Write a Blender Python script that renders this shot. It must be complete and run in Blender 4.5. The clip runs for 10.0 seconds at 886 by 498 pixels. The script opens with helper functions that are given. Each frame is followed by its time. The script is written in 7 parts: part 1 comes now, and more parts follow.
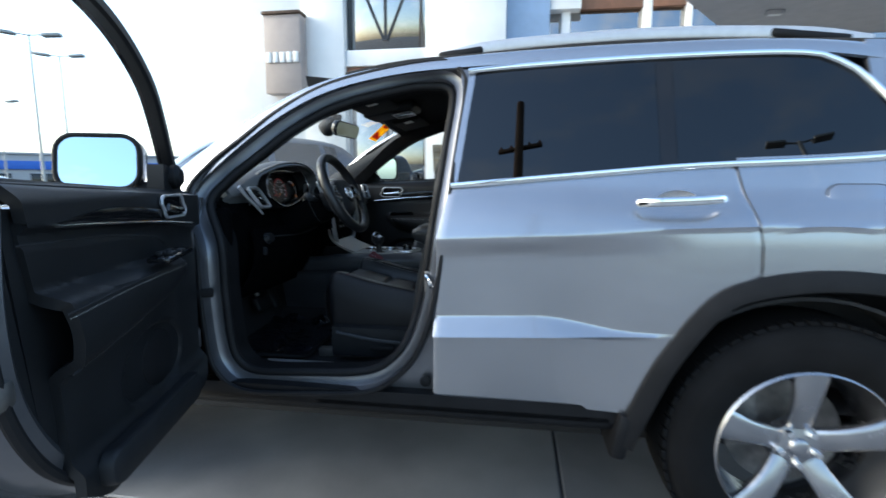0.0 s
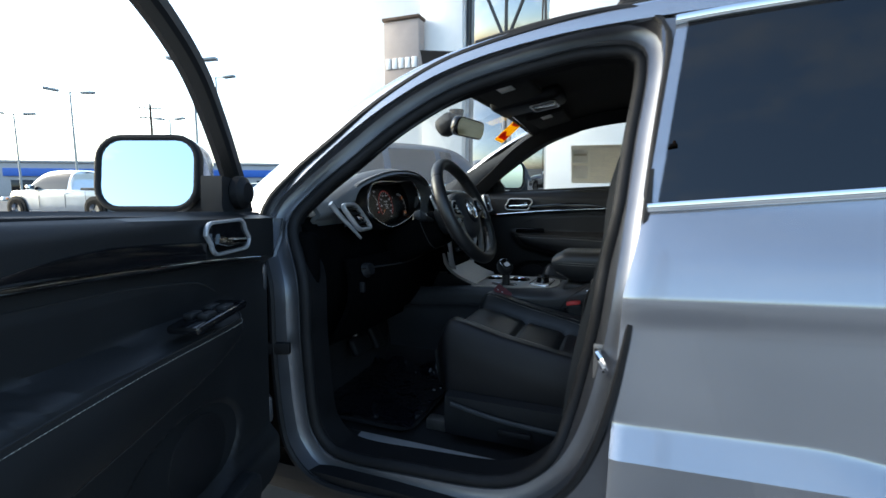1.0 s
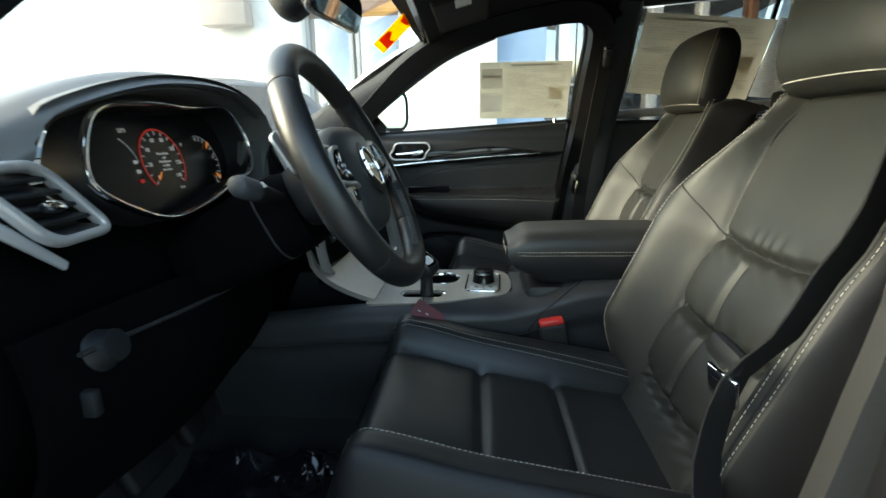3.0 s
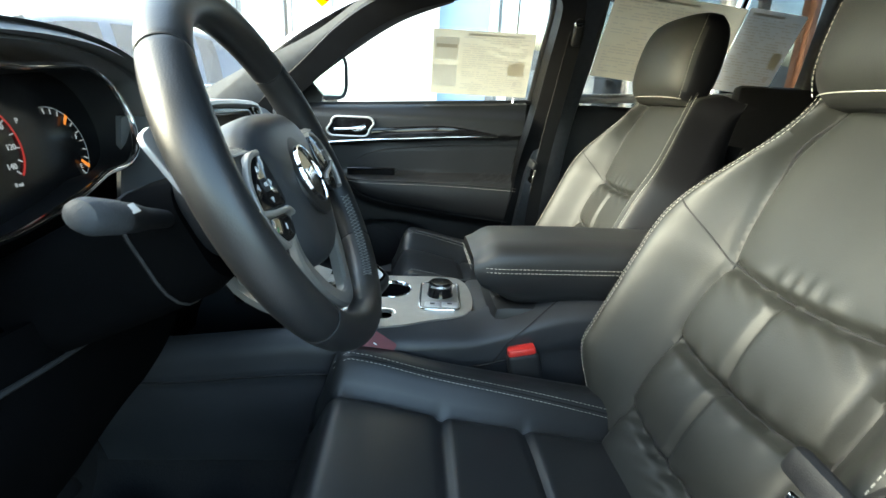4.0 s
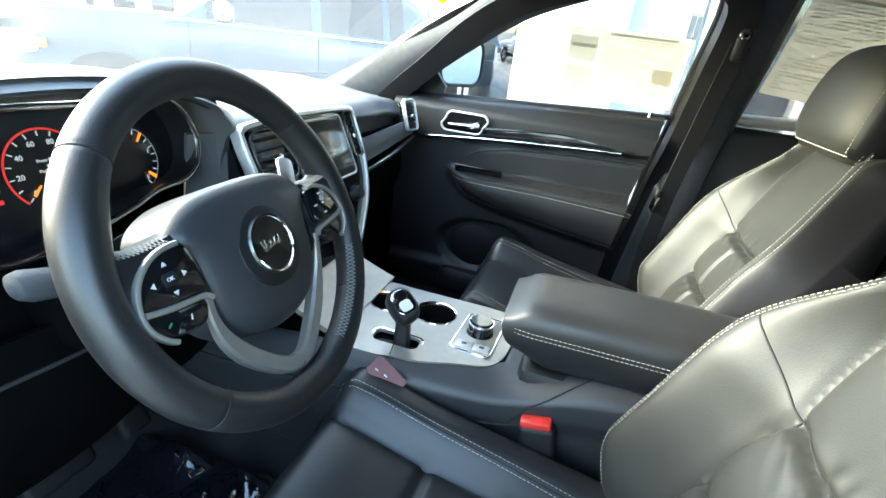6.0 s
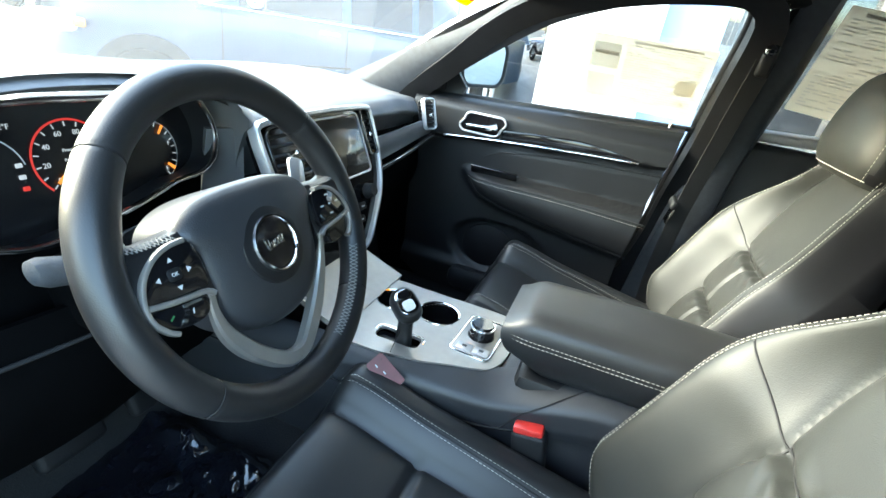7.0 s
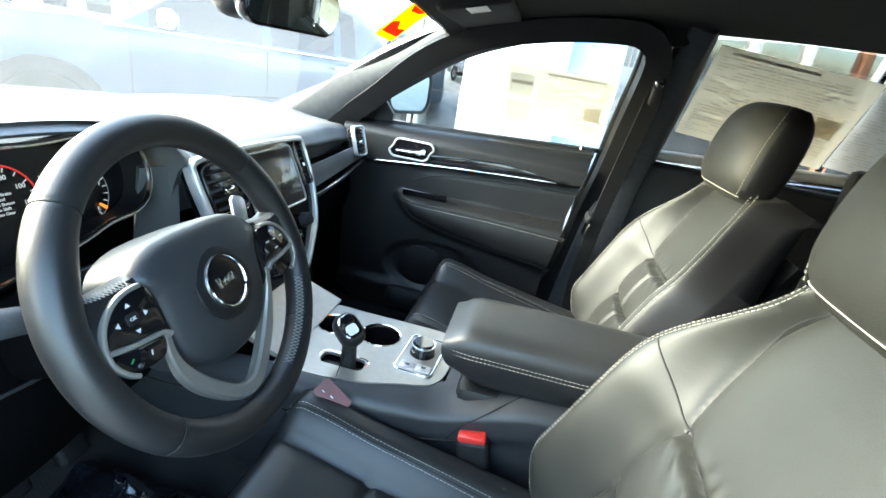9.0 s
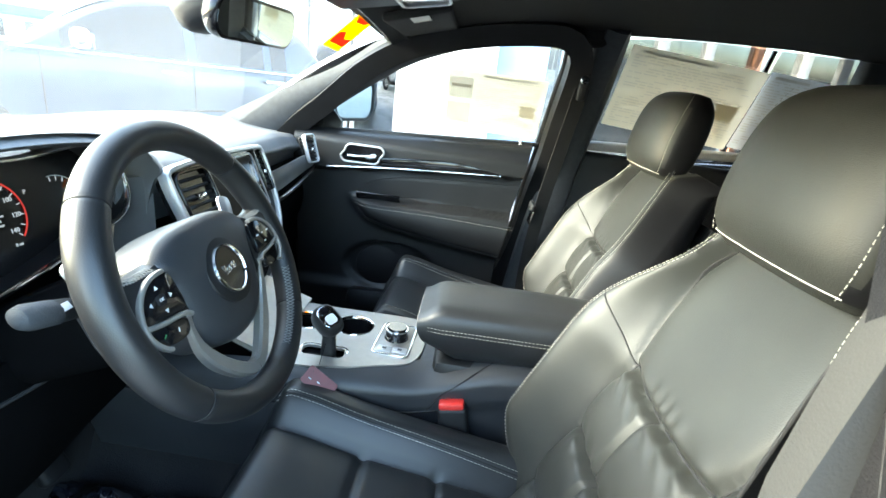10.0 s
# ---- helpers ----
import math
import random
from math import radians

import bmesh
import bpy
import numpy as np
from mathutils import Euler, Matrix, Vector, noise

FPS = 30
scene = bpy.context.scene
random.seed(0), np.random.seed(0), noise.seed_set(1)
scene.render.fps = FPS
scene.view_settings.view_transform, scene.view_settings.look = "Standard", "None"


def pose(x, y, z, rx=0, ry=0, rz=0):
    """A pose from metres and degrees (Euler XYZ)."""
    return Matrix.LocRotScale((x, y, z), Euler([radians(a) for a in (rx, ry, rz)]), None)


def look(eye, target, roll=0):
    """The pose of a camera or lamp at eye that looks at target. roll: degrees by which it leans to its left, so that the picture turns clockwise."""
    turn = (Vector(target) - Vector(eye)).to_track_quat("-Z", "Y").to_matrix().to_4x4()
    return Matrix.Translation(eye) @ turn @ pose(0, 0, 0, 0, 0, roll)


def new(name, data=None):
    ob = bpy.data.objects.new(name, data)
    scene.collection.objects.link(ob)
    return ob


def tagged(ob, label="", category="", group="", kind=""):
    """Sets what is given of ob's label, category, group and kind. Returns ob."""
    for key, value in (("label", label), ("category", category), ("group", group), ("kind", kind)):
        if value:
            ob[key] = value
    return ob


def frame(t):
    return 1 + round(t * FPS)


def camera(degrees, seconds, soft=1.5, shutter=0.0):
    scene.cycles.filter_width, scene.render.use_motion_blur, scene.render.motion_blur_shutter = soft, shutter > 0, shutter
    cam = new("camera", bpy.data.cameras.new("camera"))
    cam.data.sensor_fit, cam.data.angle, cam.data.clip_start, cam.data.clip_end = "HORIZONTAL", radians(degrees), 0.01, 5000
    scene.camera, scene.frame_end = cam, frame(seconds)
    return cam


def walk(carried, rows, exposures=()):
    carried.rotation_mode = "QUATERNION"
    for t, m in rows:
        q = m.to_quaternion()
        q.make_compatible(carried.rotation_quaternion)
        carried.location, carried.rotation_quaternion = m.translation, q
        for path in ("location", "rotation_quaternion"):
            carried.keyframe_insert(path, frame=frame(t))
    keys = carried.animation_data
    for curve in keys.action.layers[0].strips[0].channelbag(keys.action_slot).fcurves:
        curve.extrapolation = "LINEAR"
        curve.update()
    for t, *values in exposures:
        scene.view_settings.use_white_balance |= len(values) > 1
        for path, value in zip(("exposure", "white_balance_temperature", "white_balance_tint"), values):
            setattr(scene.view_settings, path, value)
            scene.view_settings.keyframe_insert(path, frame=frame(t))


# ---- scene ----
cam = camera(85.3, 10.0, shutter=0.3)
PATH = [
    (0, (2.098, -2.34, 1.157), (1.809, -0.379, 0.884), 0.1),
    (0.5, (2.01, -2.065, 1.185), (1.4, -0.175, 0.95), 0.8),
    (1, (1.885, -1.834, 1.184), (1.156, 0.011, 0.931), 0.0),
    (1.5, (1.747, -1.627, 1.195), (1.001, 0.199, 0.865), 1.1),
    (2, (1.67, -1.387, 1.175), (1.039, 0.492, 0.909), -0.4),
    (2.5, (1.611, -1.206, 1.157), (1.215, 0.721, 0.798), -2.3),
    (4, (1.512, -0.874, 1.19), (1.652, 1.03, 0.595), 2.6),
    (4.5, (1.591, -0.822, 1.244), (1.402, 1.051, 0.568), 4.5),
    (5, (1.648, -0.8, 1.275), (1.308, 1.025, 0.532), 6.2),
    (5.5, (1.677, -0.782, 1.297), (1.279, 1.027, 0.544), 6.3),
    (6, (1.685, -0.772, 1.315), (1.217, 1.006, 0.527), 7.2),
    (7.5, (1.718, -0.772, 1.346), (1.183, 0.972, 0.527), 10.2),
    (8, (1.726, -0.775, 1.357), (1.221, 0.986, 0.555), 10.1),
    (8.5, (1.722, -0.779, 1.362), (1.28, 1.016, 0.597), 10.3),
    (9, (1.704, -0.818, 1.366), (1.421, 1.03, 0.655), 9.8),
    (9.5, (1.679, -0.877, 1.359), (1.542, 0.989, 0.653), 9.0),
    (10, (1.679, -0.914, 1.351), (1.617, 0.977, 0.703), 7.3),
]
walk(cam, [(t, look(eye, target, roll)) for t, eye, target, roll in PATH],
     exposures=[(0,2.10,6350,2),(1.0,2.10,6500,2),(2.0,2.34,7000,-2),(2.5,2.72,7650,-4),(4.0,4.08,7100,-5),(5.5,4.72,6750,-4),(10.0,4.72,6750,-4)])

# world: hazy bright day, a low veiled sun ahead of the silver car, blue sky behind
SUN_EL, SUN_AZ = 27.0, -101.0
world = bpy.data.worlds.new("world")
scene.world = world
world.use_nodes = True
wn = world.node_tree.nodes
sky = wn.new("ShaderNodeTexSky")
sky.sky_type, sky.sun_disc = "NISHITA", False
sky.sun_elevation, sky.sun_rotation = radians(SUN_EL), radians(SUN_AZ)
sky.air_density, sky.dust_density, sky.ozone_density = 1.0, 2.4, 2.6
wn["Background"].inputs[1].default_value = 0.13
# thin wisps of cloud
wt, wm, wz, wr, wb, wx = (wn.new("ShaderNode" + k) for k in ("TexCoord", "Mapping", "TexNoise", "MapRange", "RGBToBW", "Mix"))
wm.inputs["Scale"].default_value = (1.0, 1.6, 2.6)
wz.inputs["Scale"].default_value, wz.inputs["Detail"].default_value, wz.inputs["Roughness"].default_value = 3.2, 7.0, 0.6
wr.inputs["From Min"].default_value, wr.inputs["From Max"].default_value, wr.inputs["To Max"].default_value = 0.50, 0.80, 0.55
wg = wn.new("ShaderNodeMath")
wg.operation = "MULTIPLY"
wg.inputs[1].default_value = 1.9
wx.data_type = "RGBA"
wl = world.node_tree.links
wl.new(wt.outputs["Generated"], wm.inputs[0])
wl.new(wm.outputs[0], wz.inputs["Vector"])
wl.new(wz.outputs["Fac"], wr.inputs["Value"])
wl.new(sky.outputs[0], wb.inputs[0])
wl.new(wb.outputs[0], wg.inputs[0])
wl.new(wr.outputs["Result"], wx.inputs["Factor"])
wl.new(sky.outputs[0], wx.inputs["A"])
wl.new(wg.outputs[0], wx.inputs["B"])
wl.new(wx.outputs["Result"], wn["Background"].inputs[0])
sun_data = bpy.data.lights.new("sun", "SUN")
sun_data.energy, sun_data.angle, sun_data.color = 0.6, radians(24), (1.0, 0.95, 0.88)
sun = new("sun", sun_data)
sd = Vector((math.sin(radians(SUN_AZ)) * math.cos(radians(SUN_EL)), math.cos(radians(SUN_AZ)) * math.cos(radians(SUN_EL)), math.sin(radians(SUN_EL))))
sun.matrix_world = look(tuple(sd * 40), (0, 0, 0))


# ---- materials ----
def mat(name, base, rough=0.5, metal=0.0, spec=0.5, vary=0.0, scale=20.0, bump=0.0, bump_scale=200.0, coat=0.0, rvary=0.0, detail=4.0, base2=None, flake=0.0, aniso=None, sheen=0.0):
    m = bpy.data.materials.new(name)
    m.use_nodes = True
    nt, b = m.node_tree, m.node_tree.nodes["Principled BSDF"]
    b.inputs["Base Color"].default_value = (*base, 1)
    b.inputs["Roughness"].default_value, b.inputs["Metallic"].default_value = rough, metal
    b.inputs["Specular IOR Level"].default_value = spec
    b.inputs["Coat Weight"].default_value, b.inputs["Coat Roughness"].default_value = coat, 0.04
    b.inputs["Sheen Weight"].default_value = sheen
    tc = nt.nodes.new("ShaderNodeTexCoord")

    def noise_tex(sc, det=4.0):
        n = nt.nodes.new("ShaderNodeTexNoise")
        n.inputs["Scale"].default_value, n.inputs["Detail"].default_value = sc, det
        nt.links.new(tc.outputs["Object"], n.inputs["Vector"])
        return n
    if vary or base2:
        n = noise_tex(scale, detail)
        mix = nt.nodes.new("ShaderNodeMix")
        mix.data_type = "RGBA"
        hi = base2 or tuple(min(1, c * (1 + vary)) for c in base)
        lo = base if base2 else tuple(c * (1 - vary) for c in base)
        mix.inputs["A"].default_value, mix.inputs["B"].default_value = (*lo, 1), (*hi, 1)
        rp = nt.nodes.new("ShaderNodeMapRange")
        rp.inputs["From Min"].default_value, rp.inputs["From Max"].default_value = 0.3, 0.7
        nt.links.new(n.outputs["Fac"], rp.inputs["Value"])
        nt.links.new(rp.outputs["Result"], mix.inputs["Factor"])
        nt.links.new(mix.outputs["Result"], b.inputs["Base Color"])
    if rvary:
        n = noise_tex(scale * 0.7, 6)
        rp = nt.nodes.new("ShaderNodeMapRange")
        rp.inputs["To Min"].default_value, rp.inputs["To Max"].default_value = max(0.02, rough - rvary), min(1, rough + rvary)
        nt.links.new(n.outputs["Fac"], rp.inputs["Value"])
        nt.links.new(rp.outputs["Result"], b.inputs["Roughness"])
    if bump:
        n = noise_tex(bump_scale, 3)
        bp = nt.nodes.new("ShaderNodeBump")
        bp.inputs["Strength"].default_value, bp.inputs["Distance"].default_value = bump, 0.002
        nt.links.new(n.outputs["Fac"], bp.inputs["Height"])
        nt.links.new(bp.outputs["Normal"], b.inputs["Normal"])
    return m


def leather(name, base, rough, grain=0.25, spec=0.5):
    """Hide with fine cell grain and soft creases."""
    m = mat(name, base, rough, spec=spec, vary=0.18, scale=9, rvary=0.07)
    nt, b = m.node_tree, m.node_tree.nodes["Principled BSDF"]
    tc = nt.nodes.new("ShaderNodeTexCoord")
    v = nt.nodes.new("ShaderNodeTexVoronoi")
    v.inputs["Scale"].default_value = 700
    n = nt.nodes.new("ShaderNodeTexNoise")
    n.inputs["Scale"].default_value, n.inputs["Detail"].default_value = 26, 5
    add = nt.nodes.new("ShaderNodeMath")
    add.operation = "MULTIPLY_ADD"
    add.inputs[1].default_value = 1.2
    bp = nt.nodes.new("ShaderNodeBump")
    bp.inputs["Strength"].default_value, bp.inputs["Distance"].default_value = grain * 0.45, 0.0008
    for x in (v, n):
        nt.links.new(tc.outputs["Object"], x.inputs["Vector"])
    nt.links.new(n.outputs["Fac"], add.inputs[0])
    nt.links.new(v.outputs["Distance"], add.inputs[2])
    nt.links.new(add.outputs[0], bp.inputs["Height"])
    nt.links.new(bp.outputs["Normal"], b.inputs["Normal"])
    return m


def glass(name, tint, rough=0.0, gloss=0.06, glare_veil=0.0):
    """A thin pane: clear or tinted, with a mirror gloss over it, and a pale veil painted in for glare."""
    m = bpy.data.materials.new(name)
    m.use_nodes = True
    nt = m.node_tree
    nt.nodes.remove(nt.nodes["Principled BSDF"])
    tr, gl, lw, pw, sc, mx = (nt.nodes.new("ShaderNode" + k) for k in ("BsdfTransparent", "BsdfGlossy", "LayerWeight", "Math", "Math", "MixShader"))
    tr.inputs[0].default_value, gl.inputs["Roughness"].default_value = (*tint, 1), rough
    lw.inputs["Blend"].default_value = 0.5
    pw.operation, sc.operation = "POWER", "MULTIPLY_ADD"
    pw.inputs[1].default_value, sc.inputs[1].default_value, sc.inputs[2].default_value = 5.0, 0.90, gloss
    nt.links.new(lw.outputs["Facing"], pw.inputs[0])
    nt.links.new(pw.outputs[0], sc.inputs[0])
    nt.links.new(sc.outputs[0], mx.inputs[0])
    nt.links.new(tr.outputs[0], mx.inputs[1])
    nt.links.new(gl.outputs[0], mx.inputs[2])
    last = mx
    if glare_veil:
        tl, last = nt.nodes.new("ShaderNodeBsdfTranslucent"), nt.nodes.new("ShaderNodeMixShader")
        tl.inputs[0].default_value, last.inputs[0].default_value = (0.86, 0.89, 0.92, 1), glare_veil
        nt.links.new(mx.outputs[0], last.inputs[1])
        nt.links.new(tl.outputs[0], last.inputs[2])
    nt.links.new(last.outputs[0], nt.nodes["Material Output"].inputs[0])
    return m


def glow(name, color, strength):
    m = bpy.data.materials.new(name)
    m.use_nodes = True
    b = m.node_tree.nodes["Principled BSDF"]
    b.inputs["Base Color"].default_value = (*[c * 0.3 for c in color], 1)
    b.inputs["Emission Color"].default_value, b.inputs["Emission Strength"].default_value = (*color, 1), strength
    return m


M_SILVER = mat("silver_metallic_paint", (0.37, 0.38, 0.405), 0.27, 0.88, coat=1.0, bump=0.03, bump_scale=1500, vary=0.05, scale=4)
# body silver made darker: the door opening's shade is put into the colour
M_JAMB = mat("shaded_silver_jamb_paint", (0.155, 0.16, 0.176), 0.36, 0.85, coat=0.3, vary=0.1, scale=12, rvary=0.06)
M_BLUEPAINT = mat("slate_blue_paint", (0.012, 0.034, 0.070), 0.30, 0.2, coat=0.6, vary=0.08, scale=3)
M_CHROME = mat("chrome", (0.86, 0.87, 0.88), 0.07, 1.0, rvary=0.03)
M_SATIN = mat("satin_silver_trim", (0.50, 0.50, 0.51), 0.34, 0.6, vary=0.06, scale=40, rvary=0.06)
M_CHAMP = mat("brushed_champagne_trim", (0.31, 0.298, 0.28), 0.38, 0.60, vary=0.05, scale=60, rvary=0.08, bump=0.05, bump_scale=900)
M_BLACKTRIM = mat("black_plastic_cladding", (0.006, 0.006, 0.007), 0.6, spec=0.22, vary=0.3, scale=15, bump=0.3, bump_scale=700)
M_RUBBER = mat("black_rubber", (0.006, 0.006, 0.007), 0.65, spec=0.3, vary=0.3, scale=30, bump=0.2, bump_scale=300)
M_TYRE = mat("tyre_rubber", (0.0045, 0.0045, 0.005), 0.75, spec=0.15, vary=0.35, scale=14, bump=0.35, bump_scale=260)
M_DARK = mat("dark_underbody", (0.008, 0.008, 0.009), 0.8, vary=0.3, scale=10)
M_LEATHER = leather("black_leather", (0.0212, 0.0219, 0.0196), 0.50, 0.36, 0.38)
M_LEATHER2 = leather("black_leather_smooth", (0.0150, 0.0157, 0.0168), 0.42, 0.22, 0.5)
M_WHEEL = leather("wheel_leather", (0.0095, 0.0100, 0.0112), 0.42, 0.22, 0.60)
M_HUB = leather("blue_grey_airbag_cover", (0.023, 0.025, 0.029), 0.44, 0.3, 0.62)
M_WHEELTHREAD = mat("grey_thread", (0.16, 0.16, 0.155), 0.7, vary=0.2, scale=300)
M_VINYL = leather("black_soft_trim", (0.0078, 0.0084, 0.0096), 0.48, 0.3, 0.36)
M_CONSOLE = leather("blue_black_console_trim", (0.022, 0.0235, 0.027), 0.46, 0.3, 0.5)
# black plastic taken almost to zero: footwell shade is in the base colour
M_UNDER = mat("shade_black_under_dash", (0.0018, 0.0019, 0.0022), 0.8, spec=0.03, vary=0.2, scale=18, bump=0.25, bump_scale=900)
M_DASH = leather("grey_black_dash_pad", (0.115, 0.118, 0.122), 0.46, 0.3)
M_CUSHION = leather("black_leather_cushion", (0.0150, 0.0158, 0.0168), 0.40, 0.24, 0.48)
# vinyl of the seat sides, darkened further to hold their shade
M_SEATSIDE = leather("shaded_black_vinyl_seat_side", (0.006, 0.006, 0.0072), 0.50, 0.2, 0.3)
M_PLASTIC = mat("black_interior_plastic", (0.0085, 0.0092, 0.0108), 0.54, spec=0.32, vary=0.2, scale=18, bump=0.25, bump_scale=900, rvary=0.06)
M_PIANO = mat("gloss_black", (0.006, 0.006, 0.007), 0.08, vary=0.2, scale=20)
M_STITCH = mat("pale_thread", (0.44, 0.42, 0.37), 0.7, vary=0.2, scale=300)
M_CARPET = mat("black_carpet", (0.005, 0.005, 0.006), 0.95, vary=0.5, scale=240, bump=0.8, bump_scale=500)
M_FILM = mat("plastic_film_wrap", (0.005, 0.006, 0.009), 0.12, vary=0.4, scale=18, bump=1.0, bump_scale=26, coat=0.6)
M_HEADLINER = mat("black_headliner_cloth", (0.006, 0.006, 0.0065), 0.95, vary=0.25, scale=300, bump=0.5, bump_scale=800)
M_PILLAR = mat("dark_grey_pillar_trim", (0.031, 0.035, 0.041), 0.6, vary=0.15, scale=60, bump=0.3, bump_scale=600)
M_FELT = mat("pale_felt", (0.13, 0.13, 0.125), 0.8, vary=0.12, scale=300)
M_GREYCLOTH = mat("grey_pillar_cloth", (0.022, 0.022, 0.021), 0.8, vary=0.08, scale=900, bump=0.2, bump_scale=500)
M_BELT = mat("black_webbing", (0.005, 0.005, 0.0055), 0.75, vary=0.3, scale=400, bump=0.4, bump_scale=900)
M_RED = mat("red_plastic", (0.55, 0.03, 0.025), 0.35, vary=0.1, scale=60)
M_MAROON = mat("maroon_tag_card", (0.10, 0.006, 0.010), 0.45, vary=0.15, scale=60)
M_WHITE = mat("white_plastic", (0.75, 0.75, 0.74), 0.4, vary=0.05, scale=40)
M_PAPERW = mat("white_paper", (0.78, 0.77, 0.74), 0.7, vary=0.05, scale=14)
M_INK = mat("grey_ink", (0.58, 0.53, 0.46), 0.8, vary=0.25, scale=400)
M_INKD = mat("dark_ink", (0.07, 0.07, 0.075), 0.8, vary=0.2, scale=400)
M_BRONZE = mat("mirror_back_plastic", (0.02, 0.02, 0.022), 0.4)
M_ALLOY = mat("bright_alloy", (0.38, 0.38, 0.395), 0.26, 0.95, vary=0.05, scale=20, rvary=0.05)
M_BRAKE = mat("brake_steel", (0.20, 0.19, 0.18), 0.45, 0.8, vary=0.25, scale=30)
M_GLASS = glass("clear_glass", (0.93, 0.95, 0.94))
# pale translucent share stands in for the dash's glare on the windscreen
M_WIND = glass("glare_veiled_windscreen_glass", (0.93, 0.95, 0.94), glare_veil=0.027)
M_TINT = glass("privacy_glass", (0.02, 0.024, 0.03), gloss=0.075)
M_TINT2 = glass("rear_tinted_glass", (0.45, 0.455, 0.455))
M_SHOW = glass("showroom_glass", (0.35, 0.33, 0.30), gloss=0.45)
M_MIRROR = mat("mirror", (0.62, 0.74, 0.78), 0.012, 1.0)
M_LAMP = glow("dial_white", (0.9, 0.92, 1.0), 0.019)
M_DIALRED = glow("dial_red", (1.0, 0.06, 0.05), 0.021)
M_DIALORG = glow("dial_orange", (1.0, 0.30, 0.05), 0.055)
M_DIALGRN = glow("button_green", (0.1, 0.5, 0.2), 0.004)
M_SCREEN = mat("touch_screen", (0.05, 0.042, 0.034), 0.10, vary=0.3, scale=12)
M_DIALFACE = mat("dial_face", (0.007, 0.007, 0.008), 0.25, vary=0.3, scale=30)
M_ICON = mat("pale_grey_print", (0.55, 0.56, 0.57), 0.6, vary=0.1, scale=90)
M_CONCRETE = mat("concrete", (0.085, 0.088, 0.092), 0.58, base2=(0.25, 0.25, 0.25), scale=1.1, bump=0.35, bump_scale=60, detail=10)
M_STUCCO = mat("white_stucco", (0.80, 0.79, 0.77), 0.85, vary=0.04, scale=3, bump=0.3, bump_scale=120)
M_GREYWALL = mat("grey_panel", (0.40, 0.40, 0.41), 0.7, vary=0.06, scale=5, bump=0.1, bump_scale=80)
M_TAUPE = mat("taupe_sign_panel", (0.36, 0.30, 0.27), 0.6, vary=0.06, scale=5)
M_BROWN = mat("brown_window_frame", (0.20, 0.09, 0.05), 0.5, vary=0.15, scale=8)
M_BLUECOL = mat("blue_painted_column", (0.30, 0.40, 0.55), 0.6, vary=0.06, scale=5)
M_BLUEBAND = mat("blue_fascia", (0.03, 0.13, 0.50), 0.5, vary=0.06, scale=2)
M_POLE = mat("galvanised_pole", (0.33, 0.34, 0.34), 0.5, 0.5, vary=0.12, scale=6)
M_WOODPOLE = mat("weathered_pole_wood", (0.10, 0.065, 0.045), 0.9, vary=0.35, scale=12, bump=0.5, bump_scale=60)
M_ASPHALT = mat("asphalt", (0.05, 0.05, 0.052), 0.9, vary=0.25, scale=2.0, bump=0.5, bump_scale=120)


# ---- mesh helpers ----
def lerp(a, b, t):
    return a + (b - a) * t


def smooth(a, b, x):
    t = max(0.0, min(1.0, (x - a) / (b - a)))
    return t * t * (3 - 2 * t)


def bell(x, c, w):
    return math.exp(-((x - c) / w) ** 2)


def curve(pts, n, closed=False):
    """n points evenly along a Catmull-Rom curve through pts."""
    p = [Vector(q) for q in pts]
    m = len(p)
    out, seg = [], m if closed else m - 1
    for i in range(seg):
        a, b, c, d = ((p[(i + k) % m] if closed else p[max(0, min(m - 1, i + k))]) for k in (-1, 0, 1, 2))
        for k in range(12):
            t = k / 12
            out.append(0.5 * ((2 * b) + (c - a) * t + (2 * a - 5 * b + 4 * c - d) * t * t + (3 * b - a - 3 * c + d) * t ** 3))
    out.append(p[0] if closed else p[-1])
    ln = [0.0]
    for a, b in zip(out, out[1:]):
        ln.append(ln[-1] + (b - a).length)
    res, j = [], 0
    for k in range(n):
        s = ln[-1] * k / (n if closed else n - 1)
        while j < len(ln) - 2 and ln[j + 1] < s:
            j += 1
        f = (s - ln[j]) / max(1e-9, ln[j + 1] - ln[j])
        res.append(out[j].lerp(out[j + 1], min(1, f)))
    return res


def grid(f, nu, nv, cu=False, cv=False, bm=None):
    """A sheet f(u, v), u and v from 0 to 1; cu, cv close it round."""
    bm = bm or bmesh.new()
    rows = [[bm.verts.new(f(i / (nu if cu else nu - 1), j / (nv if cv else nv - 1))) for j in range(nv)] for i in range(nu)]
    for i in range(nu if cu else nu - 1):
        for j in range(nv if cv else nv - 1):
            q = (rows[i][j], rows[(i + 1) % nu][j], rows[(i + 1) % nu][(j + 1) % nv], rows[i][(j + 1) % nv])
            try:
                bm.faces.new(q)
            except ValueError:
                pass
    return bm


def loft(rings, closed=True, caps=True, bm=None):
    """Skin over rings of equally many points."""
    bm = bm or bmesh.new()
    rr = [[bm.verts.new(p) for p in r] for r in rings]
    n = len(rings[0])
    for a, b in zip(rr, rr[1:]):
        for j in range(n if closed else n - 1):
            bm.faces.new((a[j], a[(j + 1) % n], b[(j + 1) % n], b[j]))
    if caps and closed:
        bm.faces.new(rr[0][::-1])
        bm.faces.new(rr[-1])
    return bm


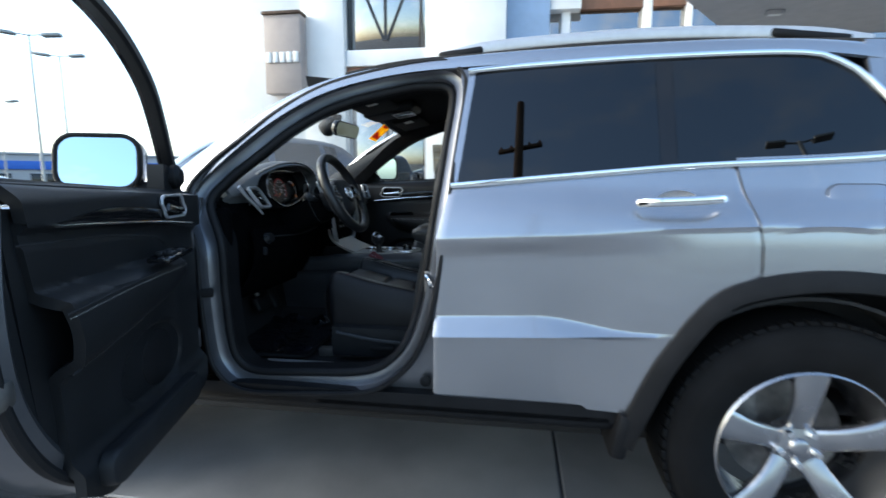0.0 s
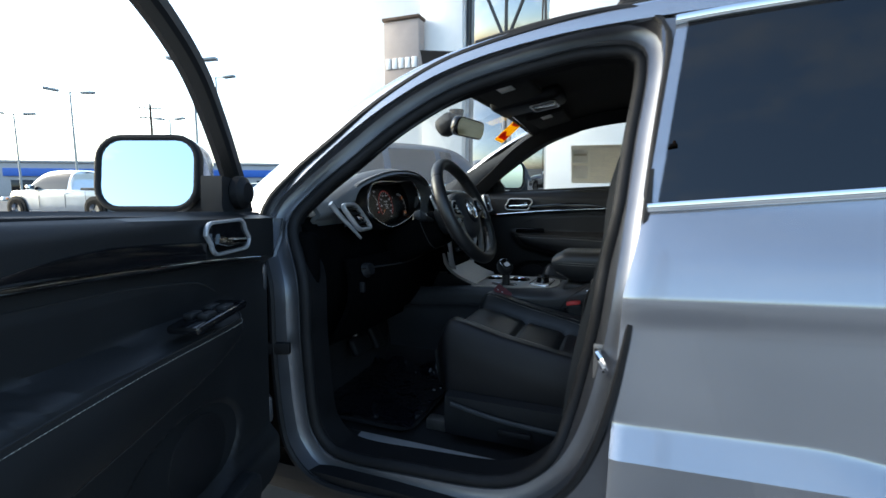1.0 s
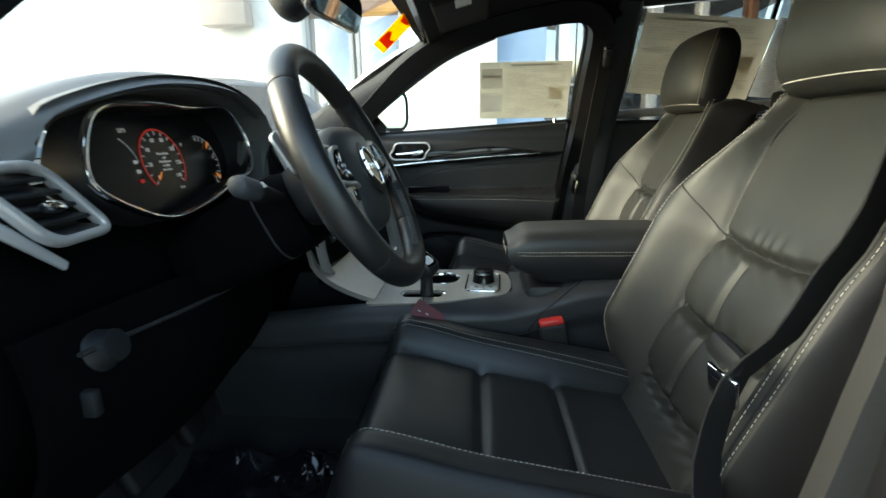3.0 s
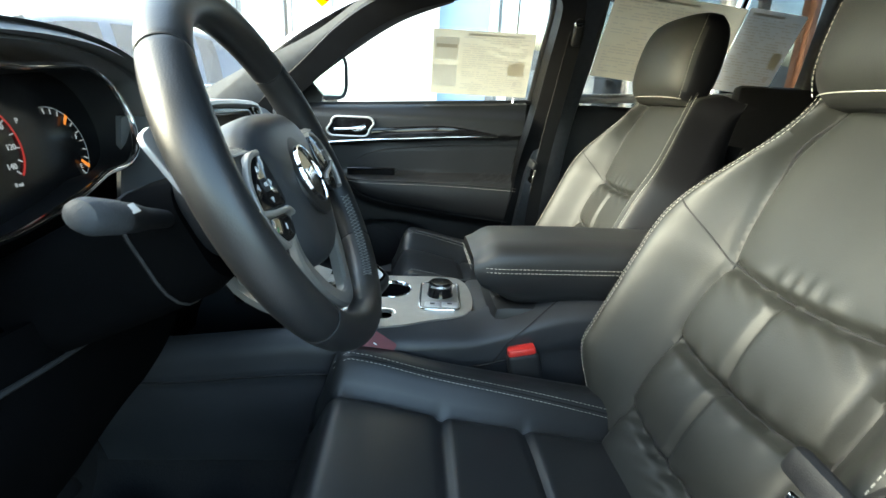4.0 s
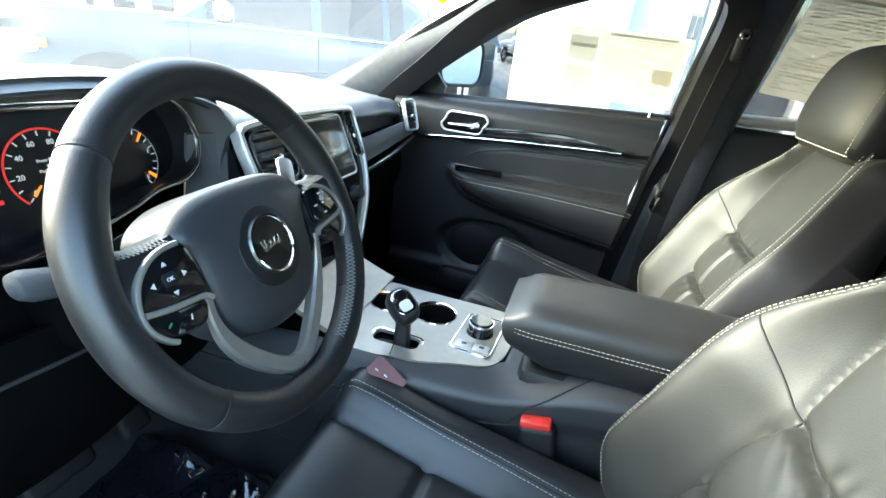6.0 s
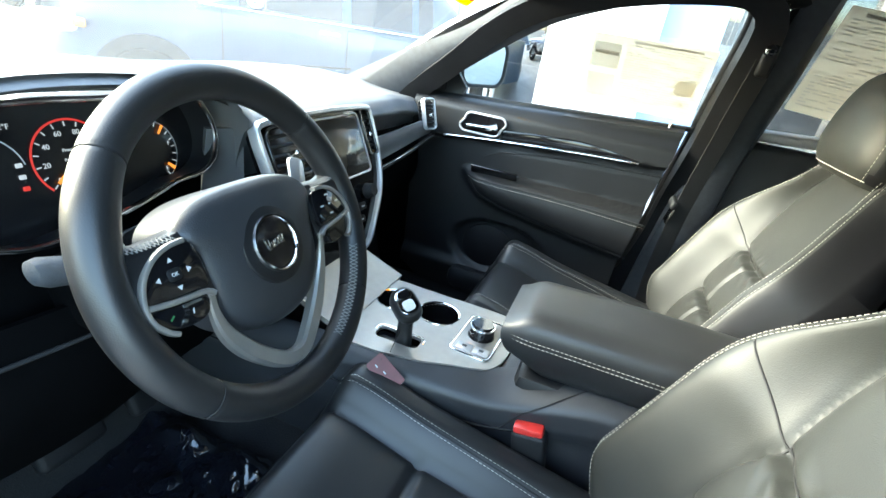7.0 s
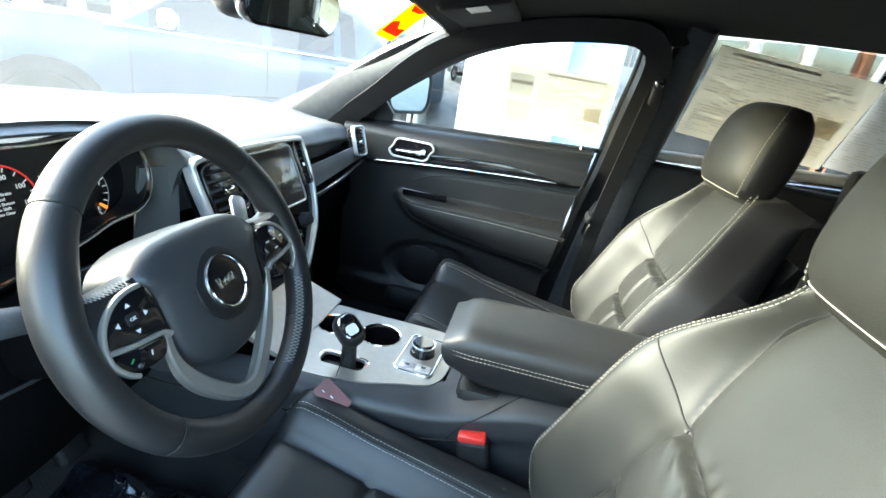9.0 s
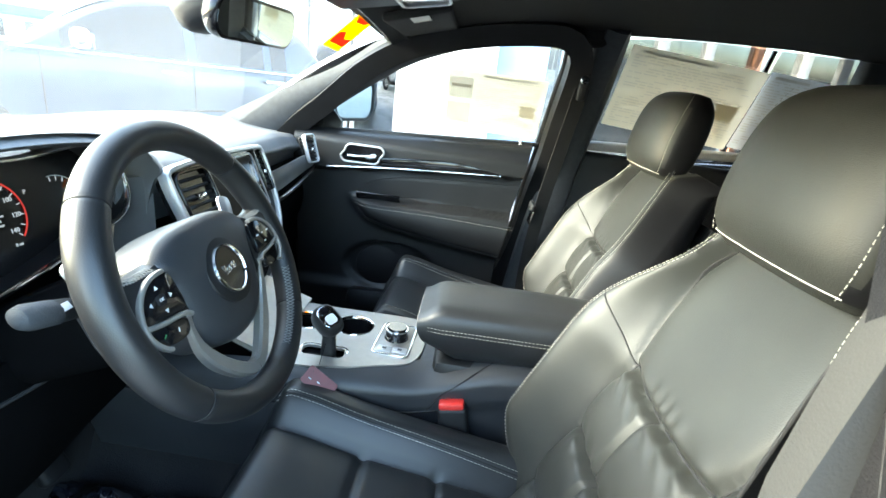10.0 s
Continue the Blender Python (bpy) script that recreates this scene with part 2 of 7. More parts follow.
def sweep(path, prof, closed=False, up=(0, 0, 1), caps=True, bm=None, scale=None, shut=True):
    """Profile points (side, up) carried along a path; shut: the profile is a ring."""
    bm = bm or bmesh.new()
    p = [Vector(q) for q in path]
    n, rings = len(p), []
    for i in range(n):
        d = (p[(i + 1) % n] - p[i - 1]) if closed else (p[min(n - 1, i + 1)] - p[max(0, i - 1)])
        d.normalize()
        w = Vector(up(i / max(1, n - 1)) if callable(up) else up)
        s = d.cross(w)
        s = s.normalized() if s.length > 1e-6 else Vector((1, 0, 0))
        w = s.cross(d)
        k = scale(i / max(1, n - 1)) if scale else 1.0
        rings.append([bm.verts.new(p[i] + s * a * k + w * b * k) for a, b in (prof(i / max(1, n - 1)) if callable(prof) else prof)])
    m = len(rings[0])
    for i in range(n if closed else n - 1):
        a, b = rings[i], rings[(i + 1) % n]
        for j in range(m if shut else m - 1):
            bm.faces.new((a[j], a[(j + 1) % m], b[(j + 1) % m], b[j]))
    if caps and not closed and shut:
        bm.faces.new(rings[0][::-1])
        bm.faces.new(rings[-1])
    return bm


def circle(r, n=10, ry=None):
    return [(r * math.cos(2 * math.pi * k / n), (ry or r) * math.sin(2 * math.pi * k / n)) for k in range(n)]


def tube(path, r, n=8, closed=False, bm=None, scale=None):
    return sweep(path, circle(r, n), closed, up=(0.13, 0.21, 0.97), bm=bm, scale=scale)


def rrect(w, h, r, n=4):
    """Outline of a rounded rectangle."""
    out = []
    for cx, cy, a in ((w / 2 - r, h / 2 - r, 0), (-w / 2 + r, h / 2 - r, 90), (-w / 2 + r, -h / 2 + r, 180), (w / 2 - r, -h / 2 + r, 270)):
        out += [(cx + r * math.cos(radians(a + 90 * k / n)), cy + r * math.sin(radians(a + 90 * k / n))) for k in range(n + 1)]
    return out


def plate(outline, thick, m=None, bevel=0.0, bm=None):
    """An outline (x, y) raised by thick along z, its top edge rounded off; then moved by m."""
    bm = bm or bmesh.new()
    m = m or Matrix()
    c = Vector((sum(p[0] for p in outline) / len(outline), sum(p[1] for p in outline) / len(outline)))
    rings = [(1.0, 0.0)]
    if bevel:
        size = max(math.dist(p, c) for p in outline)
        rings += [(1.0, thick - bevel), (1 - 0.3 * bevel / size, thick - 0.3 * bevel), (1 - bevel / size, thick)]
    else:
        rings += [(1.0, thick)]
    rr = [[bm.verts.new(m @ Vector((c.x + (p[0] - c.x) * k, c.y + (p[1] - c.y) * k, z))) for p in outline] for k, z in rings]
    n = len(outline)
    for a, b in zip(rr, rr[1:]):
        for j in range(n):
            bm.faces.new((a[j], a[(j + 1) % n], b[(j + 1) % n], b[j]))
    bm.faces.new(rr[0][::-1])
    bm.faces.new(rr[-1])
    return bm


def rbox(sx, sy, sz, r=0.01, m=None, bm=None, seg=2):
    """A box of that size, centred, all its edges rounded by r."""
    bm2 = bmesh.new()
    bmesh.ops.create_cube(bm2, size=1.0, matrix=Matrix.Diagonal((sx, sy, sz, 1)))
    if r:
        bmesh.ops.bevel(bm2, geom=bm2.edges[:], offset=r, segments=seg, affect="EDGES", profile=0.5)
    if m:
        bm2.transform(m)
    if bm is None:
        return bm2
    me = bpy.data.meshes.new("t")
    bm2.to_mesh(me)
    bm.from_mesh(me)
    bpy.data.meshes.remove(me)
    bm2.free()
    return bm


def lathe(prof, n=24, m=None, bm=None):
    """(r, z) turned round z; then moved by m."""
    m = m or Matrix()
    own = grid(lambda u, v: m @ Vector((prof[round(v * (len(prof) - 1))][0] * math.cos(2 * math.pi * u), prof[round(v * (len(prof) - 1))][0] * math.sin(2 * math.pi * u), prof[round(v * (len(prof) - 1))][1])), n, len(prof), cu=True, bm=bm)
    return own


def thick(bm, t, face=None):
    """Give a sheet a thickness t; face: the side that stays where it is."""
    bmesh.ops.recalc_face_normals(bm, faces=bm.faces[:])
    if face is not None:
        bm.normal_update()
        if sum((f.normal * f.calc_area() for f in bm.faces), Vector()).dot(Vector(face)) < 0:
            bmesh.ops.reverse_faces(bm, faces=bm.faces[:])
    bmesh.ops.solidify(bm, geom=bm.faces[:], thickness=t)
    return bm


def part(name, bm, material, parent=None, label="", soft=40):
    bmesh.ops.remove_doubles(bm, verts=bm.verts[:], dist=1e-5)
    bmesh.ops.recalc_face_normals(bm, faces=bm.faces[:])
    me = bpy.data.meshes.new(name)
    bm.to_mesh(me)
    bm.free()
    if soft:
        me.polygons.foreach_set("use_smooth", [True] * len(me.polygons))
        me.set_sharp_from_angle(angle=radians(soft))
    me.materials.append(material)
    ob = new(name, me)
    if parent:
        ob.parent = parent
        ob.matrix_parent_inverse = parent.matrix_basis.inverted()
    if label:
        tagged(ob, label)
    return ob


def sheet(name, f, nu, nv, material, parent=None, label="", t=0.0, cu=False, cv=False, soft=40):
    bm = grid(f, nu, nv, cu, cv)
    if t:
        thick(bm, t)
    return part(name, bm, material, parent, label, soft)


def thing(name, at, label, category, group="", kind=""):
    ob = new(name)
    ob.empty_display_size = 0.1
    ob.location = at
    return tagged(ob, label, category, group, kind)


def shared(name, mesh, m, parent):
    ob = new(name, mesh)
    ob.matrix_basis = m
    ob.parent = parent
    ob.matrix_parent_inverse = parent.matrix_basis.inverted()
    return ob


def words(name, text, size, m, material, parent=None, align="CENTER", depth=0.0004):
    cu = bpy.data.curves.new(name, "FONT")
    cu.body, cu.size, cu.align_x, cu.align_y, cu.extrude = text, size, align, "CENTER", depth
    cu.resolution_u = 3
    tmp = bpy.data.objects.new(name, cu)
    me = bpy.data.meshes.new_from_object(tmp)
    bpy.data.objects.remove(tmp)
    me.transform(m)
    me.materials.clear()
    me.materials.append(material)
    ob = new(name, me)
    if parent:
        ob.parent = parent
        ob.matrix_parent_inverse = parent.matrix_basis.inverted()
    return ob


def stitches(path, parent, name="stitching", gap=0.0068, length=0.0045, r=0.00042, lift=(0, 0, 0)):
    """A row of short raised threads along a path."""
    p = [Vector(q) + Vector(lift) for q in path]
    ln = sum((b - a).length for a, b in zip(p, p[1:]))
    q = curve(p, max(3, int(ln / gap)))
    verts, faces = [], []
    for a, b in zip(q, q[1:]):
        d = (b - a).normalized()
        s = d.cross(Vector((0.2, 0.3, 0.93))).normalized() * r
        w = s.cross(d).normalized() * r
        e = a + d * length
        k = len(verts)
        verts += [a + s, a + w, a - s, a - w, e + s, e + w, e - s, e - w]
        faces += [(k + i, k + (i + 1) % 4, k + 4 + (i + 1) % 4, k + 4 + i) for i in range(4)] + [(k, k + 3, k + 2, k + 1), (k + 4, k + 5, k + 6, k + 7)]
    me = bpy.data.meshes.new(name)
    me.from_pydata(verts, [], faces)
    me.materials.append(M_STITCH)
    ob = new(name, me)
    ob.parent = parent
    ob.matrix_parent_inverse = parent.matrix_basis.inverted()
    return tagged(ob, "pale dashed stitching thread", kind="stuff")


# ---- ground and surroundings ----
part("ground", grid(lambda u, v: Vector((lerp(-400, 400, u), lerp(-300, 500, v), 0.0)), 3, 3), M_ASPHALT)
tagged(bpy.data.objects["ground"], "dark grey asphalt lot reaching the horizon", "ground", kind="structure")
apron = thing("pavement", (0, 0, 0), "pale stained concrete forecourt slabs under the vehicle", "pavement", kind="structure")


def slab():
    bm = bmesh.new()
    rbox(2.993, 2.993, 0.05, 0.008, bm=bm, seg=1)
    me = bpy.data.meshes.new("slab")
    bm.to_mesh(me)
    bm.free()
    me.materials.append(M_CONCRETE)
    return me


slab_mesh = slab()
for i in range(7):
    for j in range(6):
        shared("slab", slab_mesh, pose(-8.2 + 3 * i, -8.4 + 3 * j, -0.019), apron)


def box_part(name, lo, hi, material, parent, label="", r=0.01):
    c = [(a + b) / 2 for a, b in zip(lo, hi)]
    return part(name, rbox(*[b - a for a, b in zip(lo, hi)], r, Matrix.Translation(c)), material, parent, label)


# ---- dealership building ----
deal = thing("dealership_building", (1.0, 7.3, 0), "white stucco car dealership with tall showroom windows", "building")
FY = 7.0
box_part("pier", (0.38, FY, 0), (1.88, FY + 0.6, 7.2), M_STUCCO, deal)
box_part("pier", (-2.05, FY, 0), (-1.22, FY + 0.6, 7.2), M_STUCCO, deal)
box_part("pier", (-4.6, FY + 0.05, 0), (-2.053, FY + 0.6, 7.2), M_STUCCO, deal)
box_part("column", (1.883, FY + 0.3, 0), (2.68, FY + 0.9, 7.2), M_BLUECOL, deal, "blue-grey painted column")
box_part("lintel", (-1.217, FY + 0.06, 3.40), (0.377, FY + 0.5, 3.70), M_STUCCO, deal)
box_part("lintel", (-1.217, FY + 0.06, 6.2), (0.377, FY + 0.5, 7.2), M_STUCCO, deal)
box_part("spandrel", (-1.217, FY + 0.12, 3.08), (0.377, FY + 0.45, 3.397), M_BROWN, deal, "dark brown shaded spandrel")
box_part("wall", (2.683, FY + 0.35, 4.36), (3.25, FY + 0.9, 7.2), M_STUCCO, deal)
box_part("wall", (3.253, FY + 0.35, 4.72), (11.0, FY + 0.9, 7.2), M_STUCCO, deal)
box_part("wall", (2.683, FY + 0.4, 0), (11.0, FY + 0.8, 0.5), M_STUCCO, deal)
box_part("back_wall", (-4.6, FY + 5.0, 0), (11.0, FY + 5.2, 7.2), M_GREYWALL, deal)
box_part("floor_slab", (-4.6, FY + 0.6, 0.02), (11.0, FY + 5.0, 0.12), M_GREYWALL, deal)
box_part("roof", (-4.65, FY - 0.05, 7.203), (11.05, FY + 5.25, 7.45), M_GREYWALL, deal)
box_part("ceiling", (-4.6, FY + 0.9, 4.85), (11.0, FY + 5.0, 4.95), M_GREYWALL, deal)
box_part("side_wall", (-4.6, FY + 0.62, 0), (-4.4, FY + 5.0, 7.2), M_STUCCO, deal)
box_part("side_wall", (10.8, FY + 0.9, 0), (11.0, FY + 5.0, 7.2), M_STUCCO, deal)
# showroom windows: lower bay, arched upper bay, bays beside the column
for lo, hi in (((-1.217, 0.3), (-0.45, 3.077)), ((-0.40, 0.3), (0.377, 3.077))):
    w = part("window", rbox(hi[0] - lo[0], 0.02, hi[1] - lo[1], 0.002, pose((lo[0] + hi[0]) / 2, FY + 0.25, (lo[1] + hi[1]) / 2)), M_SHOW, deal)
    for x in (lo[0] + 0.03, hi[0] - 0.03):
        part("window_frame", rbox(0.06, 0.09, hi[1] - lo[1], 0.006, pose(x, FY + 0.25, (lo[1] + hi[1]) / 2)), M_GREYWALL, w)
box_part("sill_wall", (-1.217, FY + 0.1, 0), (0.377, FY + 0.45, 0.297), M_STUCCO, deal)
w = part("window", rbox(1.59, 0.02, 2.49, 0.002, pose(-0.42, FY + 0.25, 4.95)), M_SHOW, deal, "upper bay glazed with curved dark bars")
for a, b in (((-1.17, 3.72), (-1.05, 6.1)), ((0.30, 3.72), (0.18, 6.1)), ((-0.45, 3.9), (-0.45, 6.1)), ((-0.48, 3.9), (-1.0, 5.1)), ((-0.42, 3.9), (0.1, 5.1))):
    mid = ((a[0] + b[0]) / 2 + (-0.05 if a[0] < -1 else 0), (a[1] + b[1]) / 2)
    part("glazing_bar", sweep(curve([(a[0], FY + 0.22, a[1]), (mid[0], FY + 0.22, mid[1]), (b[0], FY + 0.22, b[1])], 9), rrect(0.045, 0.06, 0.008, 1), up=(0, 1, 0)), M_BRONZE, w)
for k, x0 in enumerate((2.15, 2.95, 4.42, 5.15, 5.90, 6.65, 8.1, 9.55)):
    x1 = (2.95, 4.42, 5.15, 5.90, 6.65, 8.1, 9.55, 10.9)[k]
    w = part("window", rbox(x1 - x0 - 0.06, 0.02, 4.20, 0.002, pose((x0 + x1) / 2, FY + 0.6, 2.61)), M_SHOW, deal)
    part("mullion", rbox(0.16 if k < 3 else 0.11, 0.16, 4.20, 0.01, pose(x0 + 0.04, FY + 0.57, 2.61)), M_STUCCO if k < 3 or k % 2 else M_BROWN, w)
    part("transom", rbox(x1 - x0 - 0.14, 0.14, 0.30, 0.01, pose((x0 + x1) / 2 + 0.05, FY + 0.57, 4.53)), M_BROWN, w)
# porch roof over the forecourt with its lamp
porch = thing("porch_canopy", (6.5, 5.0, 3.4), "flat grey canopy with a pale fascia over the showroom door", "canopy")
p_out = [(3.55, 3.9), (5.75, 6.95), (8.3, 6.95), (6.1, 3.9)]
part("soffit", plate(p_out, 0.10, pose(0, 0, 3.62)), M_GREYWALL, porch)
part("deck", plate(p_out, 0.40, pose(0, 0, 3.723)), M_STUCCO, porch, "pale fascia edge")
for px, py in ((7.9, 6.4),):
    part("post", rbox(0.3, 0.3, 3.62, 0.02, pose(px + 0.1, py, 1.81)), M_STUCCO, porch)
for px in (5.75,):
    lt = thing("soffit_lamp", (px, 4.5, 3.6), "small square grey lamp fixed under the canopy", "lamp")
    part("housing", rbox(0.22, 0.12, 0.06, 0.015, pose(px, 5.6, 3.59)), M_GREYWALL, lt)
    part("lens", rbox(0.17, 0.08, 0.02, 0.006, pose(px, 5.6, 3.565)), M_WHITE, lt)
# fascia sign: taupe panel with pale raised bars in place of the name
sign = thing("fascia_sign", (-2.3, 6.8, 3.0), "taupe sign panel with pale raised lettering shapes", "sign")
box_part("panel", (-2.70, 6.70, 2.86), (-1.97, 6.97, 4.30), M_TAUPE, sign)
box_part("cap", (-2.72, 6.66, 4.303), (-1.95, 6.98, 4.36), M_WOODPOLE, sign)
for k in range(5):
    part("letter_bar", rbox(0.105, 0.05, 0.20, 0.02, pose(-2.60 + 0.135 * k, 6.685, 3.52)), M_WHITE, sign)


# ---- lamp posts, poles and wires ----
def lamp_post(x, y, h, turn=0.0, heads=2, size=1.0):
    t = thing("street_lamp", (x, y, 0), "tall grey lot lamp post with flat box heads", "street lamp", "lot lamps")
    part("pole", lathe([(0.16, 0), (0.16, 0.3), (0.09, 0.32), (0.055, h), (0, h)], 10, pose(x, y, 0)), M_POLE, t)
    part("base", lathe([(0.0, 0.0), (0.28, 0.0), (0.28, 0.45), (0.24, 0.5), (0, 0.5)], 14, pose(x, y, 0)), M_CONCRETE, t)
    for k in range(heads):
        m = pose(x, y, h, 0, 0, turn + 180 * k)
        part("arm", tube([m @ Vector((0, 0, -0.05)), m @ Vector((0.7 * size, 0, 0.03))], 0.03, 6), M_POLE, t)
        part("lamp_head", rbox(0.85 * size, 0.45 * size, 0.16 * size, 0.04 * size, m @ pose(1.0 * size, 0, 0.03, 0, -6, 0)), M_POLE, t)


lamp_post(-22.5, 20.0, 8.6, 25)
lamp_post(-27.0, 26.0, 9.2, 20)
lamp_post(-33.7, 20.0, 7.6, 60)
lamp_post(-38.0, 31.0, 7.4, 15)
lamp_post(-44.0, 22.0, 7.0, 50)
lamp_post(9.7, -9.6, 11.0, 12, 2, 0.55)


def wood_pole(x, y, h, arms=2, turn=0.0, lean=0.0, span=2.4, drop=0.5):
    t = thing("utility_pole", (x, y, 0), "weathered wooden utility pole with crossarms", "utility pole", "utility poles")
    m = pose(x, y, 0, 0, lean, turn)
    part("pole", lathe([(0.19, -0.3), (0.12, h), (0, h)], 10, m), M_WOODPOLE, t)
    for k in range(arms):
        z = h - drop - 1.1 * k
        part("crossarm", rbox(span, 0.10, 0.12, 0.01, m @ pose(0, -0.12, z)), M_WOODPOLE, t)
        for s in (-0.44 * span, -0.21 * span, 0.21 * span, 0.44 * span):
            part("insulator", lathe([(0.0, 0), (0.04, 0), (0.05, 0.06), (0.03, 0.13), (0, 0.14)], 8, m @ pose(s, -0.12, z + 0.06)), M_BROWN, t)
    return t


wood_pole(2.02, -9.6, 12.8, 1, 15, 1, 1.3, 1.9)
wood_pole(-16.0, -11.6, 11.5, 2, 10)
wood_pole(-52.0, 40.0, 11.0, 2, 40)
# low shops over the road
far = thing("far_shop_building", (-60, 52, 0), "long low grey shop building with a blue fascia", "building")
m_far = pose(-60, 52, 0, 0, 0, 38)
part("wall", rbox(70, 16, 4.6, 0.05, m_far @ pose(0, 8, 2.3)), M_GREYWALL, far)
part("fascia", rbox(52, 0.3, 1.1, 0.05, m_far @ pose(3, -0.16, 3.3)), M_BLUEBAND, far)
part("roof", rbox(70.6, 16.6, 0.3, 0.05, m_far @ pose(0, 8, 4.78)), M_GREYWALL, far)
for k in range(14):
    part("window", rbox(2.6, 0.12, 1.9, 0.03, m_far @ pose(-30 + 4.5 * k, -0.02, 1.3)), M_PIANO, far)


M_DIALORG_OFF = mat("amber_lens", (0.65, 0.22, 0.02), 0.15)
M_PICKUP = mat("pale_silver_paint", (0.42, 0.46, 0.52), 0.3, 0.6, coat=1.0, vary=0.05, scale=3)
M_DARKCAR = mat("black_paint", (0.012, 0.013, 0.016), 0.2, 0.2, coat=1.0)


# ---- parked vehicles ----
def parked_car(name, label, at, turn, paint, length=4.8, width=1.9, height=1.75, nose=1.02, bed=False):
    """A car that faces -x in its own frame, its middle at the origin."""
    t = thing(name, (*at, 0), label, "car" if not bed else "pickup truck", "parked vehicles")
    m = pose(*at, 0, 0, 0, turn)
    hl, hw = length / 2, width / 2

    def top(x):
        f = (x + hl) / length
        hood = lerp(0.72, nose, smooth(0, 0.10, f))
        return lerp(hood, nose + 0.04, smooth(0.1, 0.3, f))

    def lower(u, v):
        x = -hl + length * u
        e = min(1, math.sin(math.pi * min(1, max(0, u * 1.0))) ** 0.16) if 0 < u < 1 else 0.55
        a = 2 * math.pi * v + math.pi / 4
        c, s = math.cos(a), math.sin(a)
        k = max(abs(c), abs(s)) ** -0.86
        z0, z1 = 0.30, top(x)
        return m @ Vector((x, hw * e * max(-1, min(1, c * k * 1.02)), lerp(z0, z1, 0.5 + 0.5 * max(-1, min(1, s * k * 1.02)))))
    b = grid(lower, 34, 28, cv=True)
    for side in (0, 33):
        b.verts.ensure_lookup_table()
        b.faces.new([b.verts[side * 28 + j] for j in range(28)])
    part("body", b, paint, t)
    x0, x1, x2, x3 = (-hl + 1.40, -hl + 2.30, hl - 0.80, hl - 0.20) if not bed else (-hl + 1.35, -hl + 2.05, -hl + 3.5, -hl + 3.6)

    zb = nose - 0.06
    line = curve([(x0 - 0.05, 0, zb), (lerp(x0, x1, 0.5), 0, lerp(nose, height, 0.56)), (x1, 0, height - 0.07), (lerp(x1, x2, 0.4), 0, height), (x2, 0, height - 0.05), (lerp(x2, x3, 0.6), 0, lerp(nose, height, 0.62)), (x3 + 0.06, 0, zb)], 46)
    lx, lz = [p.x for p in line], [p.z for p in line]

    def side_y(x, z):
        """Half width of the greenhouse at a place."""
        zt = float(np.interp(x, lx, lz))
        q = max(0.0, min(1.0, (z - zb) / max(0.01, zt - zb)))
        return (hw - 0.04 - 0.20 * (z - nose) / (height - nose)) * max(0.0, 1 - q ** 5) ** 0.20

    def cab(u, v):
        x = lx[round(u * 45)]
        zt = lz[round(u * 45)]
        a = math.pi * v
        z = zb + (zt - zb) * math.sin(a) ** 0.42
        return m @ Vector((x, math.copysign(side_y(x, z), -math.cos(a)), z))
    part("cabin", grid(cab, 46, 41), paint, t)

    def pane(name, xa, xb, sy):
        """A side window that follows the greenhouse."""
        def f(u, v):
            x = lerp(xa, xb, u)
            z = lerp(nose + 0.03, float(np.interp(x, lx, lz)) - 0.11, v)
            return m @ Vector((x, sy * (side_y(x, max(z, nose + 0.03)) + 0.006), max(z, nose + 0.03)))
        part(name, grid(f, 14, 8), M_PIANO, t, "dark side window")
    for sy in (-1, 1):
        edges = (x0 + 0.34, 0.46, 0.56, 1.26, 1.34, x2 + 0.02) if not bed else (x0 + 0.34, x2 - 0.1)
        for xa, xb in zip(edges[::2], edges[1::2]):
            pane("side_window", xa, xb, sy)

    def screen(u, v):
        x = lerp(x0 + 0.06, x1 - 0.06, v)
        z = float(np.interp(x, lx, lz))
        y = lerp(-0.84, 0.84, u) * (hw - 0.06 - 0.20 * (z - nose) / (height - nose))
        q = abs(y) / max(0.1, side_y(x, nose))
        return m @ Vector((x - 0.008, y, zb + (z - zb) * (1 - min(0.98, q) ** 5 * 0.4) + 0.006))
    part("windscreen", grid(screen, 14, 10), M_PIANO, t, "dark windscreen")
    for sy in (-1, 1):
        mr = part("wing_mirror", rbox(0.16, 0.26, 0.19, 0.06, m @ pose(x0 + 0.48, sy * (hw + 0.10), nose + 0.11), seg=3), M_CHROME, t, "bright mirror cap")
        part("mirror_glass", rbox(0.01, 0.19, 0.13, 0.004, m @ pose(x0 + 0.565, sy * (hw + 0.10), nose + 0.10)), M_MIRROR, mr)
        for xh in ((0.32, 1.36) if not bed else (0.6,)):
            part("door_handle", rbox(0.22, 0.04, 0.04, 0.015, m @ pose(xh, sy * (hw + 0.015), nose - 0.10)), M_CHROME, t)
        part("belt_moulding", rbox(length * 0.55, 0.02, 0.02, 0.006, m @ pose(0.35, sy * (hw - 0.005), nose + 0.0)), M_CHROME, t)
        for xs in (-0.72, 0.52, 1.48):
            part("door_seam", rbox(0.008, 0.012, 0.60, 0.002, m @ pose(xs, sy * (hw + 0.001), nose - 0.33)), M_DARK, t)
        part("headlight", rbox(0.34, 0.42, 0.17, 0.05, m @ pose(-hl + 0.20, sy * (hw - 0.25), nose - 0.33, 0, 0, sy * 22), seg=3), M_WHITE, t, "clear headlight with an amber marker")
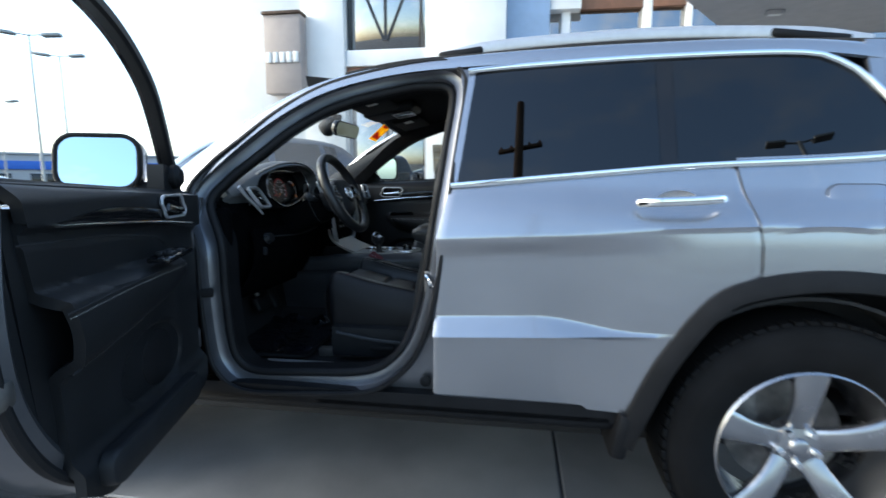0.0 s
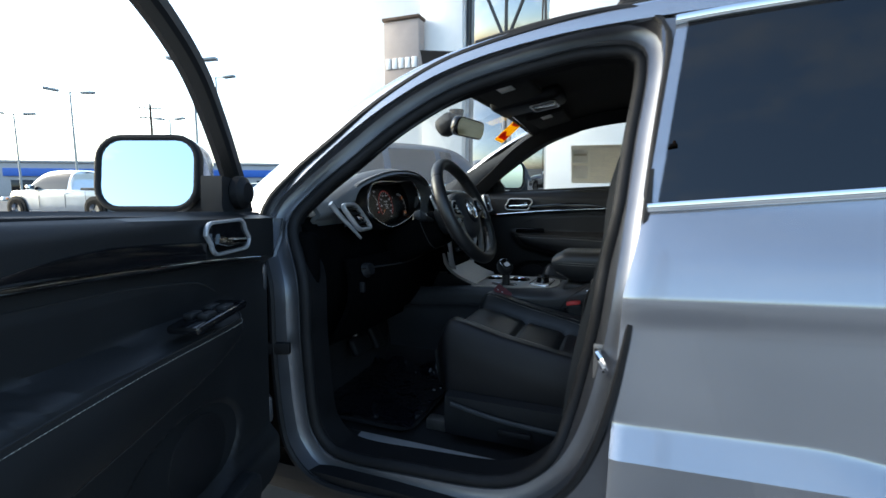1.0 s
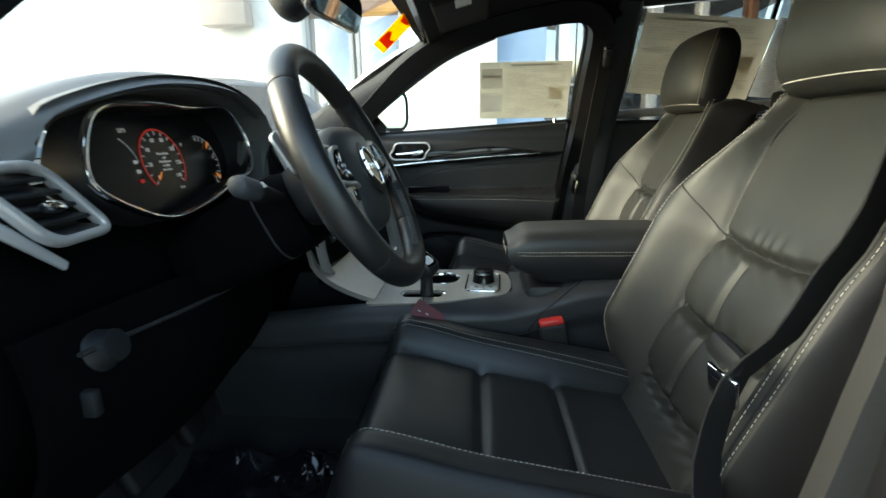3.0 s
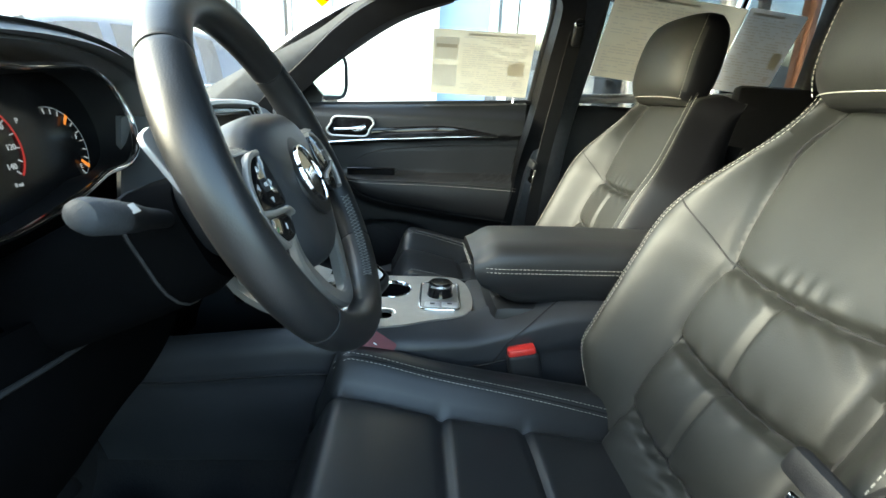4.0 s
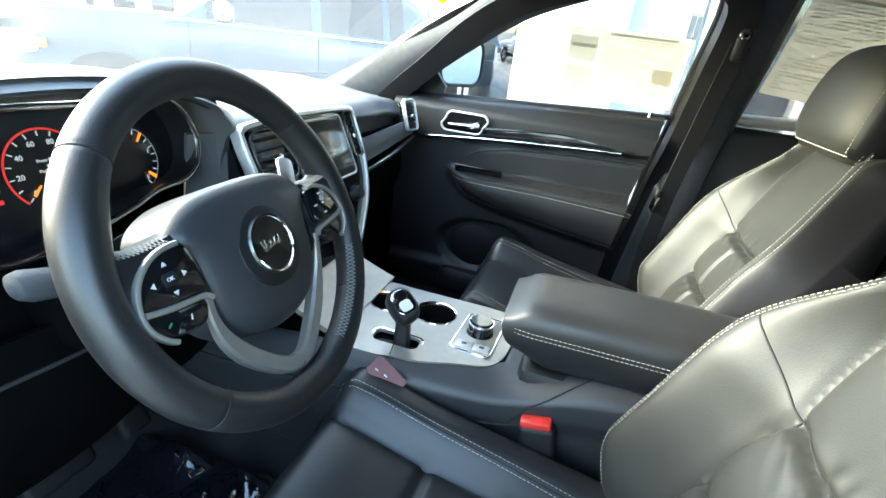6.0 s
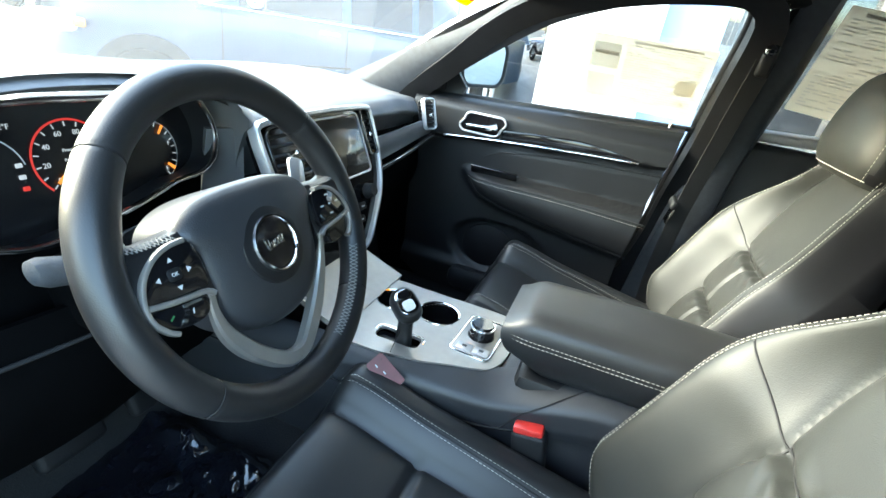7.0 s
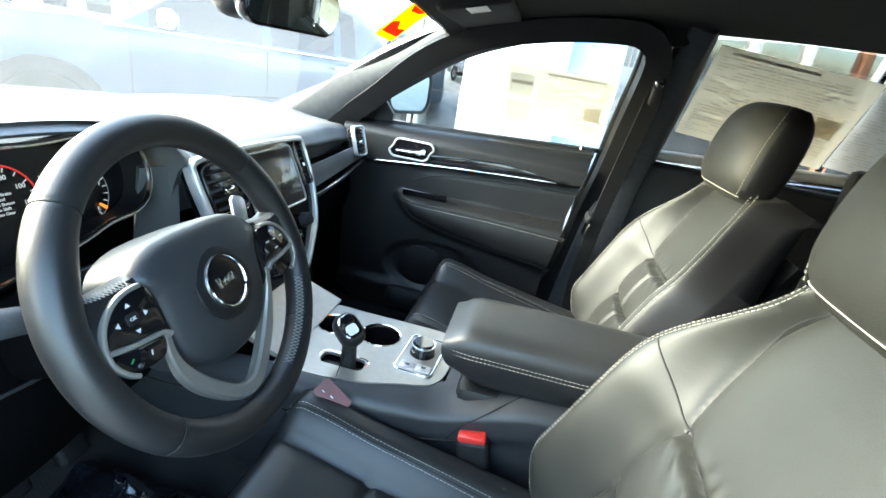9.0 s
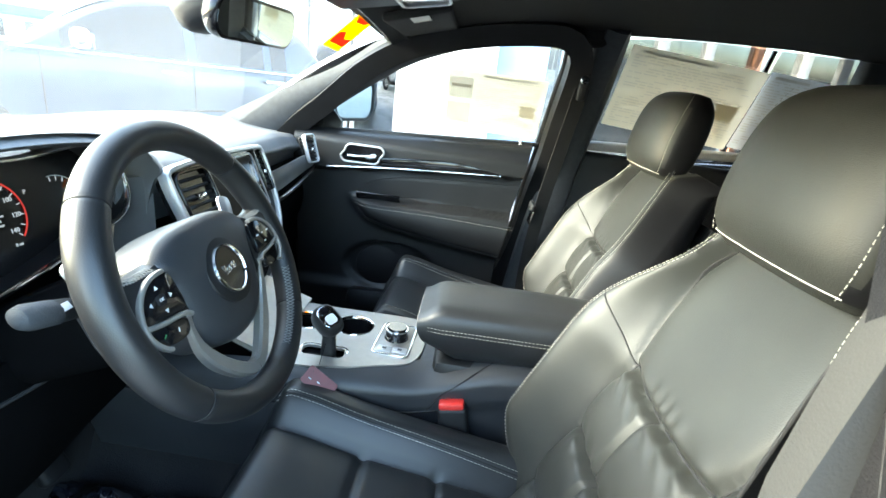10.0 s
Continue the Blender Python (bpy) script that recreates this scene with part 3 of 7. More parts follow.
        part("marker_lamp", rbox(0.10, 0.06, 0.08, 0.02, m @ pose(-hl + 0.40, sy * (hw - 0.08), nose - 0.32)), M_DIALORG_OFF, t, "amber side marker")
        for xw in (-hl + 0.92, hl - 0.95):
            wm = m @ pose(xw, sy * (hw - 0.085), 0.38, 90, 0, 0)
            # body has no wheel opening: a dark ring paints the gap's shade
            part("wheel_arch", lathe([(0.30, 0.0), (0.46, 0.0), (0.475, -0.006), (0.475, -0.05)] if sy < 0 else [(0.30, 0.0), (0.46, 0.0), (0.475, 0.006), (0.475, 0.05)], 32, m @ pose(xw, sy * (hw + 0.006), 0.40, 90, 0, 0)), M_BLACKTRIM, t, "dark ring standing in for the shaded wheel arch gap")
            wh = part("wheel", lathe([(0.22, -0.11), (0.36, -0.11), (0.385, -0.08), (0.385, 0.08), (0.36, 0.11), (0.22, 0.11)], 28, wm), M_TYRE, t)
            part("rim", lathe([(0.0, 0.0), (0.20, 0.0), (0.23, 0.10), (0.23, -0.10), (0.20, -0.02), (0.0, -0.02)], 20, wm), M_ALLOY, wh)
    part("grille", rbox(0.06, width * 0.5, 0.22, 0.03, m @ pose(-hl + 0.02, 0, nose - 0.28)), M_BLACKTRIM, t)
    if bed:
        part("load_bed", rbox(hl - 1.25, width - 0.12, 0.10, 0.02, m @ pose(0.62 + hl / 2 - 0.05, 0, nose + 0.05)), M_BLACKTRIM, t)
    return t


parked_car("parked_suv", "dark slate-blue sport utility vehicle parked across the forecourt", (-2.302, 4.50), 44, M_BLUEPAINT, 4.6, 1.9, 1.86, 1.22)
parked_car("parked_pickup", "silver pickup truck parked on the far lot", (-18.4, 10.6), 8, M_PICKUP, 5.6, 1.98, 1.85, 1.08, bed=True)
parked_car("parked_sedan", "black car parked on the far lot", (-24.0, 17.0), 20, M_DARKCAR, 4.7, 1.85, 1.5, 0.92)
parked_car("parked_suv", "black sport utility vehicle parked behind the silver one", (9.3, 1.9), 178, M_DARKCAR, 4.8, 1.9, 1.75)


# ---- the silver sport utility vehicle: shell ----
suv = thing("suv", (1.4, 0, 0), "silver metallic sport utility vehicle with its driver's door wide open", "car")


def glass_y(z):
    """Half width of the upper body at a height."""
    return 0.888 - 0.40 * (z - 1.144)


def crease_rise(x, z):
    """The creases climb towards the tail, the sill and the belt stay."""
    return 0.046 * (min(x, 2.75) - 1.88) * smooth(0.50, 0.66, z) * (1 - smooth(1.06, 1.14, z))


def skin_y(x, z):
    """Half width of the body side: shoulder, crease, waist and lower band."""
    z -= crease_rise(x, z)
    f = 1 - smooth(2.24, 2.62, x)
    zt = lerp(0.755, 0.708, smooth(2.16, 2.46, x))
    if z > 0.995:
        y = lerp(0.968, 0.888, smooth(0.90, 1.20, z) * 0 + (z - 0.995) / 0.149)
        y += 0.010 * math.sin(math.pi * min(1, (z - 0.995) / 0.149))
    elif z > zt:
        y = lerp(0.940, 0.950, (z - zt) / (0.995 - zt)) + 0.018 * smooth(0.93, 0.995, z)
    elif z > 0.70:
        y = lerp(0.972 - 0.012 * smooth(2.2, 2.42, x), 0.940, (z - 0.70) / (zt - 0.70))
    else:
        y = lerp(0.925, 0.950, (z - 0.45) / 0.25)
    soft = 0.945 + 0.02 * math.sin(math.pi * (z - 0.4) / 0.75) if z < 1.0 else lerp(0.963, 0.888, (z - 1.0) / 0.144)
    return lerp(soft, y, f) + 0.012 * bell(x, 2.9, 0.5) * (1 - smooth(0.95, 1.15, z))


def belt_z(x):
    return 1.142 + 0.086 * (x - 1.88) - 0.020 * smooth(2.5, 3.1, x)


def body_sheet(name, x_lo, x_hi, z_lo, z_hi, nx, nz, material, side=-1, label="", off=0.0, parent=None, knots=None):
    """A panel between x_lo(z)..x_hi(z) and z_lo(x)..z_hi(x) (either pair may be numbers)."""
    fl = x_lo if callable(x_lo) else (lambda z: x_lo)
    fh = x_hi if callable(x_hi) else (lambda z: x_hi)
    gl = z_lo if callable(z_lo) else (lambda x: z_lo)
    gh = z_hi if callable(z_hi) else (lambda x: z_hi)

    def f(u, v):
        x = lerp(fl(1.0), fh(1.0), u)
        for k in range(2):
            z = lerp(gl(x), gh(x), v) if not knots else float(np.interp(v, knots[0], (gl(x), *[k + 0.046 * (min(x, 2.75) - 1.88) for k in knots[1]], gh(x))))
            x = lerp(fl(z), fh(z), u)
        e = 0.004 * (max(0, 1 - u / 0.012) + max(0, 1 - (1 - u) / 0.012))
        y = skin_y(x, z) if z < 1.144 else max(glass_y(z), skin_y(x, 1.144) + 0.0 - 0.4 * (z - 1.144))
        return Vector((x, side * (y + off - e), z))
    return part(name, thick(grid(f, nx, nz), 0.012 if side < 0 else 0.012), material, parent or suv, label)


OPEN = [(1.056, -0.866, 1.089), (1.112, -0.905, 0.95), (1.122, -0.915, 0.80), (1.134, -0.915, 0.632), (1.156, -0.915, 0.558), (1.236, -0.915, 0.516), (1.42, -0.915, 0.520), (1.634, -0.915, 0.538), (1.736, -0.915, 0.600), (1.796, -0.915, 0.70),
        (1.836, -0.915, 0.86), (1.858, -0.902, 1.03), (1.880, -0.786, 1.274), (1.897, -0.722, 1.435), (1.882, -0.700, 1.487), (1.82, -0.695, 1.503), (1.662, -0.704, 1.479), (1.477, -0.723, 1.431), (1.333, -0.755, 1.353), (1.213, -0.793, 1.257), (1.113, -0.827, 1.171)]
OPEN = [(x + (0.012 if x < 1.2 and z < 1.1 else 0.0), y + 0.018, z) for x, y, z in OPEN]
ring = curve(OPEN, 150, True)


def out_dir(f):
    """Outward direction round the opening, leaning with the upper body."""
    z = ring[round(f * 149)].z
    k = 0.4 * smooth(1.05, 1.2, z)
    return (0, -1, k)


def return_depth(f):
    """How far the driver's door opening returns inward: shallow beside the pillars."""
    z = ring[round(f * 149)].z
    return 0.10 - 0.055 * smooth(0.98, 1.13, z) + 0.01 * smooth(1.40, 1.47, z)


def seal_shift(f):
    """How much deeper, and further into the opening, the seal sits along the centre pillar."""
    p = ring[round(f * 149)]
    r = smooth(1.74, 1.83, p.x) * smooth(0.55, 0.72, p.z)
    low = 1 - smooth(1.03, 1.17, p.z)
    return -r * (0.004 + 0.010 * low), r * (0.006 + 0.060 * low)


def jamb_section(f):
    d = return_depth(f)
    i, e = seal_shift(f)
    return [(0.050, 0.040), (0.044, 0.046), (0.036, 0.042), (0.032, 0.006), (0.020, -0.004), (0.004, -0.006), (0.000, -0.016), (i, -0.018 - e), (i, -d - e), (0.05, -d - e)]


def seal_section(f):
    i, e = seal_shift(f)
    return [(a - 0.006 + i, b - 0.020 - e) for a, b in circle(0.0145, 10)]


def trim_section(f):
    d = return_depth(f)
    i, e = seal_shift(f)
    p = ring[round(f * 149)]
    g = e * 0.5 + 0.008 * smooth(1.82, 1.87, p.x) * smooth(1.12, 1.22, p.z)
    return [(i - 0.004, -0.032 - e), (i - 0.010, -0.038 - e), (i - 0.008, -d - 0.008 - g), (0.054, -d - 0.018 - g), (0.054, -d + 0.01 - g)]


def mirrored(path):
    return [Vector((p[0], -p[1], p[2])) for p in path]


for side in (-1, 1):
    pth = ring if side < 0 else [Vector((p.x + 0.040 * smooth(1.68, 1.85, p.x) - 0.02 * smooth(1.3, 1.1, p.x), p.y + 0.004, p.z + 0.030 * smooth(1.15, 1.4, p.z))) for p in mirrored(ring)[::-1]]
    up = (lambda f: out_dir(f)) if side < 0 else (lambda f: (0, 1, 0.4 * smooth(1.05, 1.2, ring[round((1 - f) * 149)].z)))
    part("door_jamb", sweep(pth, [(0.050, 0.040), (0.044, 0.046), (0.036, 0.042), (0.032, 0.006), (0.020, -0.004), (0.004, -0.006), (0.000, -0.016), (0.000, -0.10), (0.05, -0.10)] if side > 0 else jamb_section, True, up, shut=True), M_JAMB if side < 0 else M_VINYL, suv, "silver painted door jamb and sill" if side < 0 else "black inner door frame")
    part("door_seal", sweep(pth, [(a - 0.006, b - 0.020) for a, b in circle(0.0145, 10)] if side > 0 else seal_section, True, up), M_RUBBER, suv, "black rubber door seal")
    part("outer_seal", sweep(pth, [(a + 0.040, b + 0.046) for a, b in circle(0.008, 6)], True, up), M_RUBBER, suv, "thin black outer weather strip")
    part("jamb_trim", sweep(pth, [(-0.004, -0.035), (-0.012, -0.045), (-0.010, -0.112), (0.054, -0.125), (0.054, -0.06)] if side > 0 else trim_section, True, up), M_BLACKTRIM, suv, "black plastic trim round the door opening")


def open_rear_x(z):
    """Rear edge of the front door opening at a height."""
    return float(np.interp(z, [0.50, 0.538, 0.600, 0.70, 0.86, 1.03, 1.274, 1.435, 1.5], [1.52, 1.634, 1.736, 1.796, 1.836, 1.858, 1.880, 1.897, 1.89]))


for side in (-1, 1):
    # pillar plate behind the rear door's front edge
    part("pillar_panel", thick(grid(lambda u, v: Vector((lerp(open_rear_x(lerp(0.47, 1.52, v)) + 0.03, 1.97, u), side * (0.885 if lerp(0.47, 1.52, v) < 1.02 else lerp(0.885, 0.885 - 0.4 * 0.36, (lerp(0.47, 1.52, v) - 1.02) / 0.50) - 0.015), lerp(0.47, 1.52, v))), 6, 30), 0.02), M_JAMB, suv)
    # rocker
    part("sill_panel", sweep([(1.00, side * 0.905, 0.478), (1.5, side * 0.905, 0.478), (2.44, side * 0.905, 0.478)], [(-0.03, 0.04), (0.022, 0.034), (0.034, 0.012), (0.034, -0.03), (-0.03, -0.03)], up=(0, 0, 1)), M_SILVER, suv) if side > 0 else part("sill_panel", sweep([(2.44, side * 0.905, 0.478), (1.5, side * 0.905, 0.478), (1.00, side * 0.905, 0.478)], [(-0.03, 0.022), (0.022, 0.020), (0.030, 0.008), (0.026, -0.03), (-0.03, -0.03)], up=(0, 0, 1)), M_BLACKTRIM, suv, "black plastic sill strip")
    part("rocker_cladding", rbox(1.50, 0.10, 0.062, 0.02, pose(1.66, side * 0.885, 0.452), seg=3), M_BLACKTRIM, suv, "black plastic rocker cladding")

# front fender, hood and cowl
for side in (-1, 1):
    sheet("front_fender", lambda u, v: Vector((lerp(-0.55, 1.06, u), side * (lerp(0.80, 0.955, smooth(-0.1, 0.35, u)) - 0.10 * smooth(0.6, 1, v)), lerp(0.55 if u > 0.55 else 0.80, lerp(0.98, 1.108, u), v))), 24, 12, M_SILVER, suv, t=0.01)
sheet("hood", lambda u, v: Vector((lerp(-0.80, 0.80, u), lerp(-0.862, 0.862, v) * lerp(0.88, 1.0, smooth(0, 0.5, u)), lerp(0.93, 1.110, u ** 0.6) + 0.035 * (1 - (2 * v - 1) ** 2) - 0.02 * bell(v, 0.5, 0.18))), 20, 24, M_SILVER, suv, t=0.012)
sheet("cowl", lambda u, v: Vector((lerp(0.78, 0.98, u), lerp(-0.78, 0.78, v), 1.105 + 0.03 * (1 - (2 * v - 1) ** 2) - 0.02 * u)), 5, 20, M_BLACKTRIM, suv, t=0.01)
part("front_bumper", rbox(0.5, 1.7, 0.5, 0.12, pose(-0.72, 0, 0.66), seg=4), M_SILVER, suv)
part("underbody", rbox(4.0, 1.5, 0.12, 0.03, pose(1.5, 0, 0.36)), M_DARK, suv)
part("engine_wall", rbox(0.06, 1.62, 0.62, 0.01, pose(0.80, 0, 0.74)), M_DARK, suv)


def roof_edge(x):
    return float(np.interp(x, [1.38, 1.46, 1.55, 1.65, 1.75, 1.87, 2.0, 2.25, 2.5, 3.0, 3.25, 3.55], [1.455, 1.492, 1.522, 1.543, 1.558, 1.572, 1.583, 1.593, 1.600, 1.588, 1.565, 1.51]))


def roof_z(x, y):
    return roof_edge(x) + 0.045 * (1 - (y / 0.66) ** 2)


sheet("roof", lambda u, v: Vector((lerp(1.38, 3.55, u), lerp(-0.66, 0.66, v), roof_z(lerp(1.38, 3.55, u), lerp(-0.66, 0.66, v)))), 30, 18, M_SILVER, suv, t=0.012)
# side rail of the roof, sweeping down into the front pillar
TOP = [(0.86, 0.785, 1.150), (1.00, 0.755, 1.262), (1.17, 0.725, 1.378), (1.36, 0.697, 1.476), (1.55, 0.675, 1.530), (1.75, 0.668, 1.558), (2.0, 0.66, 1.583), (2.5, 0.66, 1.600), (3.0, 0.66, 1.588), (3.45, 0.65, 1.53)]
LOW = [(1.02, 0.875, 1.085), (1.07, 0.855, 1.165), (1.18, 0.815, 1.275), (1.31, 0.780, 1.375), (1.46, 0.748, 1.455), (1.655, 0.728, 1.505), (1.90, 0.722, 1.528), (2.45, 0.728, 1.540), (2.96, 0.728, 1.540), (3.40, 0.73, 1.46)]
top_c, low_c = curve(TOP, 60), curve(LOW, 60)
for side in (-1, 1):
    def rail(u, v, side=side):
        a, b = low_c[round(u * 59)], top_c[round(u * 59)]
        p = a.lerp(b, v)
        return Vector((p.x, side * (p.y + 0.014 * math.sin(math.pi * v)), p.z + 0.012 * math.sin(math.pi * v) + (0.03 * (1 - v) * smooth(1.5, 1.8, p.x) if side > 0 else 0)))
    sheet("roof_side_rail", rail, 60, 8, M_SILVER, suv, t=0.014)
    # rack rail with black feet
    rr = thing("roof_rack_rail", (2.4, side * 0.63, 1.64), "brushed silver roof rack rail with black feet", "roof rail", "roof rack")
    part("bar", sweep(curve([(1.86, side * 0.640, 1.572), (2.02, side * 0.64, 1.606), (2.5, side * 0.64, 1.626), (2.95, side * 0.64, 1.612), (3.15, side * 0.64, 1.580)], 24), rrect(0.035, 0.044, 0.010, 3)), M_SATIN, rr)
    for xa, xb in ((1.83, 1.99), (2.86, 3.10)):
        part("foot", rbox(xb - xa, 0.04, 0.036, 0.015, pose((xa + xb) / 2, side * 0.642, 1.588 if xa < 2 else 1.603, 0, -7 if xa < 2 else 7, 0), seg=3), M_BLACKTRIM, rr)


# rear door, quarter, windows
def quarter_x(u, v):
    z = lerp(0.90, 1.22, v)
    return lerp((rear_edge(z) + 0.005), 3.85, u)


def front_edge(z):
    """Leaning front edge of the rear door."""
    return float(np.interp(z, [0.45, 0.70, 1.00, 1.16, 1.53], [1.858, 1.864, 1.875, 1.908, 1.944]))


def rear_edge(z):
    return float(np.interp(z, [0.45, 0.50, 0.60, 0.70, 0.80, 0.87, 0.90, 1.0, 1.2], [2.445, 2.465, 2.512, 2.557, 2.625, 2.70, 2.752, 2.750, 2.712]))


for side in (-1, 1):
    rd = body_sheet("rear_door", front_edge, rear_edge, 0.488, belt_z, 60, 81, M_SILVER, side, "silver rear side door, closed", knots=((0, 0.30, 0.40, 0.75, 1.0), (0.700, 0.7552, 0.9952)))
    part("door_handle", sweep(curve([(2.437, side * 0.955, 1.103), (2.467, side * 0.985, 1.106), (2.547, side * 0.992, 1.110), (2.625, side * 0.985, 1.115), (2.656, side * 0.955, 1.116)], 18), rrect(0.018, 0.026, 0.008, 3), up=(0, 0, 1)), M_CHROME, rd, "chrome pull handle")
    part("handle_recess", lathe([(0.0, 0.006), (0.03, 0.005), (0.042, 0.001), (0.046, -0.004)], 20, pose(2.545, side * 0.918, 1.103, 90 * (1 if side < 0 else -1), 0, 0) @ Matrix.Diagonal((1.3, 0.75, -1, 1))), M_SATIN, rd)
    sheet("quarter_panel", lambda u, v: (lambda x: (lambda z: Vector((x, side * ((skin_y(x, z) if z < 1.144 else glass_y(z)) - 0.16 * smooth(3.3, 3.85, x)), z)))(lerp(0.40 + math.sqrt(max(0.0, 0.50 ** 2 - (x - 2.9) ** 2)) if abs(x - 2.9) < 0.47 else 0.55, belt_z(x) + 0.02, v)))(quarter_x(u, v)), 44, 40, M_SILVER, suv, "silver rear quarter panel", t=0.012)
    sheet("tail_panel", lambda u, v: (lambda z: Vector((lerp(3.10, 3.87 - 0.28 * smooth(0.4, 1, (z - 0.5) / 1.1), u), side * lerp(glass_y(z) - 0.012, 0.82 * lerp(1, 0.78, (z - 0.5) / 1.1), smooth(0.5, 1.0, u)), z)))(lerp(1.12, 1.575 - 0.02 * u, v)), 16, 14, M_SILVER, suv, t=0.012)
    # fuel flap
    if side < 0:
        fl = rrect(0.165, 0.15, 0.035, 5)
        part("fuel_flap", plate(fl, 0.007, pose(3.015, -0.916, 1.085, 64, 0, 0), 0.003), M_SILVER, suv, "rounded fuel filler flap")
        part("flap_gap", plate(rrect(0.172, 0.157, 0.038, 5), 0.003, pose(3.015, -0.917, 1.085, 64, 0, 0)), M_DARK, suv)
    # dark glass with chrome round it
    def pane(x0, x1, tip=0.0, side=side):
        def f(u, v):
            x = lerp(x0 + (0.042 * (0.8 + v) if x0 < 1.9 else 0.0), x1 + (0.042 * (0.8 + v) if x1 < 1.9 else 0.0), u)
            zt = 1.503 + (0.03 if side > 0 else 0.0) + 0.03 * smooth(1.88, 2.4, x) - (0.0 if x < 2.93 else ((x - 2.93) / 0.20) ** 2 * 0.14)
            z = lerp(belt_z(x) + 0.012, zt, v)
            return Vector((x, side * (glass_y(z) - 0.004 - 0.006 * 0), z))
        return f
    dw = sheet("door_window", pane(1.892, 2.515), 20, 10, M_TINT if side < 0 else M_TINT2, rd, "dark tinted rear door glass", t=0.004)
    dw.visible_shadow = side < 0
    sheet("quarter_window", pane(2.56, 3.13), 24, 10, M_TINT if side < 0 else M_TINT2, suv, "dark tinted rear quarter glass", t=0.004)
    sheet("window_divider", pane(2.513, 2.562) if side < 0 else pane(2.534, 2.548), 3, 10, M_PIANO, rd, "gloss black window divider", t=0.008)
    sheet("front_divider", pane(1.872, 1.894), 3, 10, M_SILVER, rd, "silver pillar strip", t=0.008)
    part("belt_moulding", sweep([(x, side * (glass_y(belt_z(x)) + 0.004), belt_z(x) + 0.004) for x in np.linspace(1.908, 3.14, 20)], rrect(0.012, 0.018, 0.005, 2)), M_CHROME, rd, "bright chrome belt moulding")
    rise = 0.040 if side > 0 else 0.0
    part("top_moulding", sweep(curve([(1.945, side * 0.745, 1.510 + rise), (2.1, side * 0.738, 1.522 + rise), (2.5, side * 0.732, 1.538 + rise), (2.9, side * 0.732, 1.538 + rise), (3.02, side * 0.745, 1.505 + rise), (3.10, side * 0.775, 1.43), (3.16, side * 0.82, 1.32), (3.19, side * 0.85, 1.24)], 30), rrect(0.014, 0.018, 0.005, 2)), M_CHROME, rd)
    # wheel arch flare and liner
    arc = curve([(2.430, side * 0.955, 0.395), (2.470, side * 0.962, 0.50), (2.537, side * 0.972, 0.66), (2.645, side * 0.978, 0.820), (2.75, side * 0.980, 0.876), (2.92, side * 0.982, 0.902), (3.10, side * 0.980, 0.885), (3.20, side * 0.975, 0.82), (3.30, side * 0.965, 0.65), (3.37, side * 0.955, 0.45)], 50)
    part("arch_flare", sweep(arc if side < 0 else arc, [(0.0, -0.06), (0.028, 0.0), (0.022, 0.016), (0.0, 0.016), (-0.03, 0.004), (-0.036, -0.08)], up=(0, side, 0)), M_BLACKTRIM, suv, "black plastic wheel arch flare")
    sheet("arch_liner", lambda u, v: Vector((2.9 - 0.455 * math.cos(math.pi * u), side * lerp(0.95, 0.55, v), 0.40 + 0.455 * math.sin(math.pi * u))), 24, 6, M_DARK, suv, t=0.01)
    part("mud_guard", rbox(0.05, 0.16, 0.14, 0.015, pose(2.425, side * 0.89, 0.42, 0, 12, 0)), M_BLACKTRIM, suv)
sheet("tailgate", lambda u, v: Vector((3.86 - 0.28 * smooth(0.4, 1, v), lerp(-0.82, 0.82, u) * lerp(1, 0.78, v), lerp(0.5, 1.60, v))), 16, 16, M_SILVER, suv, t=0.02)


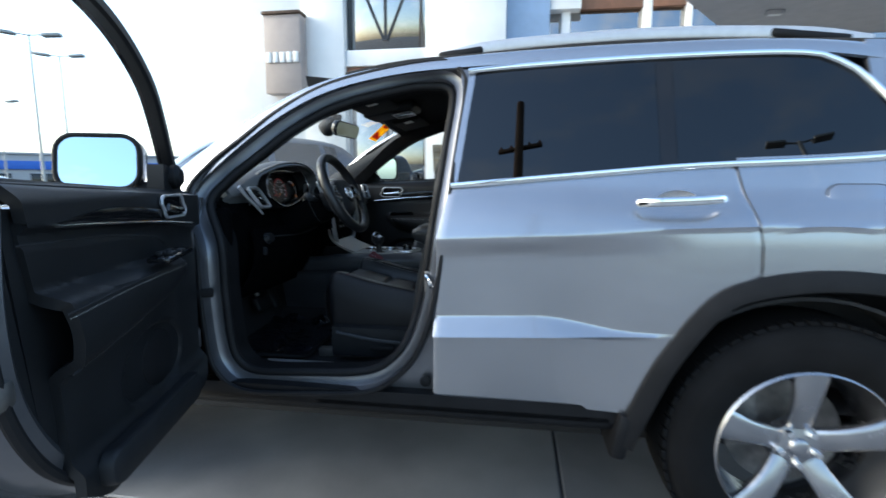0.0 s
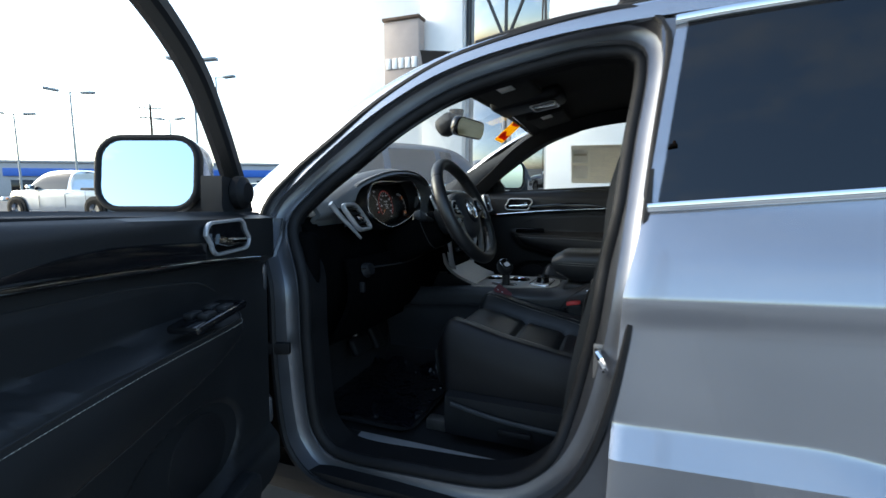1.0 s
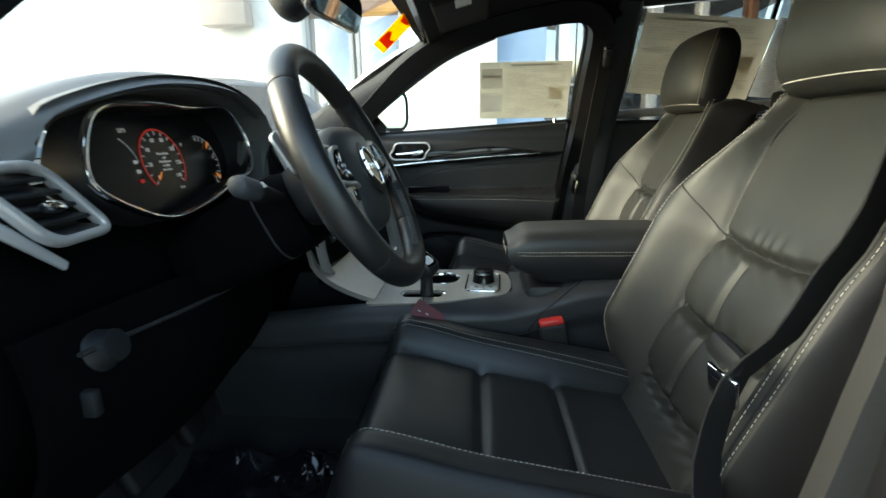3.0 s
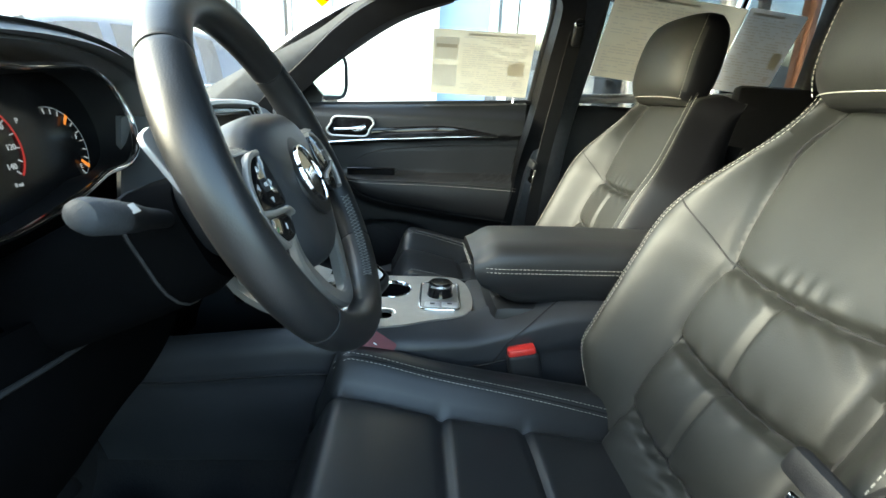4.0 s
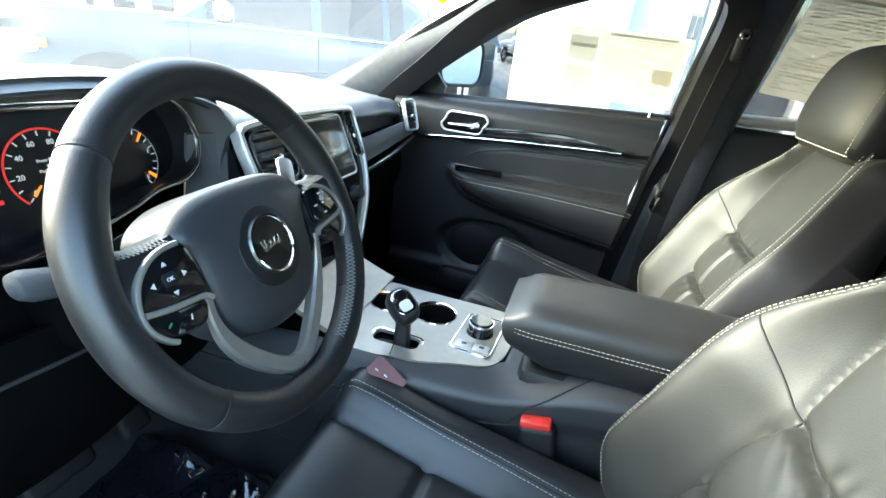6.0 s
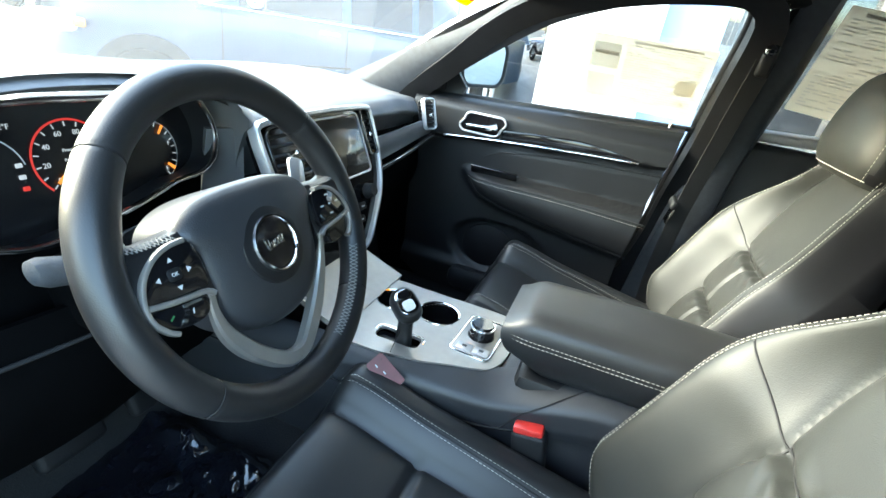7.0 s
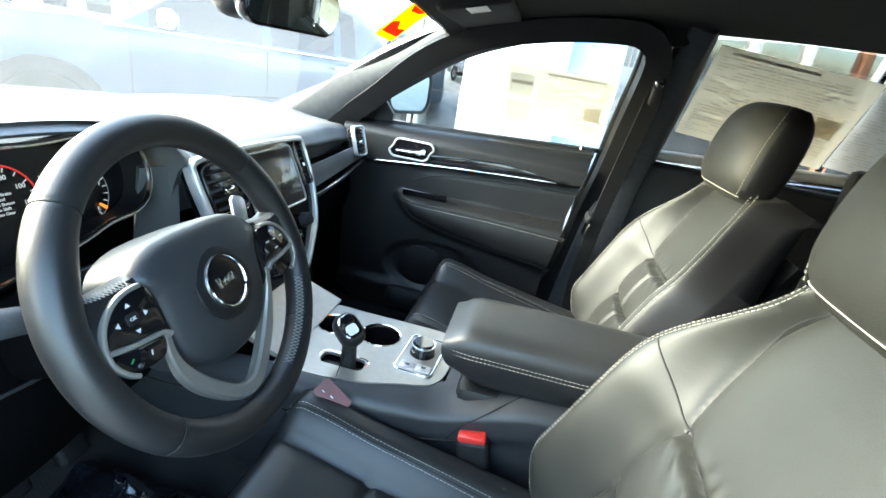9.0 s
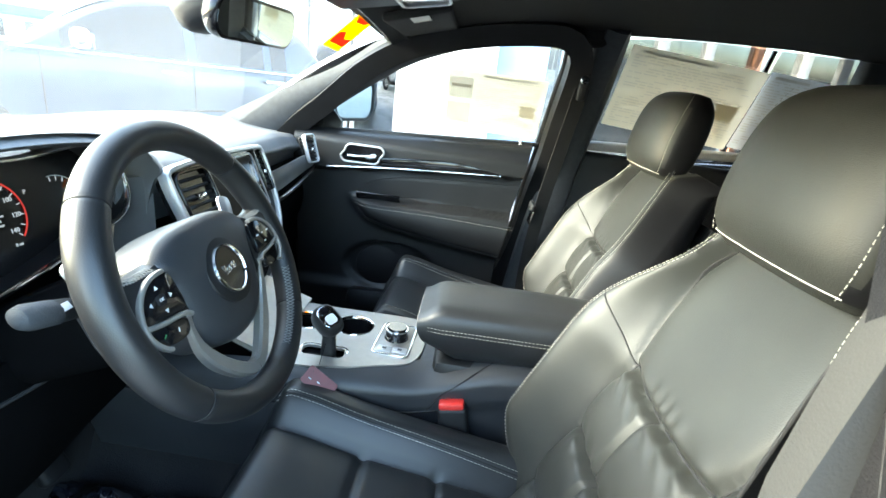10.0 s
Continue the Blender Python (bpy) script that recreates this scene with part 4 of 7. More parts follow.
# ---- wheels ----
def wheel(x, y, side):
    """Five broad spokes on a deep rim, a tall-sided tyre."""
    m = pose(x, y, 0.40, 90 if side < 0 else -90, 0, 0)
    w = part("wheel", lathe([(0.236, -0.115), (0.30, -0.125), (0.352, -0.118), (0.378, -0.095), (0.388, -0.05), (0.390, 0.0), (0.388, 0.05), (0.378, 0.095), (0.366, 0.108), (0.352, 0.116), (0.340, 0.1165), (0.332, 0.121), (0.318, 0.123), (0.30, 0.124), (0.275, 0.122), (0.250, 0.114), (0.236, 0.105)], 64, m), M_TYRE, suv, "black tyre on a five-spoke alloy wheel")
    n_block = 70
    tread = bmesh.new()
    for k in range(n_block):
        a = 2 * math.pi * k / n_block
        for q in (-0.085, -0.03, 0.03, 0.085):
            rbox(0.012, 0.026, 0.040, 0.002, m @ pose(0, 0, 0, 0, 0, math.degrees(a) + (2.4 if abs(q) < 0.05 else 0)) @ pose(0.3805, 0, q), tread, 1)
    part("tread", tread, M_TYRE, w, "blocky tyre tread")
    part("rim", lathe([(0.226, -0.10), (0.245, -0.10), (0.246, 0.112), (0.240, 0.117), (0.2385, 0.115), (0.236, 0.100), (0.222, 0.05), (0.212, -0.06)], 64, m), M_ALLOY, w)
    for k in range(5):
        a = m @ pose(0, 0, 0, 0, 0, 90 + 72 * k)

        def spoke(u, v, a=a):
            r = lerp(0.045, 0.234, u)
            half = lerp(0.036, 0.050, u) - 0.007 * math.sin(math.pi * u)
            z = lerp(0.060, 0.104, u) + 0.010 * math.sin(math.pi * u)
            t = 2 * math.pi * v
            c, s = math.cos(t), math.sin(t)
            return a @ Vector((r, half * math.copysign(abs(c) ** 0.6, c), z - 0.020 + 0.018 * math.copysign(abs(s) ** 0.6, s)))
        part("spoke", grid(spoke, 10, 16, cv=True), M_ALLOY, w)
        part("lug_nut", lathe([(0.0, 0.03), (0.009, 0.029), (0.011, 0.024), (0.011, 0.0)], 6, a @ pose(0.052 * math.cos(0.628), 0.052 * math.sin(0.628), 0.050)), M_CHROME, w)
    part("hub_cap", lathe([(0.0, 0.078), (0.020, 0.077), (0.027, 0.073), (0.030, 0.066), (0.068, 0.058), (0.074, 0.046), (0.076, 0.02)], 36, m), M_ALLOY, w)
    part("brake_disc", lathe([(0.0, -0.03), (0.165, -0.03), (0.165, -0.045), (0.0, -0.045)], 40, m), M_BRAKE, w)
    part("brake_caliper", rbox(0.10, 0.19, 0.07, 0.02, m @ pose(-0.13, 0.05, -0.03)), M_BRAKE, w)
    return w


for side in (-1, 1):
    wheel(2.928, side * 0.838, side)
    wheel(-0.01, side * 0.81, side)


# ---- cabin shell: floor, headliner, pillars, glass ----
sheet("floor_carpet", lambda u, v: Vector((lerp(0.84, 3.4, u), lerp(-0.80, 0.80, v), 0.47 + 0.22 * bell(lerp(-0.80, 0.80, v), 0, 0.12) * (1 - smooth(0.55, 0.7, u)) + 0.004 * math.sin(31 * u) * math.sin(23 * v))), 60, 40, M_CARPET, suv, "black cabin carpet", t=0.01)
sheet("toe_board", lambda u, v: Vector((lerp(0.98, 0.86, v), lerp(-0.80, 0.80, u), lerp(0.47, 0.95, v))), 12, 10, M_CARPET, suv, t=0.01)
for side in (-1, 1):
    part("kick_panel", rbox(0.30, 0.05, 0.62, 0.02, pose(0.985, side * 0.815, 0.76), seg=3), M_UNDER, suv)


def liner_z(x, y):
    return roof_edge(x) - 0.016 + 0.045 * (1 - (y / 0.66) ** 2) - 0.006 * smooth(0.54, 0.66, abs(y))


sheet("headliner", lambda u, v: Vector((lerp(1.40, 3.5, u), lerp(-0.65, 0.65, v), liner_z(lerp(1.40, 3.5, u), lerp(-0.65, 0.65, v)))), 40, 40, M_HEADLINER, suv, "black cloth headliner", t=0.02)
part("windscreen_header", sweep(curve([(1.40, -0.68, 1.475), (1.365, -0.3, 1.515), (1.36, 0, 1.52), (1.365, 0.3, 1.515), (1.40, 0.68, 1.475)], 20), [(-0.03, 0.05), (0.07, 0.04), (0.07, -0.03), (-0.02, -0.025)], up=(0, 0, 1)), M_HEADLINER, suv)


def windscreen(u, v):
    y = lerp(-0.74, 0.74, u) * lerp(1.0, 0.92, v)
    bow = 0.11 * (1 - (2 * u - 1) ** 2)
    return Vector((lerp(0.90, 1.40, v) - bow * lerp(1.0, 0.45, v), y, lerp(1.150, 1.512, v) + 0.012 * math.sin(math.pi * v)))


ws = sheet("windscreen", windscreen, 30, 14, M_WIND, suv, "clear windscreen")
ws.visible_shadow = False
part("wiper", tube(curve([windscreen(0.15, 0.03) + Vector((-0.02, 0, 0.012)), windscreen(0.35, 0.06) + Vector((-0.02, 0, 0.012)), windscreen(0.52, 0.05) + Vector((-0.02, 0, 0.012))], 14), 0.003, 6), M_BLACKTRIM, suv, "black wiper blade")
part("wiper", tube(curve([windscreen(0.55, 0.03) + Vector((-0.02, 0, 0.012)), windscreen(0.75, 0.06) + Vector((-0.02, 0, 0.012)), windscreen(0.93, 0.05) + Vector((-0.02, 0, 0.012))], 14), 0.003, 6), M_BLACKTRIM, suv, "black wiper blade")

# inner front pillars: broad padded trims from the dash to the header
for side in (-1, 1):
    a = curve([(0.82, side * 0.738, 1.155), (1.02, side * 0.715, 1.260), (1.22, side * 0.69, 1.355), (1.40, side * 0.66, 1.47), (1.56, side * 0.645, 1.53)], 24)
    b = curve([(1.04, side * 0.775, 1.11), (1.16, side * 0.755, 1.212), (1.31, side * 0.725, 1.325), (1.46, side * 0.690, 1.415), (1.62, side * 0.675, 1.475)], 24)

    def pil(u, v, a=a, b=b, side=side):
        p = a[round(u * 23)].lerp(b[round(u * 23)], v)
        return p + Vector((0.018, -side * 0.022, 0.0)) * math.sin(math.pi * v)
    sheet("front_pillar_trim", pil, 24, 8, M_PILLAR, suv, "dark grey padded front pillar trim", t=0.02)
    # centre pillar trims and rail over the doors
    if side < 0:
        c = curve([(1.840, -0.765, 0.50), (1.868, -0.757, 0.77), (1.902, -0.752, 0.94), (1.926, -0.748, 1.06), (1.935, -0.722, 1.18), (1.980, -0.685, 1.31), (2.035, -0.645, 1.44), (2.07, -0.605, 1.55)], 30)
    else:
        c = curve([(1.90, 0.80, 0.50), (1.955, 0.785, 0.85), (2.00, 0.765, 1.12), (2.045, 0.70, 1.35), (2.07, 0.66, 1.50), (2.075, 0.62, 1.56)], 24)
    part("centre_pillar_trim", sweep(c, lambda f, k=(0.08 if side > 0 else 0.0): [(-0.068, 0.0), (-0.060, 0.022), (-0.03, 0.034), (0.03 - 0.4 * k * f, 0.034), (0.085 - k * f, 0.02), (0.10 - k * f, -0.03 if k else -0.012), (-0.068, -0.03 if k else -0.012)], up=(0, -side, 0.3)), M_GREYCLOTH if side < 0 else M_PILLAR, suv, "cloth-covered centre pillar trim")
    part("door_top_rail_trim", sweep(curve([(1.52, side * 0.675, 1.51), (1.70, side * 0.66, 1.545), (1.92, side * 0.655, 1.56), (2.5, side * 0.655, 1.585), (3.2, side * 0.66, 1.56)], 24), rrect(0.06, 0.044, 0.016, 3), up=(0, 0, 1)), M_HEADLINER, suv)
    part("rear_pillar_trim", sweep(curve([(2.86, side * 0.80, 1.10), (2.85, side * 0.74, 1.30), (2.83, side * 0.67, 1.56)] if side > 0 else [(2.56, side * 0.80, 1.10), (2.545, side * 0.74, 1.30), (2.53, side * 0.67, 1.54)], 10), rrect(0.12, 0.05, 0.015, 3), up=(0, -side, 0.3)), M_PILLAR, suv)
    part("rear_door_panel", rbox(0.72, 0.05, 0.66, 0.02, pose(2.28, side * 0.80, 0.86), seg=3), M_PLASTIC, suv)
    part("rear_door_sill_trim", sweep([(1.96, side * 0.795, 1.205), (2.6, side * 0.79, 1.235)], rrect(0.06, 0.03, 0.012, 3)), M_SATIN, suv, "bright strip along the rear door sill")
    part("cargo_side_trim", rbox(0.95, 0.05, 0.75, 0.02, pose(3.05, side * 0.74, 0.90)), M_PLASTIC, suv)


# ---- front passenger door, closed, seen from within ----
def strip_z(x):
    """Height of the chrome strip along a front door."""
    return float(np.interp(x, [1.10, 1.20, 1.35, 1.49, 1.64, 1.79, 1.95], [1.028, 1.040, 1.055, 1.066, 1.076, 1.083, 1.088]))


def low_seam_z(x):
    """Curved lower edge of the padded armrest block."""
    return float(np.interp(x, [1.10, 1.27, 1.305, 1.35, 1.44, 1.62, 1.82, 1.95], [0.95, 0.946, 0.924, 0.888, 0.862, 0.835, 0.810, 0.800]))


def door_face(x, z, up=0.0):
    """Distance of the door panel's face from its base plane (grows towards the seats)."""
    zs, zl, zb = strip_z(x), 0.950 + up, low_seam_z(x) + up
    fore = smooth(1.265, 1.36, x)
    d = 0.042 + 0.034 * smooth(1.172, 1.125, z)
    d -= 0.020 * smooth(zs + 0.002, zs - 0.012, z)
    d += 0.004 * smooth(zs - 0.030, zs - 0.036, z) * smooth(1.33, 1.42, x)
    d += 0.052 * smooth(zl + 0.012, zl - 0.012, z) * fore
    d -= 0.046 * smooth(zb + 0.010, zb - 0.030, z) * fore
    d += 0.012 * fore * math.sin(math.pi * max(0.0, min(1.0, (z - zb) / max(0.03, zl - zb))))
    oval = ((x - 1.435) / 0.165) ** 2 + ((z - 0.700) / 0.098) ** 2
    d -= 0.020 * (1 - smooth(0.80, 1.08, oval))
    d += 0.022 * smooth(0.640, 0.600, z)
    return d


def door_panel(base, along, inward, x_min, parent, x_max=1.895, top=1.150, up_arm=0.0):
    """A front door's inner panel with its trims; base point, direction along the door, direction into the cabin."""
    A, N = Vector(along), Vector(inward)

    def P(x, z, off=0.0):
        return Vector(base) + A * (x - 1.10) + N * (door_face(x, z, up_arm) + off) + Vector((0, 0, z))

    def lo(x):
        f = (x - 1.10) / 0.80
        return 0.52 + 0.09 * smooth(0.75, 1.0, f) + 0.05 * smooth(0.12, 0.0, f)

    def face(u, v):
        z = lerp(0.52, 1.0, v)
        x0, x1 = x_min + 0.02 * smooth(1.0, 0.5, z), x_max - 0.085 * smooth(1.15, 0.60, z)
        x = lerp(x0, x1, u)
        zt = top + 0.040 * (x - 1.10) / 0.8
        z = lerp(lo(x), zt, v)
        q = P(x, z)
        if v > 0.985:
            q -= N * 0.03
        return q
    bm = grid(face, 60, 90)
    thick(bm, 0.02, N)
    panel = part("door_panel", bm, M_VINYL, parent, "black soft-touch door panel")

    def line(pts, off=0.002, n=40):
        return [P(p.x, p.z, off) for p in curve([(x, 0, z) for x, z in pts], n)]
    up = lambda f: N
    part("chrome_strip", sweep(line([(1.200, 1.040), (1.35, 1.055), (1.49, 1.066), (1.64, 1.076), (1.785, 1.083)], 0.003), rrect(0.008, 0.010, 0.003, 2), up=N), M_CHROME, panel, "thin chrome strip")
    part("wood_insert", sweep(line([(1.385, 1.076), (1.50, 1.086), (1.60, 1.092), (1.70, 1.093), (1.785, 1.086)], 0.000), rrect(0.034, 0.006, 0.003, 2), up=N, scale=lambda f: 1.0 - 0.85 * smooth(0.5, 1.0, f)), M_PIANO, panel, "dark gloss insert tapering to a point")
    part("upper_seam", tube(line([(1.335, 0.995), (1.40, 1.022), (1.555, 1.042), (1.70, 1.050), (1.86, 1.056)], 0.0005), 0.0022, 5), M_DARK, panel)
    part("armrest_seam", tube(line([(1.30, 0.938 + up_arm), (1.42, 0.936 + up_arm), (1.62, 0.934 + up_arm), (1.85, 0.924 + up_arm)], 0.0005), 0.002, 5), M_DARK, panel)
    stitches(line([(1.30, 0.930 + up_arm), (1.42, 0.928 + up_arm), (1.62, 0.926 + up_arm), (1.85, 0.916 + up_arm)], 0.001), panel)
    part("lower_seam", tube(line([(x, low_seam_z(x) + up_arm) for x in (1.30, 1.35, 1.44, 1.53, 1.62, 1.72, 1.83)], 0.0004), 0.0022, 5), M_DARK, panel)
    # bezel and lever
    m = Matrix.Translation(P(1.318, 1.097, 0.004)) @ Matrix((A, Vector((0, 0, 1)), N)).transposed().to_4x4()
    if (m.to_3x3().determinant()) < 0:
        m = m @ Matrix.Diagonal((-1, 1, 1, 1))
    sx = 1 if A.cross(Vector((0, 0, 1))).dot(N) > 0 else -1
    bez = bmesh.new()
    ring_o = [(x + (0.010 if y > 0 else -0.004) * sx, y) for x, y in rrect(0.130, 0.058, 0.020, 5)]
    sweep([m @ Vector((x, y, 0.004)) for x, y in ring_o], rrect(0.0062, 0.009, 0.0025, 2), True, up=N, bm=bez)
    hb = part("handle_bezel", bez, M_SATIN, panel, "satin silver handle bezel")
    part("handle_cup", plate([(x * 0.94, y * 0.90) for x, y in ring_o], 0.003, m), M_PIANO, hb)
    part("lever", sweep([m @ Vector((-0.045 * sx, -0.012, 0.010)), m @ Vector((0.0, -0.010, 0.014)), m @ Vector((0.03 * sx, -0.007, 0.016)), m @ Vector((0.050 * sx, 0.0, 0.010))], rrect(0.016, 0.008, 0.003, 2), up=N, scale=lambda f: 0.75 + 0.45 * f), M_CHROME, hb, "chrome door release lever")
    # speaker grille low at the front and window switches
    part("speaker_grille", plate([(0.085 * math.cos(2 * math.pi * k / 32), 0.075 * math.sin(2 * math.pi * k / 32)) for k in range(32)], 0.012, Matrix.Translation(P(1.40, 0.70, -0.006)) @ m.to_3x3().to_4x4(), 0.005), M_BLACKTRIM, panel, "round black speaker grille")
    part("map_pocket", plate(rrect(0.46, 0.075, 0.030, 5), 0.030, Matrix.Translation(P(1.53, 0.585, 0.0)) @ m.to_3x3().to_4x4(), 0.012), M_PLASTIC, panel)
    return panel, P


part("pillar_cap", rbox(0.13, 0.06, 0.075, 0.02, pose(1.985, 0.655, 1.54, 0, 0, 0), seg=3), M_HEADLINER, suv)
pdoor = part("passenger_door", thick(grid(lambda u, v: (lambda x, z: Vector((x, skin_y(x, z) - 0.006, z)))(lerp(1.00, 1.862, u), lerp(0.50, 1.14, v)), 16, 20), 0.02), M_SILVER, suv, "closed front passenger door")
ppanel, PP = door_panel((1.10, 0.760, 0), (1, 0, 0), (0, -1, 0), 1.085, pdoor, 1.895, 1.158)
part("switch_plate", rbox(0.15, 0.030, 0.008, 0.003, pose(1.385, 0.672, 0.9605, -60, 0, 0)), M_PIANO, ppanel, "gloss black window switch plate")
for k in range(2):
    part("window_switch", rbox(0.026, 0.016, 0.008, 0.003, pose(1.42 + 0.034 * k, 0.672, 0.966, -60, 0, 0)), M_CHROME, ppanel)


def p_glass(u, v):
    z = lerp(1.15, 1.555, v)
    x0 = float(np.interp(z, [1.10, 1.181, 1.30, 1.40, 1.457, 1.49, 1.52], [1.03, 1.10, 1.245, 1.385, 1.48, 1.60, 1.78]))
    x1 = float(np.interp(z, [1.12, 1.25, 1.40, 1.52], [1.96, 1.975, 2.0, 2.02]))
    return Vector((lerp(x0, x1, u), glass_y(z) - 0.012, z))


pg = sheet("passenger_window", p_glass, 14, 10, M_GLASS, pdoor, "clear raised side window")
pg.visible_shadow = False
part("glass_run", sweep(curve([(1.92, 0.850, 1.17), (1.935, 0.830, 1.25), (1.962, 0.775, 1.40), (1.985, 0.735, 1.50)], 14), rrect(0.026, 0.028, 0.008, 2), up=(0, -1, 0)), M_FELT, pdoor, "pale felt window channel")
part("window_sill_seal", sweep([(1.10, 0.765, 1.152), (1.5, 0.765, 1.172), (1.90, 0.765, 1.192)], rrect(0.018, 0.014, 0.004, 2)), M_RUBBER, pdoor)
part("lock_pin", lathe([(0, 0.022), (0.005, 0.021), (0.006, 0.0)], 12, pose(1.838, 0.748, 1.180)), M_CHROME, pdoor, "small lock pin")
# sail panel with tweeter behind the mirror
part("sail_panel", plate([(0.0, 0.0), (0.16, 0.0), (0.17, 0.05), (0.125, 0.105), (0.05, 0.04)], 0.02, pose(1.055, 0.775, 1.135, 90, 0, 0)), M_PLASTIC, pdoor)
part("tweeter", lathe([(0, 0.010), (0.014, 0.010), (0.018, 0.006), (0.024, 0.004), (0.026, 0.0)], 20, pose(1.135, 0.752, 1.178, 90, 0, 0)), M_BLACKTRIM, pdoor, "small round tweeter")


def wing_mirror(parent, m, sgn, label):
    """Housing with its glass turned to the rear (+x of m), arm towards -y*sgn."""
    w = part("wing_mirror", loft([[m @ Vector((x, yy * k, zz * k)) for yy, zz in rrect(0.225, 0.165, 0.05, 5)] for x, k in ((0.004, 0.93), (0.000, 0.985), (-0.012, 1.0), (-0.05, 0.97), (-0.085, 0.86), (-0.11, 0.62), (-0.12, 0.25))]), M_SILVER, parent, label)
    rim = [m @ Vector((0.006, a, b)) for a, b in rrect(0.215, 0.155, 0.048, 5)]
    part("housing_rim", sweep(rim, rrect(0.013, 0.024, 0.005, 3), True, up=m.to_3x3() @ Vector((1, 0, 0))), M_BLACKTRIM, w, "black housing edge")
    part("mirror_glass", plate([(a, b) for a, b in rrect(0.204, 0.144, 0.045, 5)], 0.002, m @ Matrix(((0, 0, 1, 0.010), (1, 0, 0, 0), (0, 1, 0, 0), (0, 0, 0, 1)))), M_MIRROR, w, "bright mirror glass")
    part("arm", loft([[m @ Vector((x * s - 0.035, yy, z * s - 0.070)) for x, z in rrect(0.07, 0.035, 0.015, 3)] for yy, s in ((sgn * 0.06, 0.9), (sgn * 0.12, 1.0), (sgn * 0.19, 1.15))]), M_BLACKTRIM, w)
    return w


wing_mirror(pdoor, pose(1.20, 0.985, 1.255, 0, 0, -27), -1, "silver-capped wing mirror beside the passenger window")

# ---- driver's door, swung open ----
DU, DN = Vector((math.cos(radians(75)), -math.sin(radians(75)), 0)), Vector((math.sin(radians(75)), math.cos(radians(75)), 0))
D0 = Vector((1.120, -1.012, -0.004)) - DU * 0.080
ddoor = part("driver_door", thick(grid(lambda u, v: (lambda s, z: D0 + DU * s - DN * (0.075 + skin_y(1.5, z) - 0.93) + Vector((0, 0, z)))(lerp(-0.03, 0.80 - 0.10 * smooth(0.30, 0.0, v), u), lerp(0.48, 1.112, v)), 24, 30), 0.012), M_SILVER, suv, "driver's door, wide open, black inside and silver outside")
dpanel, DP = door_panel(D0 - DN * 0.062, DU, DN, 1.125, ddoor, 1.885, 1.132, 0.012)


def dd(s, n, z):
    """A place on the open door: along it, towards the cabin, height."""
    return Vector((1.125, -1.022, z + 0.018)) + DU * s + DN * n


frame_path = curve([dd(-0.07, -0.055, 1.11), dd(-0.01, -0.045, 1.205), dd(0.075, -0.025, 1.300), dd(0.165, -0.005, 1.378), dd(0.27, 0.008, 1.440), dd(0.39, 0.020, 1.484), dd(0.52, 0.026, 1.510), dd(0.66, 0.026, 1.518), dd(0.745, 0.026, 1.508), dd(0.775, 0.020, 1.45), dd(0.765, -0.03, 1.25), dd(0.745, -0.06, 1.12)], 60)
part("window_frame", sweep(frame_path, [(-0.015, -0.014), (-0.015, 0.008), (-0.009, 0.015), (0.009, 0.015), (0.015, 0.008), (0.015, -0.014)], up=DN), M_VINYL, ddoor, "black door window frame")
part("frame_outer", sweep(frame_path, [(-0.014, -0.026), (-0.014, -0.0145), (0.014, -0.0145), (0.014, -0.026)], up=DN), M_PIANO, ddoor)
part("frame_seal", sweep(frame_path, [(a + 0.016, b + 0.002) for a, b in circle(0.005, 6)], up=DN), M_RUBBER, ddoor)
part("sail_panel", loft([[dd(s, n, z) for s, z in ((-0.055, 1.08), (0.050, 1.09), (0.066, 1.13), (0.060, 1.19), (0.02, 1.185), (-0.05, 1.12))] for n in (-0.075, -0.03)]), M_PLASTIC, ddoor, "black sail panel at the mirror")
part("tweeter", lathe([(0, 0.016), (0.022, 0.014), (0.028, 0.008), (0.034, 0.004), (0.036, -0.01)], 24, Matrix.Translation(dd(0.005, -0.018, 1.155)) @ DN.to_track_quat("Z", "Y").to_matrix().to_4x4()), M_BLACKTRIM, ddoor, "round black tweeter cover")
# hinge-side edge and shut face of the door, painted with a black seal
edge = curve([dd(0.690, -0.02, 1.10), dd(0.706, -0.02, 0.93), dd(0.690, -0.02, 0.78), dd(0.625, -0.02, 0.65), dd(0.53, -0.02, 0.565), dd(0.44, -0.02, 0.525), dd(0.2, -0.02, 0.505), dd(-0.06, -0.02, 0.515)], 60)
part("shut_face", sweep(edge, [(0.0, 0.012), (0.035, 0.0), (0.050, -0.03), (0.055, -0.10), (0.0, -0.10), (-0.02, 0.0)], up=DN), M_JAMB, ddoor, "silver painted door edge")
part("edge_seal", sweep(edge, [(a + 0.030, b + 0.002) for a, b in circle(0.012, 8)], up=DN), M_RUBBER, ddoor, "black rubber door edge seal")
part("latch", rbox(0.05, 0.05, 0.09, 0.012, Matrix.Translation(dd(0.725, -0.05, 0.80)) @ DN.to_track_quat("Z", "Y").to_matrix().to_4x4()), M_BRAKE, ddoor, "steel door latch")
part("check_strap", rbox(0.10, 0.016, 0.03, 0.005, pose(1.085, -0.945, 0.80, 0, 0, 20)), M_BLACKTRIM, ddoor)
for z in (0.66, 0.98):
    part("door_hinge", rbox(0.10, 0.05, 0.07, 0.012, pose(1.055, -0.965, z, 0, 0, -30)), M_JAMB, suv, "painted steel door hinge")
part("sill_seal", sweep([dd(-0.06, -0.03, 1.088), dd(0.12, -0.03, 1.102), dd(0.40, -0.03, 1.120), dd(0.74, -0.03, 1.134)], rrect(0.024, 0.018, 0.006, 2)), M_RUBBER, ddoor)
